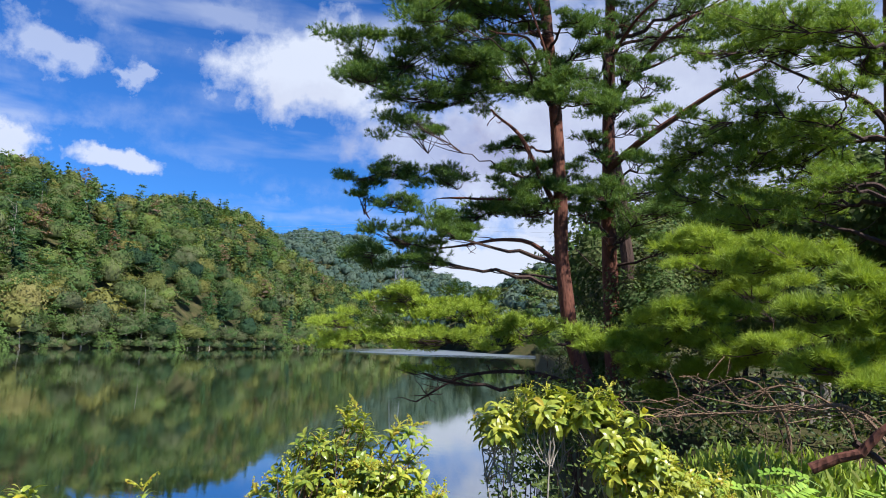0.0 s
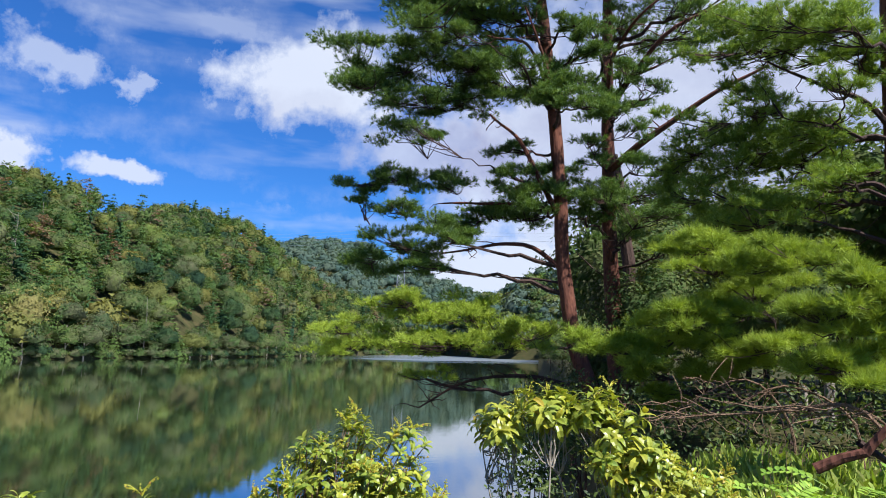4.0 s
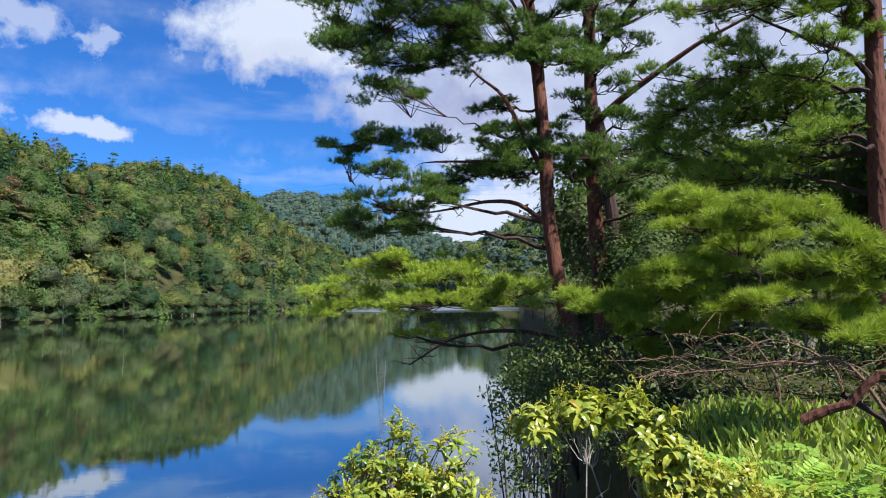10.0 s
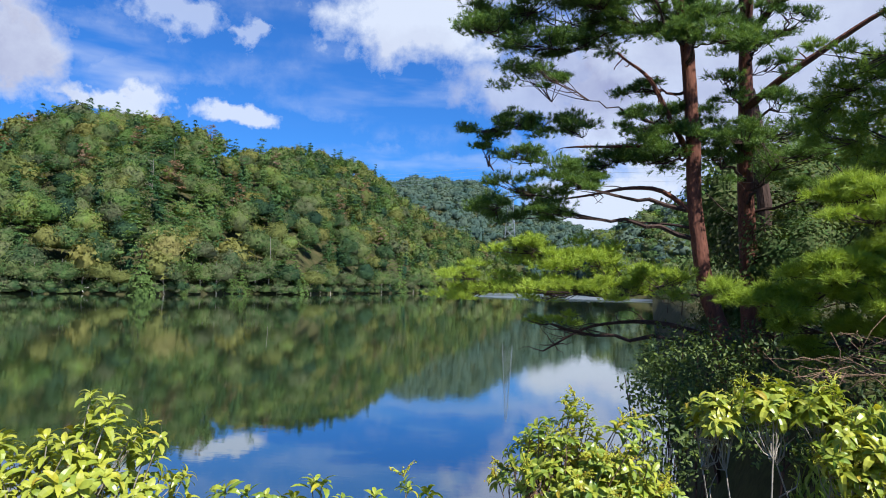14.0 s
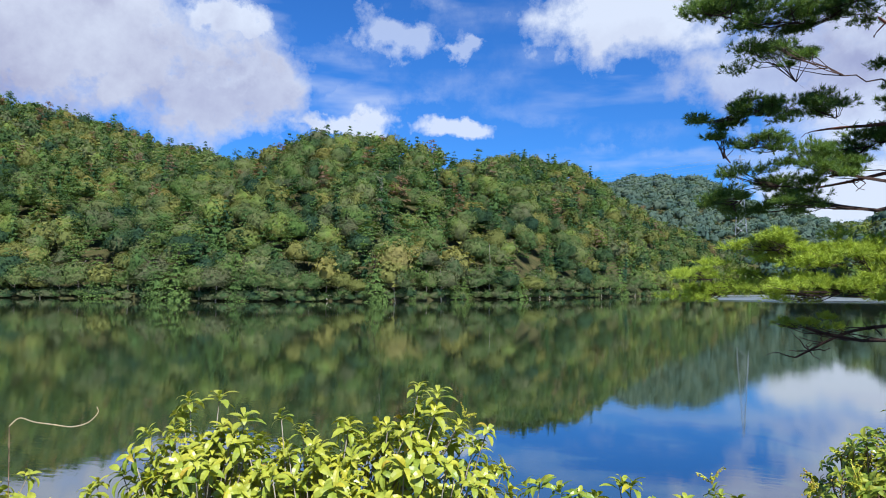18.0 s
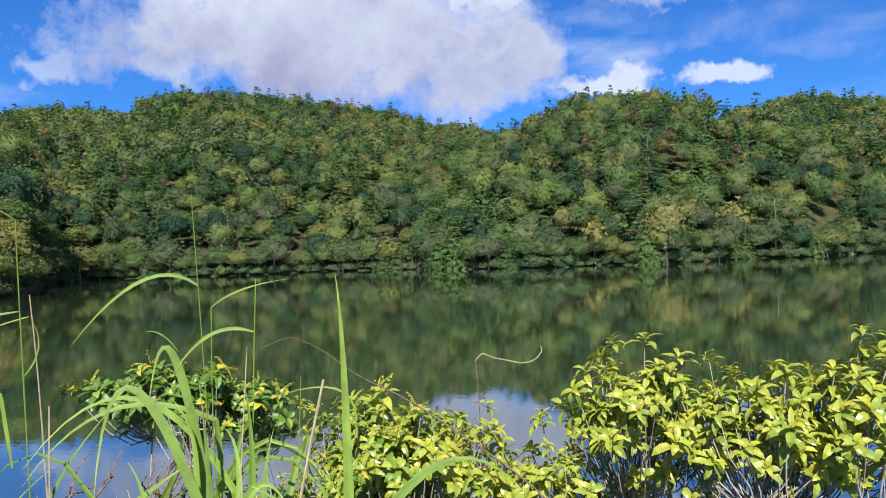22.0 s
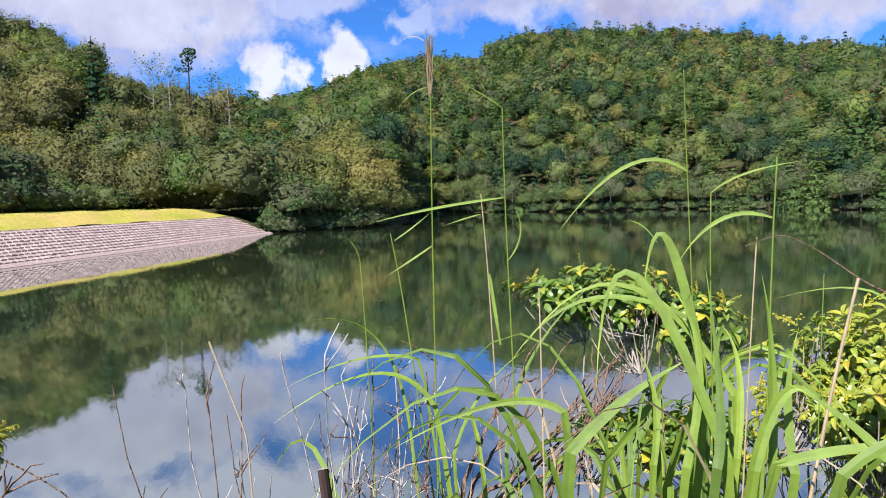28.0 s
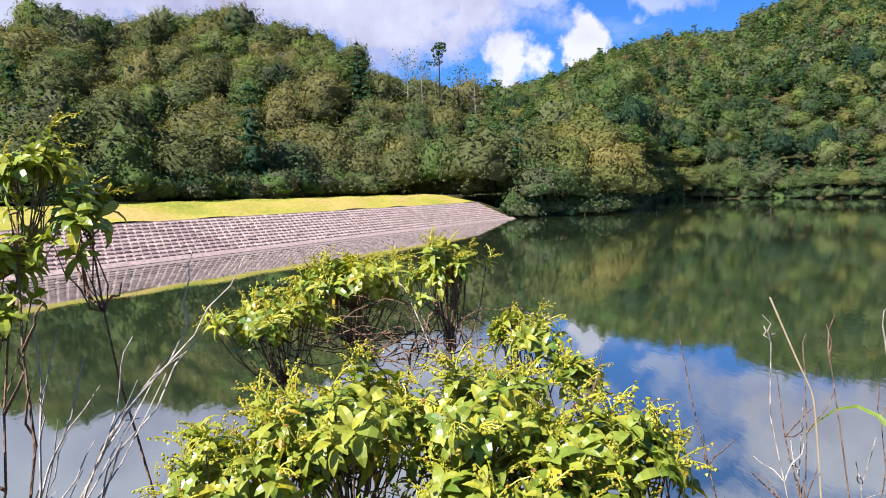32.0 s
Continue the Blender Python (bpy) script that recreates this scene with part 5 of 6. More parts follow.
pine_base = lambda p: np.array(p.location)
dead_limb(pine_base(pine_a), [(4.2, 12.9, 3.2), (3.5, 13.6, 3.45), (2.86, 14.2, 3.45), (1.98, 14.5, 3.26), (1.25, 14.7, 2.73)], 0.06, M_BARK_DARK, 26, pine_a)
dead_limb(pine_base(pine_a), [(3.76, 12.95, 5.2), (3.0, 13.2, 5.3), (2.45, 13.3, 5.3)], 0.03, M_BARK_DARK, 4, pine_a, "broken dead stub")
for pts, r in (([(3.75, 12.94, 5.45), (3.16, 13.13, 5.96), (2.67, 13.23, 5.97), (2.18, 13.33, 5.85), (1.49, 13.42, 5.75)], 0.055), ([(3.74, 12.95, 6.6), (2.91, 13.05, 6.69), (2.26, 13.16, 6.72), (1.51, 13.25, 6.72)], 0.05),
               ([(3.75, 12.94, 6.35), (3.41, 12.87, 6.98), (3.05, 12.76, 7.70), (2.72, 12.73, 8.02), (2.27, 12.70, 8.33)], 0.06), ([(3.62, 12.96, 8.5), (3.41, 12.4, 8.9), (3.17, 12.07, 9.43), (2.80, 11.82, 10.10)], 0.05),
               ([(3.6, 12.96, 8.7), (3.00, 12.11, 9.43), (2.69, 12.12, 9.57), (2.15, 12.20, 9.59)], 0.04)):
    dead_limb(pine_base(pine_a), pts, r, M_BARK_RED, 5, pine_a, "gnarled red-brown bough")
for pts, r in (([(5.0, 13.9, 7.6), (5.27, 12.9, 7.96), (5.91, 12.33, 8.41), (6.46, 11.91, 8.77), (7.07, 11.45, 9.03)], 0.08), ([(5.0, 13.9, 9.2), (4.80, 12.9, 9.83), (4.92, 12.01, 10.06), (5.35, 11.72, 10.4)], 0.05),
               ([(5.0, 13.9, 8.9), (5.09, 12.6, 9.32), (5.48, 11.88, 9.86), (6.13, 11.46, 10.07), (6.45, 11.26, 10.3)], 0.06), ([(5.0, 13.9, 9.1), (5.10, 12.9, 9.27), (5.71, 12.00, 9.40)], 0.04)):
    dead_limb(pine_base(pine_b), pts, r, M_BARK_RED, 6, pine_b, "rising red-brown bough")
for pts, r in (([(6.96, 8.44, 6.9), (6.41, 8.30, 7.27), (5.99, 8.51, 7.49), (5.42, 8.74, 7.81)], 0.045), ([(6.95, 8.44, 6.0), (6.63, 8.49, 6.22), (6.29, 8.77, 6.09), (5.96, 8.96, 6.25)], 0.045), ([(6.95, 8.45, 5.3), (6.51, 8.73, 5.62), (6.17, 8.95, 5.73)], 0.04)):
    dead_limb(pine_base(pine_c), pts, r, M_BARK_DARK, 8, pine_c, "dark spreading bough")
V, F = tube(curve((6.2, 15.4, 2.6), (5.7, 15.6, 8.5), (0.1, 0, 0), 8, 0.04), [0.17, 0.12], 9, 0.05)
ob = thing("dark_pine_trunk", "dark furrowed pine trunk half hidden behind the tall pines", "pine tree", at=(6.2, 15.4, 2.6))
part_of("trunk", mesh_data("trunk", V - np.array([6.2, 15.4, 2.6]), F, M_BARK_DARK), ob)


# ---------------------------------------------------------------- undergrowth behind the pines
def understory():
    kinds = [tree_maker("understory_tree", "dark broadleaf tree in the shade behind the pines", "tree", "understory trees behind the pines",
                        crown_broad(5200, 5.5, 4.6, 40, 0.11, 400 + i, 12, 20, 0.72), 4.5, 0.09, M_FOREST, M_BARK_DARK, (0.3, 0.45, 0.5)[i]) for i in range(3)]
    kinds.append(tree_maker("yellow_tree", "yellow-leaved tree glowing behind the pine boughs", "tree", "understory trees behind the pines",
                            crown_broad(7000, 6, 4.6, 40, 0.10, 410, 12, 20, 0.72), 5, 0.09, M_AUTUMN, M_BARK_DARK, 0.55))
    spots = [(-22.5, 18, 0, .8), (-21.5, 20, 1, 1.0), (-21, 19, 0, .95), (-24, 22, 2, 1.1), (-27, 18, 0, 0.95), (-34.5, 21.5, 3, 0.95), (-31, 18, 1, .95), (-36, 20, 0, 1.1), (-39, 16, 2, 0.95), (-42, 18, 0, 1.1),
             (-46, 14, 1, 1.0), (-50, 17, 2, 1.2), (-29, 27, 3, 1.3), (-22, 27, 1, 1.2), (-35, 26, 1, 1.3), (-41, 25, 2, 1.3), (-15.5, 40, 1, .4), (-19, 15.5, 0, .55), (-24, 14.5, 1, .55), (-28, 13.5, 0, .5), (-33, 12.5, 2, .5), (-14.5, 60, 0, .6), (-16.5, 50, 2, .5), (-14.2, 90, 1, .9)]
    used = set()
    for az, r, k, s in spots:
        x, y = -math.sin(radians(az)) * r, math.cos(radians(az)) * r
        m = pose(x, y, float(height(x, y)) - 0.2, 0, 0, rng.uniform(0, 360)) @ Matrix.Scale(s, 4)
        if k in used:
            copy_thing(kinds[k], m)
        else:
            kinds[k].matrix_basis = m
            used.add(k)


understory()


# ---------------------------------------------------------------- shrubs in the foreground
def leaf_blade(L, W, tilt, bend, fold=0.25, n=5):
    """One leaf from the origin: a centre line that leans out by `tilt` and bends down, with two folded halves."""
    u = np.linspace(0, 1, n)
    ang = tilt + bend * u
    step = L / (n - 1)
    x = np.concatenate([[0], np.cumsum(np.sin(ang[:-1]) * step)])
    z = np.concatenate([[0], np.cumsum(np.cos(ang[:-1]) * step)])
    w = W * 0.5 * np.sin(np.pi * np.clip(0.05 + 0.93 * u, 0, 1) ** 0.95) ** 0.85
    w[0], w[-1] = W * 0.06, 0.0008
    V = []
    for i in range(n):
        nx, nz = -math.cos(ang[i]), math.sin(ang[i])      # the leaf's upper side
        V += [(x[i] + nx * w[i] * fold, -w[i], z[i] + nz * w[i] * fold), (x[i], 0, z[i]), (x[i] + nx * w[i] * fold, w[i], z[i] + nz * w[i] * fold)]
    F = []
    for i in range(n - 1):
        a = 3 * i
        F += [[a, a + 1, a + 4, a + 3], [a + 1, a + 2, a + 5, a + 4]]
    return np.array(V), np.array(F)


def rosette(seed, n, L, W, mu, spread, spray=False):
    """A whorl of leaves at a twig's end."""
    g = np.random.default_rng(seed)
    out = []
    for i in range(n):
        inner = i / n
        V, F = leaf_blade(L * g.uniform(0.7, 1.1) * (1 - 0.35 * inner), W * g.uniform(0.8, 1.15) * (1 - 0.25 * inner), g.uniform(1.0, 1.5) * (1.1 - 0.7 * inner), g.uniform(0.9, 2.1), g.uniform(0.12, 0.3), 5)
        a = i * 2.4 + g.normal(0, 0.2)
        c, s = math.cos(a), math.sin(a)
        V = V @ np.array([[c, -s, 0], [s, c, 0], [0, 0, 1]]).T + np.array([0, 0, -0.018 * (1 - inner)])
        tone = mu + g.normal(0, spread) + (0.12 if inner > 0.6 else 0)
        tone = min(tone, 0.88)
        if g.uniform() < 0.06:
            tone = g.uniform(0.92, 0.99)
        out.append((V, F, float(np.clip(tone, 0, 1))))
    V, F, T = join(out)
    return V, F, T


def spray_mesh(seed):
    """Thin upright sprays of small flower buds."""
    g = np.random.default_rng(seed)
    out = []
    for _ in range(5):
        a, l = g.uniform(0, 6.28), g.uniform(0.03, 0.06)
        tip = np.array([math.cos(a) * l * 0.8, math.sin(a) * l * 0.8, l * 0.7])
        out.append((*tube(curve((0, 0, 0), tip, (0, 0, 0.008), 4), [0.0012, 0.0008], 3), 0.6))
        for u in np.linspace(0.25, 1, 6):
            p = tip * u + g.normal(0, 0.003, 3)
            V = np.array([(-1, -1, 0), (1, -1, 0), (1, 1, 0), (-1, 1, 0), (0, 0, 1.2)]) * 0.0024
            F = np.array([[0, 1, 4, 4], [1, 2, 4, 4], [2, 3, 4, 4], [3, 0, 4, 4]])
            Vq = np.concatenate([V[:4], V[:4] * 0.35 + np.array([0, 0, 0.0032])]) @ turns(1, 0.8, g)[0].T + p
            Fq = np.array([[0, 1, 5, 4], [1, 2, 6, 5], [2, 3, 7, 6], [3, 0, 4, 7], [4, 5, 6, 7]])
            out.append((Vq, Fq, float(g.uniform(0, 1))))
    return join(out)


def rosette_set(mu, spread, L, W, n=8, seed=500):
    return [mesh_data("leaf_whorl", *(lambda r: (r[0], r[1], M_SHRUB, r[2]))(rosette(seed + i, n + i % 3, L, W, mu + 0.06 * math.sin(i * 2.1), spread))) for i in range(8)]


BRIGHT = rosette_set(0.68, 0.11, 0.047, 0.0155)
MIDGREEN = rosette_set(0.56, 0.13, 0.047, 0.0155, seed=520)
# whorls toned dark, so the shade behind the grass sits in the leaf colour
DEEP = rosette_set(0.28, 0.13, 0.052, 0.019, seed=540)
SPRAYS = [mesh_data("bud_spray", *(lambda r: (r[0], r[1], M_BUD, r[2]))(spray_mesh(560 + i))) for i in range(4)]


def place(me, name, parent, origin, p, d, size):
    ob = part_of(name, me, parent)
    q = Vector(d).to_track_quat("Z", "Y")
    ob.matrix_basis = Matrix.LocRotScale(Vector(p) - Vector(origin), q @ Euler((0, 0, rng.uniform(0, 6.28))).to_quaternion(), (size, size, size))
    return ob


def shrub(label, lobes, whorls, sprays=0.1, bark=M_BARK_GREY, name="evergreen_shrub", count=1.0, foot=None, big=1.0, stems=3):
    """A shrub of several lobes (x, y, z, half width, half depth, half height): stems, twigs, leaf whorls and bud sprays."""
    cx, cy = (np.mean([l[0] for l in lobes]), np.mean([l[1] for l in lobes])) if foot is None else foot
    gz = float(height(cx, cy))
    o = np.array([cx, cy, gz - 0.05])
    ob = thing(name, label, "shrub", "shrubs on the bank", at=tuple(o))
    for x, y, z, rx, ry, rz in lobes:
        c, r = np.array([x, y, z]), np.array([rx, ry, rz])
        forks = []
        for _ in range(stems):
            f = c + np.clip(rng.normal(0, 0.4, 3), -0.7, 0.7) * r - np.array([0, 0, rz * 0.8])
            a = o + np.array([rng.normal(0, 0.09), rng.normal(0, 0.09), 0]) + 0.45 * np.array([x - cx, y - cy, 0])
            P = curve(a, f, (rng.normal(0, .09), rng.normal(0, .09), 0.03), 14, 0.018)
            P[1:-1] = (P[:-2] + P[1:-1] + P[2:]) / 3
            V, F = tube(P - o, [0.0044, 0.0018], 6)
            stem_ob = part_of("stem", mesh_data("stem", V, F, bark, smooth=True), ob)
            forks.append((f, P, stem_ob, []))
        n = int(count * 560 * (rx * rz + rx * ry + ry * rz) / 0.145 * 0.36)
        for i in range(n):
            d = rng.normal(0, 1, 3)
            d /= np.linalg.norm(d)
            d[2] = abs(d[2]) if rng.uniform() < 0.72 else d[2]
            shell = rng.uniform(0.40, 1.10) * (1.0 + 0.2 * math.sin(5 * d[0] + 7 * x) * math.sin(4 * d[1] + 9 * y)) + (0.2 if rng.uniform() < 0.04 else 0)
            p = c + d * r * shell
            up = d * np.array([0.9, 0.9, 0.5]) + np.array([0, 0, 0.75]) + rng.normal(0, 0.18, 3)
            f = min(forks, key=lambda k: np.linalg.norm(k[0] - p))
            s0 = f[1][rng.integers(12, 14)]
            f[3].append((*tube(curve(s0, p - up * 0.01, np.array([0, 0, -0.22 * np.linalg.norm(p - s0)]) + rng.normal(0, 0.006, 3), 5, 0.004) - o, [0.0019, 0.0011], 4), 0.5))
            place(whorls[rng.integers(0, len(whorls))], "leaf_whorl", ob, o, p, up, big * rng.uniform(0.72, 1.12))
            if rng.uniform() < sprays:
                place(SPRAYS[rng.integers(0, 4)], "bud_spray", ob, o, p + up * 0.008, up, rng.uniform(0.55, 0.95))
        for f, P, stem_ob, twigs in forks:
            for _ in range(5):                      # bare twigs low down
                s0 = P[rng.integers(5, 13)]
                e = s0 + rng.normal(0, 1, 3) * np.array([0.05, 0.05, 0.03]) + np.array([0, 0, 0.09])
                twigs.append((*tube(curve(s0, e, rng.normal(0, 0.01, 3), 5, 0.006) - o, [0.0034, 0.0014], 4), 0.5))
            V, F, _ = join(twigs)
            part_of("twig", mesh_data("twig", V, F, bark), stem_ob)["kind"] = "stuff"
    return ob


shrub("bright yellow-green evergreen shrub with whorled leaves and bare stems", [(-1.06, 1.29, 3.63, .17, .15, .21), (-0.70, 1.45, 3.64, .19, .16, .20), (-0.88, 1.37, 3.60, .20, .15, .18)], BRIGHT, 0.03)
shrub("yellow-green evergreen shrub under an arching dry vine", [(-1.43, 1.02, 3.55, .20, .18, .17), (-1.22, 1.17, 3.50, .15, .14, .15), (-1.62, 1.1, 3.5, .2, .2, .16)], BRIGHT, 0.10)
shrub("low mid-green evergreen shrub at the bank's edge", [(-0.42, 1.68, 3.52, .18, .16, .13), (-0.15, 1.80, 3.47, .17, .15, .13)], MIDGREEN, 0.05)
shrub("rounded evergreen shrub with yellow bud sprays", [(0.27, 2.10, 3.55, .21, .18, .19), (0.42, 2.06, 3.46, .14, .14, .15)], MIDGREEN + BRIGHT[:3], 0.35, M_TWIG, count=1.35)
shrub("upright evergreen shrub with drooping yellowing leaves", [(0.66, 2.22, 3.71, .08, .09, .07), (0.79, 2.18, 3.78, .09, .10, .06), (0.90, 2.13, 3.75, .10, .10, .08), (0.97, 2.08, 3.64, .12, .11, .10)], BRIGHT + MIDGREEN[:3], 0.08, M_BARK_GREY, count=1.0, big=1.3, stems=2)
shrub("straggling evergreen shrub with yellow shoots", [(1.06, 2.10, 3.58, .15, .14, .09), (1.22, 2.04, 3.50, .14, .14, .09), (0.98, 2.02, 3.50, .13, .12, .08)], BRIGHT, 0.5, M_DEAD, count=1.0)
# its shade is painted by the dark-toned whorls
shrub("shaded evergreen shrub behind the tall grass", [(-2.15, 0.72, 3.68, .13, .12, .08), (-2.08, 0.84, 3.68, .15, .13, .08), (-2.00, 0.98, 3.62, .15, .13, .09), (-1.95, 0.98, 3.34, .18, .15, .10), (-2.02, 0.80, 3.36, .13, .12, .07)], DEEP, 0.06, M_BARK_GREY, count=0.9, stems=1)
shrub("evergreen shrub with orange berries beside the tall grass", [(-1.52, 0.98, 3.56, .16, .15, .17)], MIDGREEN, 0.25)
LIME = rosette_set(0.58, 0.13, 0.050, 0.0165, seed=580)
shrub("broad evergreen shrub with many yellow bud sprays", [(-1.66, -0.98, 3.56, .15, .13, .08), (-1.67, -0.78, 3.57, .14, .12, .07), (-1.61, -0.64, 3.53, .11, .11, .07), (-1.61, -1.11, 3.51, .13, .12, .07), (-1.57, -0.77, 3.49, .17, .15, .06)], LIME + BRIGHT[:4], 0.55, M_TWIG, count=1.3, big=1.05, stems=2)
shrub("leggy evergreen shrub with twisted bare stems and bud sprays", [(-2.27, -1.23, 3.61, .14, .13, .07), (-2.34, -1.02, 3.68, .15, .14, .06), (-2.33, -0.82, 3.69, .11, .10, .07), (-2.23, -0.65, 3.56, .09, .08, .06), (-2.13, -0.56, 3.49, .07, .07, .05)], LIME + BRIGHT, 0.4, M_TWIG, count=1.15, big=1.1, stems=2)
shrub("tall thin evergreen shrub with a leaning stem", [(-1.85, -1.48, 3.94, .08, .07, .06), (-1.88, -1.42, 3.85, .07, .06, .06), (-1.83, -1.52, 3.80, .06, .06, .05), (-1.82, -1.54, 3.72, .06, .06, .04)], LIME, 0.15, M_TWIG, count=1.0, big=1.15, stems=1, foot=(-1.60, -1.80))


def tangle(label, c, r, n, at):
    """Wiry tendrils and dry twigs that loop through a shrub."""
    o = np.array(at)
    ob = thing("dry_tangle", label, "dry shrub", "dry tangles", at=at)
    for _ in range(n):
        a = np.array(c) + rng.normal(0, 0.6, 3) * np.array(r)
        b = np.array(c) + rng.normal(0, 0.6, 3) * np.array(r)
        V, F = tube(curve(a, b, rng.normal(0, 0.05, 3), 9, 0.006) - o, [0.0018, 0.0009], 4)
        part_of("twig", mesh_data("twig", V, F, M_TWIG), ob)


tangle("brown wiry tendrils tangled in the leggy shrub", (-2.31, -0.94, 3.56), (0.12, 0.28, 0.05), 44, (-2.31, -0.94, 3.40))


def branch_fan(label, foot, tips, r, mat):
    """A leafless branch that fans out from its foot."""
    o = np.array(foot)
    ob = thing("dry_branch", label, "dry branch", "dry branches", at=foot)
    for tip in tips:
        P = curve(o, tip, rng.normal(0, 0.03, 3), 10, 0.006)
        V, F = tube(P - o, [r, r * 0.3], 5)
        main = part_of("stem", mesh_data("stem", V, F, mat), ob)
        bits = []
        for _ in range(6):
            s0 = P[rng.integers(3, 10)]
            d = (np.array(tip) - o) * rng.uniform(0.12, 0.3) + rng.normal(0, 0.03, 3)
            bits.append((*tube(curve(s0, s0 + d, rng.normal(0, 0.008, 3), 5, 0.003) - o, [r * 0.4, r * 0.16], 4), 0.5))
        V, F, _ = join(bits)
        part_of("twig", mesh_data("twig", V, F, mat), main)


branch_fan("pale leafless branch leaning out over the shrub", (-1.72, -1.66, 3.0), [(-1.86, -1.43, 3.63), (-1.91, -1.30, 3.60), (-1.93, -1.28, 3.67), (-1.86, -1.38, 3.54), (-1.83, -1.49, 3.68)], 0.0045, M_DEAD)
branch_fan("brown forked stem under the leggy shrub", (-1.92, -0.84, 3.10), [(-2.01, -0.65, 3.40), (-2.04, -0.59, 3.46), (-2.05, -0.55, 3.48), (-2.03, -0.48, 3.43)], 0.006, M_TWIG)


for B in ([(-2.002, 0.367, 3.489), (-2.043, 0.452, 3.506), (-2.048, 0.556, 3.518), (-2.051, 0.653, 3.531), (-2.021, 0.788, 3.531)],
          [(-2.015, 0.454, 3.492), (-2.019, 0.602, 3.496), (-2.027, 0.715, 3.488), (-2.001, 0.781, 3.454)],
          [(-1.963, 0.486, 3.417), (-1.971, 0.621, 3.452), (-1.999, 0.731, 3.504), (-2.017, 0.809, 3.561)]):
    branch_fan("gnarled brown stem of the shaded shrub behind the grass", (B[0][0], B[0][1], B[0][2] - 0.25), [B[2], B[3], B[-1]], 0.006, M_TWIG)


# ---------------------------------------------------------------- tall grass
def ribbon(a, m, b, width, tone, o, fold=0.3, face=None, root=None):
    """A grass blade from a by way of m to b: tapered, folded along its midrib."""
    u = np.linspace(0, 1, 12)[:, None]
    a, m, b = np.array(a), np.array(m), np.array(b)
    c = 2 * m - 0.5 * (a + b)
    P = (1 - u) ** 2 * a + 2 * u * (1 - u) * c + u ** 2 * b
    if root is not None:                               # the sheath below, down to the root
        v = np.linspace(0, 1, 6)[:-1, None]
        lead = a + (a - P[1]) * 2.0
        P = np.concatenate([(1 - v) ** 2 * np.array(root) + 2 * v * (1 - v) * (0.5 * lead + 0.5 * np.array([a[0], a[1], lead[2]])) + v ** 2 * a, P])
        u = np.linspace(0, 1, len(P))[:, None]
    T = np.gradient(P, axis=0)
    T /= np.linalg.norm(T, axis=1)[:, None]
    side = np.cross(T, np.array([0, 0, 1.0]) + 0.35 * rng.normal(0, 1, 3) if face is None else np.array(face))
    side /= np.linalg.norm(side, axis=1)[:, None] + 1e-9
    nrm = np.cross(side, T)
    w = width * 0.5 * np.clip(np.minimum(0.45 + 3 * u, (1 - u) * 2.2), 0.02, 1)
    V = np.stack([P - side * w + nrm * w * fold, P, P + side * w + nrm * w * fold], 1).reshape(-1, 3) - o
    F = []
    for i in range(len(P) - 1):
        k = 3 * i
        F += [[k, k + 1, k + 4, k + 3], [k + 1, k + 2, k + 5, k + 4]]
    tt = np.repeat(np.clip(tone + 0.12 * (u[:, 0] - 0.5) + np.where(u[:, 0] > 0.93, 0.3, 0), 0, 1), 3)
    return V, np.array(F), tt


GRASS_FOOT = np.array([-1.52, 0.42, 2.3])
grass = thing("silver_grass", "tall clump of silver grass with arching green blades and one plume", "grass clump", at=tuple(GRASS_FOOT))
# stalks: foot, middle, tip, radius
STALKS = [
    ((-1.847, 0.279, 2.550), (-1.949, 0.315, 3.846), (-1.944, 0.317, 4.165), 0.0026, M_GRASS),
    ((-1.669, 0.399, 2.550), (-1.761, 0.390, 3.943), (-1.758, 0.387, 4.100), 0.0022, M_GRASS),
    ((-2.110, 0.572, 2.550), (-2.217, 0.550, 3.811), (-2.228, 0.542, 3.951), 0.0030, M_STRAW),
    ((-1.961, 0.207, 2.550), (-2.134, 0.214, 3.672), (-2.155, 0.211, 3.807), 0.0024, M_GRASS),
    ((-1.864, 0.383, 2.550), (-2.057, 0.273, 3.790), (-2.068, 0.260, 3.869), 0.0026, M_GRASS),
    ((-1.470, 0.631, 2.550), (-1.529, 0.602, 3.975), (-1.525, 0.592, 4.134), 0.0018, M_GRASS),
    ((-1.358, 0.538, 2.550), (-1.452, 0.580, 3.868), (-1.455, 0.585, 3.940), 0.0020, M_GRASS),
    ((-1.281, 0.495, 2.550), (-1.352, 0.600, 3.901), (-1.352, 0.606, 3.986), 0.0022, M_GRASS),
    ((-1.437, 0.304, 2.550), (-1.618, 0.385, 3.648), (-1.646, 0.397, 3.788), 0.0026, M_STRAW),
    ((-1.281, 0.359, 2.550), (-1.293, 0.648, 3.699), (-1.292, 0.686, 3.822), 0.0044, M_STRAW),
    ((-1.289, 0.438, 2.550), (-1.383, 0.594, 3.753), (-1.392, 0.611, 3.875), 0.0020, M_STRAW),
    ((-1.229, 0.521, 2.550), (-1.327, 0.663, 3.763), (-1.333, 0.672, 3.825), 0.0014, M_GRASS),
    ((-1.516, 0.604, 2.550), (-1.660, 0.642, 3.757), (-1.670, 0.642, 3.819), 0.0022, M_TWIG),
]
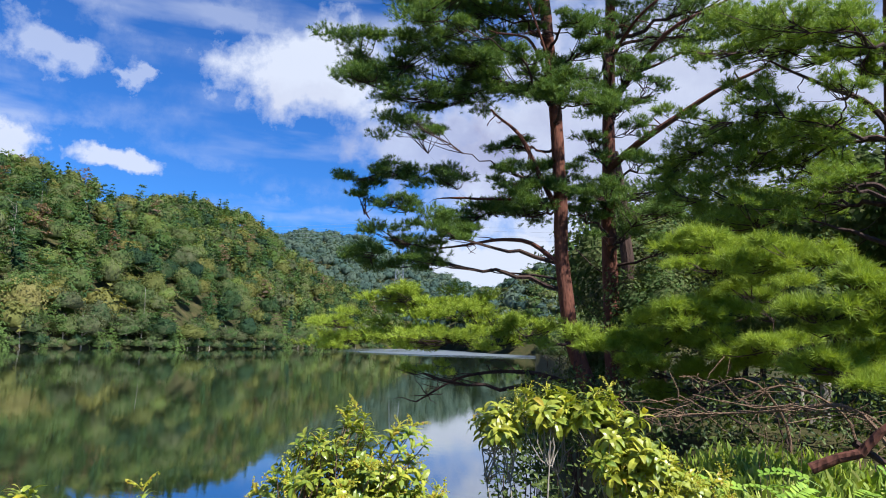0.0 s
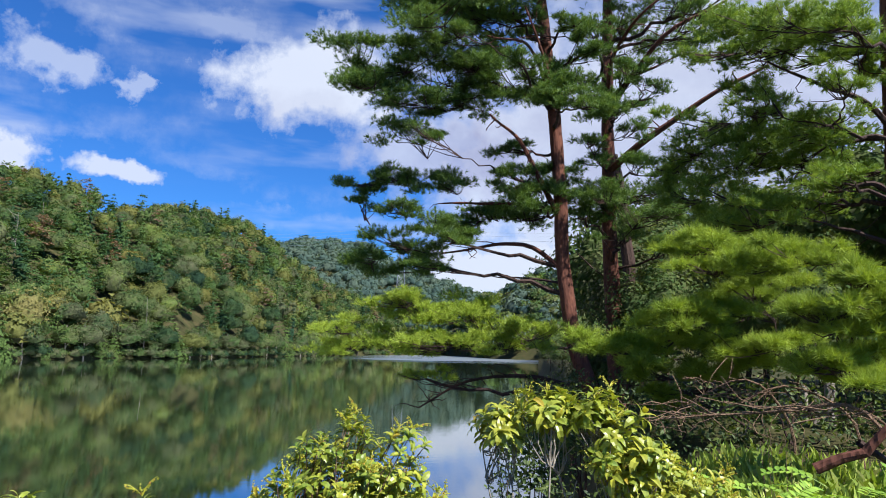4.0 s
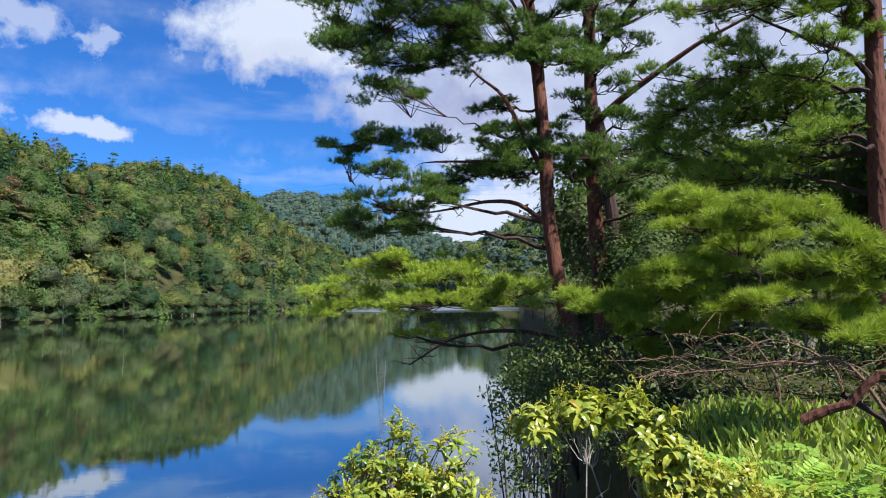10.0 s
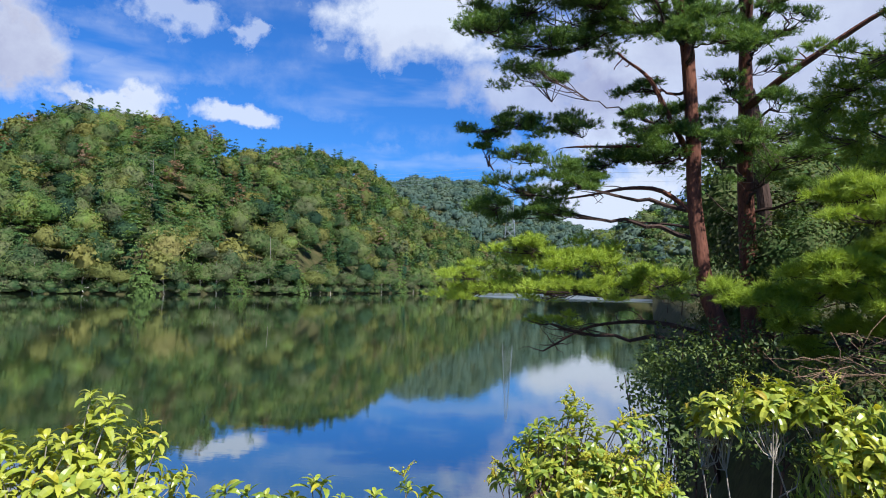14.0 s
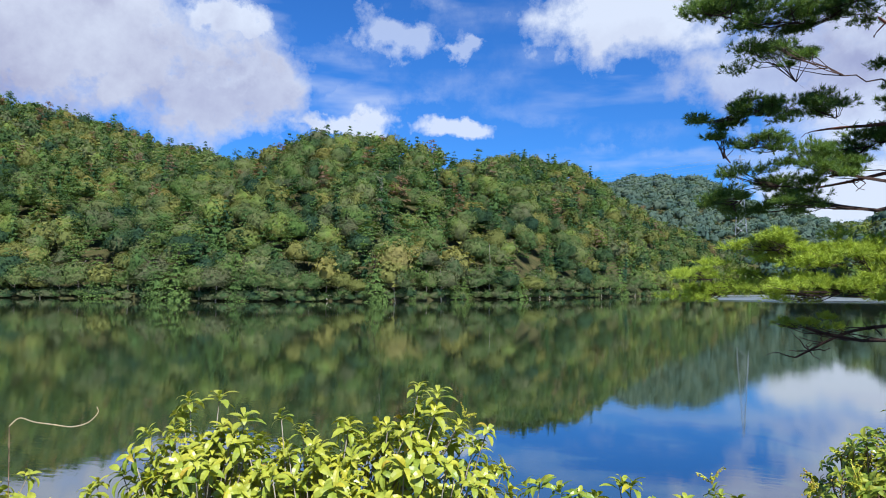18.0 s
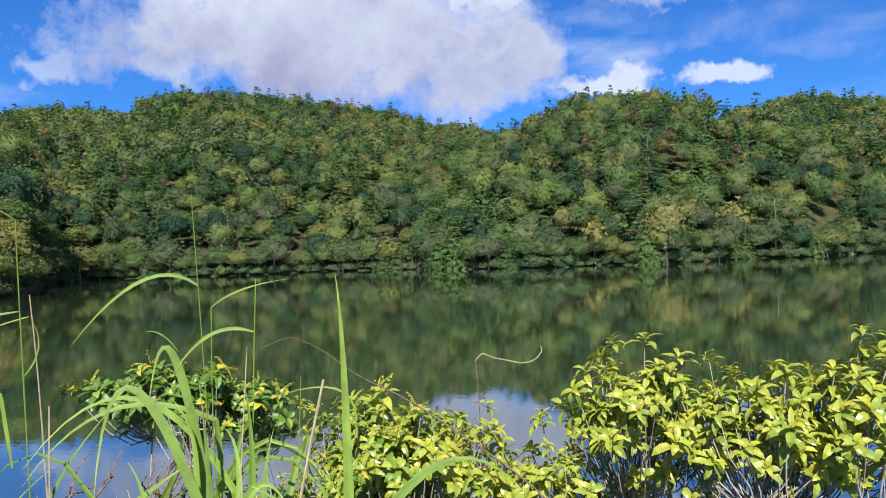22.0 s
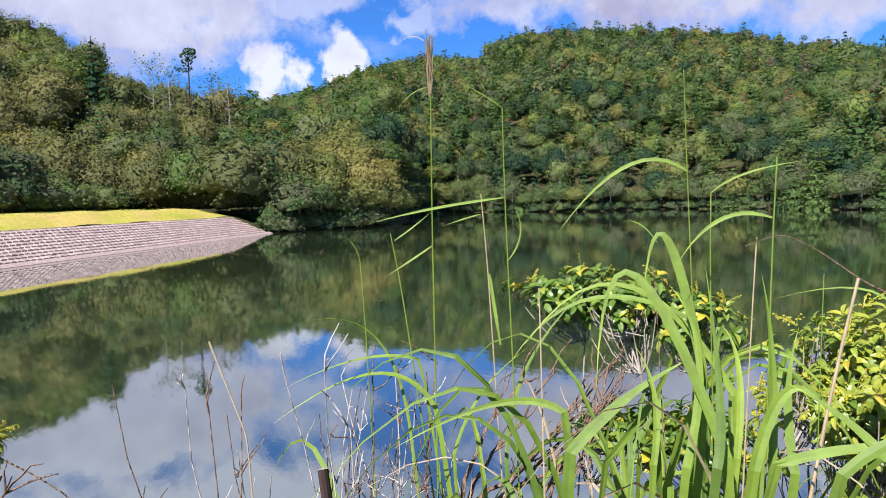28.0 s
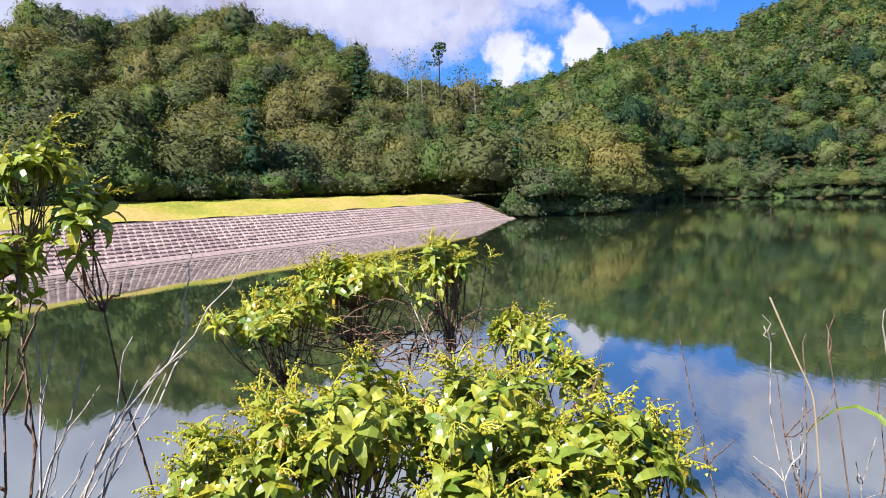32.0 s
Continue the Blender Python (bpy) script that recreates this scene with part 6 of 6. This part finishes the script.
STALK_BLADES = [
    ((-1.945, 0.313, 4.163), (-1.955, 0.282, 4.151), (-1.965, 0.253, 4.121), 0.0025),
    ((-1.949, 0.315, 3.846), (-1.957, 0.273, 3.819), (-1.967, 0.212, 3.782), 0.0060),
    ((-1.758, 0.387, 4.100), (-1.768, 0.353, 4.124), (-1.779, 0.312, 4.147), 0.0030),
    ((-1.762, 0.389, 3.940), (-1.801, 0.267, 3.923), (-1.826, 0.155, 3.899), 0.0075),
    ((-1.753, 0.389, 3.824), (-1.748, 0.414, 3.872), (-1.754, 0.407, 3.923), 0.0040),
    ((-2.227, 0.540, 3.900), (-2.241, 0.499, 3.889), (-2.256, 0.451, 3.873), 0.0050),
    ((-2.155, 0.211, 3.807), (-2.160, 0.199, 3.840), (-2.165, 0.179, 3.861), 0.0025),
    ((-2.065, 0.268, 3.853), (-2.058, 0.306, 3.879), (-2.048, 0.348, 3.913), 0.0050),
    ((-1.529, 0.602, 3.975), (-1.578, 0.523, 3.986), (-1.625, 0.422, 3.880), 0.0095),
]
BENT_BLADES = [
    ((-1.455, 0.585, 3.940), (-1.425, 0.626, 3.968), (-1.375, 0.686, 3.983), 0.0045),
    ((-1.353, 0.600, 3.904), (-1.393, 0.547, 3.902), (-1.420, 0.496, 3.840), 0.0085),
    ((-1.588, 0.591, 3.857), (-1.605, 0.569, 3.889), (-1.619, 0.545, 3.895), 0.0030),
    ((-1.734, 0.365, 3.678), (-1.758, 0.359, 3.783), (-1.760, 0.358, 3.799), 0.0090),
    ((-1.260, 0.716, 3.714), (-1.286, 0.715, 3.800), (-1.370, 0.621, 3.789), 0.0050),
]
ARCHING_BLADES = [
    ((-1.363, 0.534, 3.576), (-1.483, 0.464, 3.824), (-1.476, 0.398, 3.651), 0.0160),
    ((-1.432, 0.551, 3.684), (-1.487, 0.528, 3.875), (-1.495, 0.494, 3.789), 0.0150),
    ((-1.413, 0.594, 3.643), (-1.527, 0.483, 3.800), (-1.578, 0.337, 3.712), 0.0120),
    ((-1.582, 0.656, 3.723), (-1.677, 0.510, 3.757), (-1.713, 0.373, 3.649), 0.0110),
    ((-1.469, 0.351, 3.573), (-1.455, 0.435, 3.646), (-1.421, 0.522, 3.704), 0.0190),
    ((-1.271, 0.492, 3.598), (-1.271, 0.544, 3.691), (-1.236, 0.573, 3.666), 0.0160),
    ((-1.150, 0.495, 3.637), (-1.095, 0.578, 3.693), (-0.999, 0.646, 3.675), 0.0140),
    ((-1.225, 0.481, 3.623), (-1.173, 0.556, 3.651), (-1.078, 0.654, 3.677), 0.0130),
]
OUTER_BLADES = [
    ((-0.970, 0.480, 3.700), (-0.908, 0.559, 3.791), (-0.825, 0.595, 3.758), 0.0110),
    ((-1.917, 0.302, 3.521), (-1.964, 0.190, 3.592), (-1.967, -0.011, 3.516), 0.0110),
    ((-1.948, 0.262, 3.425), (-2.022, 0.220, 3.641), (-2.055, 0.082, 3.695), 0.0080),
    ((-1.978, 0.288, 3.609), (-2.006, 0.165, 3.614), (-2.012, 0.008, 3.566), 0.0080),
    ((-1.572, 0.400, 3.597), (-1.616, 0.304, 3.611), (-1.642, 0.137, 3.553), 0.0130),
    ((-1.292, 0.542, 3.580), (-1.325, 0.573, 3.721), (-1.348, 0.577, 3.830), 0.0130),
    ((-1.275, 0.563, 3.581), (-1.303, 0.579, 3.673), (-1.311, 0.604, 3.759), 0.0120),
    ((-1.345, 0.502, 3.572), (-1.368, 0.526, 3.666), (-1.407, 0.534, 3.838), 0.0140),
]
DEEP_BLADES = [
    ((-1.374, 0.422, 3.579), (-1.397, 0.441, 3.664), (-1.424, 0.429, 3.730), 0.0100),
    ((-1.799, 0.403, 3.443), (-1.831, 0.481, 3.631), (-1.788, 0.637, 3.800), 0.0090),
    ((-1.483, 0.418, 3.544), (-1.474, 0.511, 3.656), (-1.480, 0.544, 3.752), 0.0130),
    ((-1.388, 0.487, 3.560), (-1.416, 0.531, 3.709), (-1.454, 0.509, 3.807), 0.0130),
    ((-1.834, 0.310, 3.452), (-1.851, 0.377, 3.560), (-1.838, 0.472, 3.643), 0.0110),
    ((-1.390, 0.577, 3.559), (-1.417, 0.604, 3.679), (-1.443, 0.595, 3.742), 0.0110),
    ((-1.140, 0.575, 3.623), (-1.189, 0.551, 3.674), (-1.238, 0.512, 3.712), 0.0120),
]

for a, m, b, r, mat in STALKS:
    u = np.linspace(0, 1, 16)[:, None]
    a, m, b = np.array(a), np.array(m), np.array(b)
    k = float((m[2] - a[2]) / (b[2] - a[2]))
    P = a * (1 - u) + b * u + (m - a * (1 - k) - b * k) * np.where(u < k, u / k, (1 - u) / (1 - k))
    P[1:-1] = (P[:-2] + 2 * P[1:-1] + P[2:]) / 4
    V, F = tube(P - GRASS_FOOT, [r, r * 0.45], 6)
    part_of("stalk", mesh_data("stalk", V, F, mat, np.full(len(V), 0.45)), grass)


def plume():
    """The narrow feathery flower head on the tallest stalk."""
    out, base = [], np.array([-1.945, 0.317, 4.150])
    for _ in range(60):
        a, l = rng.uniform(0, 6.28), rng.uniform(0.06, 0.125)
        tip = base + np.array([math.cos(a) * l * 0.06 + 0.012 * l / 0.12, math.sin(a) * l * 0.075 - 0.004, l])
        out.append((*tube(curve(base + rng.normal(0, .002, 3), tip, (0, 0, 0), 5, 0.0012) - GRASS_FOOT, [0.0012, 0.0006], 3), float(rng.uniform(0.3, 1))))
    out.append((*tube(curve((-1.93, 0.30, 4.25), (-1.942, 0.262, 4.252), (0, 0, 0.008), 6) - GRASS_FOOT, [0.0009, 0.0005], 3), 0.8))
    V, F, T = join(out)
    part_of("plume", mesh_data("plume", V, F, M_STRAW, T), grass, "narrow tawny feathery plume")


plume()
for a, m, b, w in STALK_BLADES + BENT_BLADES:
    V, F, T = ribbon(a, m, b, w * 0.7, 0.42, GRASS_FOOT, 0.2, (0.75, -0.45, 0.4))
    part_of("blade", mesh_data("blade", V, F, M_GRASS, T), grass)
for a, m, b, w in ARCHING_BLADES + OUTER_BLADES + DEEP_BLADES:
    foot = np.array([0.45 * a[0] + 0.55 * -1.55, 0.45 * a[1] + 0.55 * 0.42, 2.46])
    V, F, T = ribbon(a, m, b, w * 0.92, 0.34 + rng.normal(0, .10), GRASS_FOOT, 0.2, np.array([0.75, -0.45, 0.5]) + rng.normal(0, 0.3, 3), foot)
    part_of("blade", mesh_data("blade", V, F, M_GRASS, T), grass)
V, F, T = ribbon((-1.072, 0.549, 3.457), (-1.143, 0.610, 3.80), (-1.165, 0.616, 3.996), 0.014, 0.45, GRASS_FOOT, 0.3, (0.8, -0.6, 0.1), (-1.02, 0.50, 2.50))
part_of("blade", mesh_data("blade", V, F, M_GRASS, T), grass, "single broad upright blade")
for k in range(170):                                   # the body of the clump
    u = rng.uniform()
    f = np.array([-1.38 - 0.50 * u, 0.70 - 0.42 * u, 2.5]) + rng.normal(0, 0.06, 3) * np.array([1, 1, 0])
    a = rng.uniform(0, 6.28)
    h = np.array([math.cos(a), math.sin(a), 0])
    low = 0.20 if u > 0.55 else 0.0
    dry = rng.uniform() < 0.2
    if k % 5 < 4:                                      # arching, with the tip bent down
        top = rng.uniform(0.75, 1.10) - low
        mid, tip = f + h * rng.uniform(0.10, 0.22) + np.array([0, 0, top]), f + h * rng.uniform(0.32, 0.60) + np.array([0, 0, top - rng.uniform(0.02, 0.30)])
        w = rng.uniform(0.007, 0.014)
    else:                                              # upright
        top = rng.uniform(0.75, 1.18) - low
        mid, tip = f + h * rng.uniform(0.02, 0.08) + np.array([0, 0, top * 0.6]), f + h * rng.uniform(0.08, 0.24) + np.array([0, 0, top])
        w = rng.uniform(0.005, 0.011)
    V, F, T = ribbon(f, mid, tip, w * (0.5 if dry else 1.0), rng.uniform(0.05, 0.5), GRASS_FOOT, 0.25, np.array([0.7, -0.4, 0.4]) + rng.normal(0, 0.5, 3))
    part_of("blade", mesh_data("blade", V, F, M_STRAW if dry else M_GRASS, T), grass)


# ---------------------------------------------------------------- dry twigs, vine, stumps
def dry_twigs():
    o = np.array([-2.02, 0.12, 2.3])
    ob = thing("dry_shrub", "leafless grey twiggy shrub beside the grass", "dry shrub", at=tuple(o))
    for k in range(36):
        u = rng.uniform()
        f = np.array([-1.92 - rng.uniform(0, 0.25), -0.16 + 0.62 * u, 2.45])
        tip = f + np.array([rng.normal(0, 0.10), rng.normal(0, 0.09), rng.uniform(0.80, 1.16)])
        P = curve(f, tip, rng.normal(0, 0.03, 3), 9, 0.008)
        bits = [(*tube(P - o, [0.0032, 0.0011], 5), 0.5)]
        for _ in range(5):
            s0 = P[rng.integers(4, 9)]
            e = s0 + np.array([rng.normal(0, 0.035), rng.normal(0, 0.035), rng.uniform(0.02, 0.10)])
            bits.append((*tube(curve(s0, e, rng.normal(0, 0.006, 3), 4, 0.003) - o, [0.0018, 0.0009], 4), 0.5))
        V, F, _ = join(bits)
        part_of("twig", mesh_data("twig", V, F, M_DEAD if k % 2 else M_TWIG), ob)


dry_twigs()


def cut_stub(a, b, r, label):
    ob = thing("cut_stub", label, "stub", "cut stubs", at=a)
    P = curve((0, 0, 0), np.array(b) - np.array(a), (0.004, 0, 0), 6, 0.001)
    V, F = tube(P, [r, r * 0.85], 9, 0.05)
    part_of("stem", mesh_data("stem", V, F, M_BARK_DARK), ob)
    n = 9
    top = V[-n:]
    part_of("cut_end", mesh_data("cut_end", np.concatenate([top + np.array([0, 0, 0.0006]), [top.mean(0) + np.array([0, 0, 0.0012])]]), np.array([[i, (i + 1) % n, n] for i in range(n)]), M_DEAD), ob, "pale sawn end")


cut_stub((-1.36, 0.10, 2.5), (-1.632, 0.024, 3.541), 0.0095, "dark cut woody stub with a pale sawn end")
cut_stub((-1.45, 0.32, 2.5), (-1.523, 0.305, 3.481), 0.0095, "short dark cut woody stub in the grass")


def vine(name, label, points, r, mat):
    P = np.array(points)
    u, q = np.linspace(0, 1, 40), np.linspace(0, 1, len(P))
    Q = np.stack([np.interp(u, q, P[:, i]) for i in range(3)], -1)
    for _ in range(3):
        Q[1:-1] = (Q[:-2] + Q[1:-1] + Q[2:]) / 3
    V, F = tube(Q - P[0], r, 5)
    ob = new(name, mesh_data(name, V, F, mat, np.full(len(V), 0.6)))
    ob.location = P[0]
    return tagged(ob, label, "vine")


vine("dry_vine", "long arching dry brown vine over the shrub", [(-1.53, 0.72, 3.85), (-1.50, 0.77, 3.872), (-1.47, 0.82, 3.84), (-1.42, 0.86, 3.79), (-1.33, 0.92, 3.74), (-1.13, 1.02, 3.60), (-0.98, 1.06, 3.45)], [0.0006, 0.0014, 0.002], M_TWIG)
vine("dry_vine", "thin dark stem under a curled vine tip", [(-1.28, 1.06, 3.50), (-1.29, 1.065, 3.72), (-1.30, 1.07, 3.798)], [0.0009, 0.0007], M_TWIG)
vine("dry_vine", "curled pale vine tip above the shrub", [(-1.301, 1.07, 3.799), (-1.292, 1.082, 3.815), (-1.278, 1.098, 3.803), (-1.26, 1.12, 3.797), (-1.24, 1.145, 3.788), (-1.222, 1.165, 3.794), (-1.212, 1.178, 3.812), (-1.216, 1.176, 3.822)], [0.0008, 0.0011, 0.0008], M_STRAW)
vine("dry_reed", "thin bent dry reed stem over the water", [(-2.06, -0.02, 2.4), (-2.15, -0.05, 3.43), (-2.18, -0.08, 3.52), (-2.21, -0.12, 3.64)], [0.0022, 0.0018, 0.0022], M_STRAW)
vine("dry_vine", "thin dark runner hanging from the shrub", [(-2.12, -0.55, 3.50), (-2.09, -0.45, 3.44), (-2.08, -0.40, 3.40), (-2.06, -0.36, 3.36), (-2.05, -0.35, 3.33)], [0.0016, 0.0012], M_TWIG)
vine("dry_vine", "wiry brown tendril looping through the shrub", [(-2.28, -1.16, 3.60), (-2.32, -1.02, 3.70), (-2.30, -0.92, 3.68), (-2.25, -0.86, 3.54)], [0.0018, 0.0016], M_DEAD)


# ---------------------------------------------------------------- the wooded bank's floor
def pinnate_mesh(seed):
    """A compound leaf: a stalk with paired oval leaflets."""
    g = np.random.default_rng(seed)
    out = [(*tube(curve((0, 0, 0), (0.20, 0, 0.05), (0, 0, 0.03), 7), [0.0016, 0.0008], 4), 0.5)]
    P = curve((0, 0, 0), (0.20, 0, 0.05), (0, 0, 0.03), 10)
    for i in range(2, 10):
        for s in (-1, 1):
            V, F = leaf_blade(0.042 * g.uniform(0.85, 1.1), 0.021, 1.35, 0.25, 0.1, 4)
            a = s * 1.25 + g.normal(0, 0.1)
            R = np.array([[math.cos(a), -math.sin(a), 0], [math.sin(a), math.cos(a), 0], [0, 0, 1]])
            out.append((V @ R.T + P[i], F, float(g.uniform(0.1, 0.9))))
    return join(out)


PINNATE = [mesh_data("pinnate_leaf", *(lambda r: (r[0], r[1], M_LOCUST, r[2]))(pinnate_mesh(600 + i))) for i in range(4)]


def locust(label, lobes, n):
    x0, y0 = lobes[0][0], lobes[0][1]
    o = np.array([x0, y0, float(height(x0, y0)) - 0.05])
    ob = thing("locust_sapling", label, "sapling", "saplings on the bank", at=tuple(o))
    for x, y, z, rx, ry, rz in lobes:
        V, F = tube(curve(o, (x, y, z), (0.03, 0.02, 0), 8, 0.01) - o, [0.008, 0.004], 6)
        part_of("stem", mesh_data("stem", V, F, M_TWIG), ob)
        for _ in range(n):
            d = rng.normal(0, 1, 3)
            d /= np.linalg.norm(d)
            p = np.array([x, y, z]) + d * np.array([rx, ry, rz]) * rng.uniform(0.3, 1)
            me = PINNATE[rng.integers(0, 4)]
            q = part_of("pinnate_leaf", me, ob)
            q.matrix_basis = Matrix.LocRotScale(Vector(p - o), Euler((rng.normal(0, .25), rng.normal(0.1, .2), rng.uniform(0, 6.28))), (rng.uniform(.65, 1.0),) * 3)


locust("bright green locust sapling with paired oval leaflets", [(1.75, 2.35, 3.46, .30, .25, .10), (1.45, 2.45, 3.42, .22, .2, .09), (2.05, 2.2, 3.56, .26, .22, .11)], 30)


def bank_grass():
    n = 16000
    az, r = rng.uniform(14, 50, n), 2.6 + 5.9 * rng.uniform(0, 1, n) ** 1.3
    x, y = np.sin(np.radians(az)) * r, np.cos(np.radians(az)) * r
    z = height(x, y)
    blade = np.array([(-0.02, 0, 0), (0.02, 0, 0), (0.014, 0.16, 0.7), (-0.004, 0.42, 0.95)])
    V, F = scatter(blade, np.array([[0, 1, 2, 3]]), turns(n, 0.4), rng.uniform(0.12, 0.30, n), np.stack([x, y, z - 0.02], -1))
    tagged(new("bank_grass", mesh_data("bank_grass", V, F, M_GRASS, np.repeat(rng.uniform(0.4, 0.88, n), 4))), "ankle-high bright green grass on the bank", "grass", kind="stuff")


bank_grass()


def leaf_mass(label, lobes, density, size, name="broadleaf_shrub"):
    """A dense dark shrub of small leaves."""
    x0, y0 = lobes[0][0], lobes[0][1]
    o = np.array([x0, y0, float(height(x0, y0))])
    ob = thing(name, label, "shrub", "dark shrubs under the pines", at=tuple(o))
    Vl, Fl = leaf_blade(1.0, 0.45, 0.9, 0.5, 0.2, 4)
    for x, y, z, rx, ry, rz in lobes:
        n = int(density * (rx * rz + rx * ry))
        d = rng.normal(0, 1, (n, 3))
        d /= np.linalg.norm(d, axis=1)[:, None]
        k = 1 + 0.22 * np.sin(d[:, 0] * 5 + x) * np.sin(d[:, 1] * 6) + 0.15 * np.sin(d[:, 2] * 9)
        P = np.array([x, y, z]) + d * np.array([rx, ry, rz]) * (rng.uniform(0.6, 1.05, n) * k)[:, None]
        V, F = scatter(Vl, Fl, aim(d + np.array([0, 0, 0.6]) + rng.normal(0, 0.5, (n, 3))), size * rng.uniform(0.7, 1.3, n), P - o)
        part_of("leaves", mesh_data("leaves", V, F, M_DARKSHRUB, np.repeat(rng.uniform(0, 1, n), len(Vl))), ob)
        for _ in range(5):
            e = np.array([x, y, z]) + rng.normal(0, 0.5, 3) * np.array([rx, ry, rz])
            V, F = tube(curve((x, y, float(height(x, y)) - 0.1), e, (0, 0, 0), 6, 0.03) - o, [0.02, 0.006], 5)
            part_of("stem", mesh_data("stem", V, F, M_BARK_DARK), ob)


leaf_mass("dark green small-leaved shrub overhanging the water", [(2.45, 9.6, 2.7, .55, .6, .55), (2.25, 8.8, 2.2, .5, .6, .6), (3.1, 10.4, 2.9, .7, .6, .5)], 1900, 0.07)
leaf_mass("dark evergreen shrub at the foot of the leaning pine", [(3.7, 11.3, 3.1, .7, .6, .5), (4.2, 10.6, 3.2, .6, .6, .45), (3.3, 12.4, 2.8, .6, .6, .6)], 1500, 0.07)
leaf_mass("shaded dark shrub below the young pines", [(4.0, 8.4, 2.9, .8, .6, .5), (5.2, 8.2, 3.0, .8, .7, .6), (3.2, 7.8, 2.6, .6, .5, .4), (6.2, 7.4, 3.0, .8, .7, .6)], 1200, 0.07)
leaf_mass("dark evergreen thicket in the shade under the pines", [(5.3, 10.4, 3.3, .9, .7, .6), (6.3, 9.6, 3.3, .9, .7, .6), (7.2, 8.6, 3.3, .9, .8, .6), (7.6, 7.3, 3.3, .8, .8, .6), (4.6, 9.4, 3.0, .7, .6, .5)], 520, 0.09)


def fallen():
    ob = thing("fallen_trunk", "fallen brown trunk leaning on the bank", "fallen trunk", at=(3.8, 5.6, 2.9))
    o = np.array([3.8, 5.6, 2.9])
    V, F = tube(np.array([(3.72, 5.52, 3.08), (3.88, 5.43, 3.18), (4.01, 5.34, 3.23), (4.12, 5.28, 3.39), (4.20, 5.23, 3.47), (4.36, 5.10, 3.47)]) - o, [0.042, 0.034, 0.036], 8, 0.08)
    part_of("trunk", mesh_data("trunk", V, F, M_BARK_RED), ob)
    V, F = tube(np.array([(4.0, 5.4, 3.3), (4.3, 5.35, 3.1), (4.45, 5.3, 2.6)]) - o, [0.03, 0.02], 6)
    part_of("branch", mesh_data("branch", V, F, M_BARK_DARK), ob)
    o = np.array([4.3, 5.75, 2.6])
    ob = thing("dead_bough", "long dead bough with fine grey twigs over the bank", "branch", at=tuple(o))
    dead_limb(o, [(4.6, 5.5, 2.9), (4.26, 5.71, 3.6), (3.7, 6.06, 3.44), (2.81, 6.29, 3.4)], 0.025, M_TWIG, 34, ob, "bare grey twigs")
    for pts, n in (([(4.6, 7.2, 3.3), (4.08, 7.0, 3.75), (3.7, 7.2, 3.6), (3.4, 7.5, 3.2)], 30), ([(4.9, 6.6, 3.4), (4.3, 6.7, 3.7), (3.9, 6.9, 3.5), (3.6, 7.1, 3.3)], 26), ([(5.2, 6.4, 3.2), (4.6, 6.2, 3.5), (4.1, 6.3, 3.4)], 24)):
        o = np.array(pts[0]) - np.array([0, 0, 0.6])
        ob = thing("dead_bough", "dead lower bough of the young pine with brown twigs", "branch", "dead boughs under the pines", at=tuple(o))
        dead_limb(o, [tuple(o)] + pts, 0.016, M_TWIG, n, ob, "tangle of brown dead twigs")
    for k, (x, y, h) in enumerate(((6.2, 9.55, .5), (6.38, 9.5, .42), (6.5, 9.4, .56), (6.02, 9.7, .38))):
        z = float(height(x, y))
        ob = thing("wooden_post", "weathered grey wooden post standing under the pines", "post", "posts under the pines", at=(x, y, z))
        V, F = tube(curve((0, 0, -0.1), (0.03, 0, h), (0, 0, 0), 4), [0.075, 0.07], 9, 0.05)
        part_of("shaft", mesh_data("shaft", V, F, M_STONE), ob)
        top = V[-9:]
        part_of("cap", mesh_data("cap", np.concatenate([top, [top.mean(0) + np.array([0, 0, 0.012])]]), np.array([[i, (i + 1) % 9, 9] for i in range(9)]), M_STONE), ob)


fallen()


def withered_fern():
    o = np.array([2.11, 3.28, float(height(2.11, 3.28))])
    ob = thing("withered_fern", "rust-brown withered fern frond standing in the grass", "fern", at=tuple(o))
    top = np.array([2.11, 3.28, 3.56])
    for k in range(7):
        a = k * 0.9
        V, F = tube(curve(o, top + np.array([math.cos(a) * .09, math.sin(a) * .09, 0.02 * (k % 3)]), (0, 0, 0.05), 7) - o, [0.003, 0.001], 4)
        part_of("frond", mesh_data("frond", V, F, M_TWIG), ob)


withered_fern()
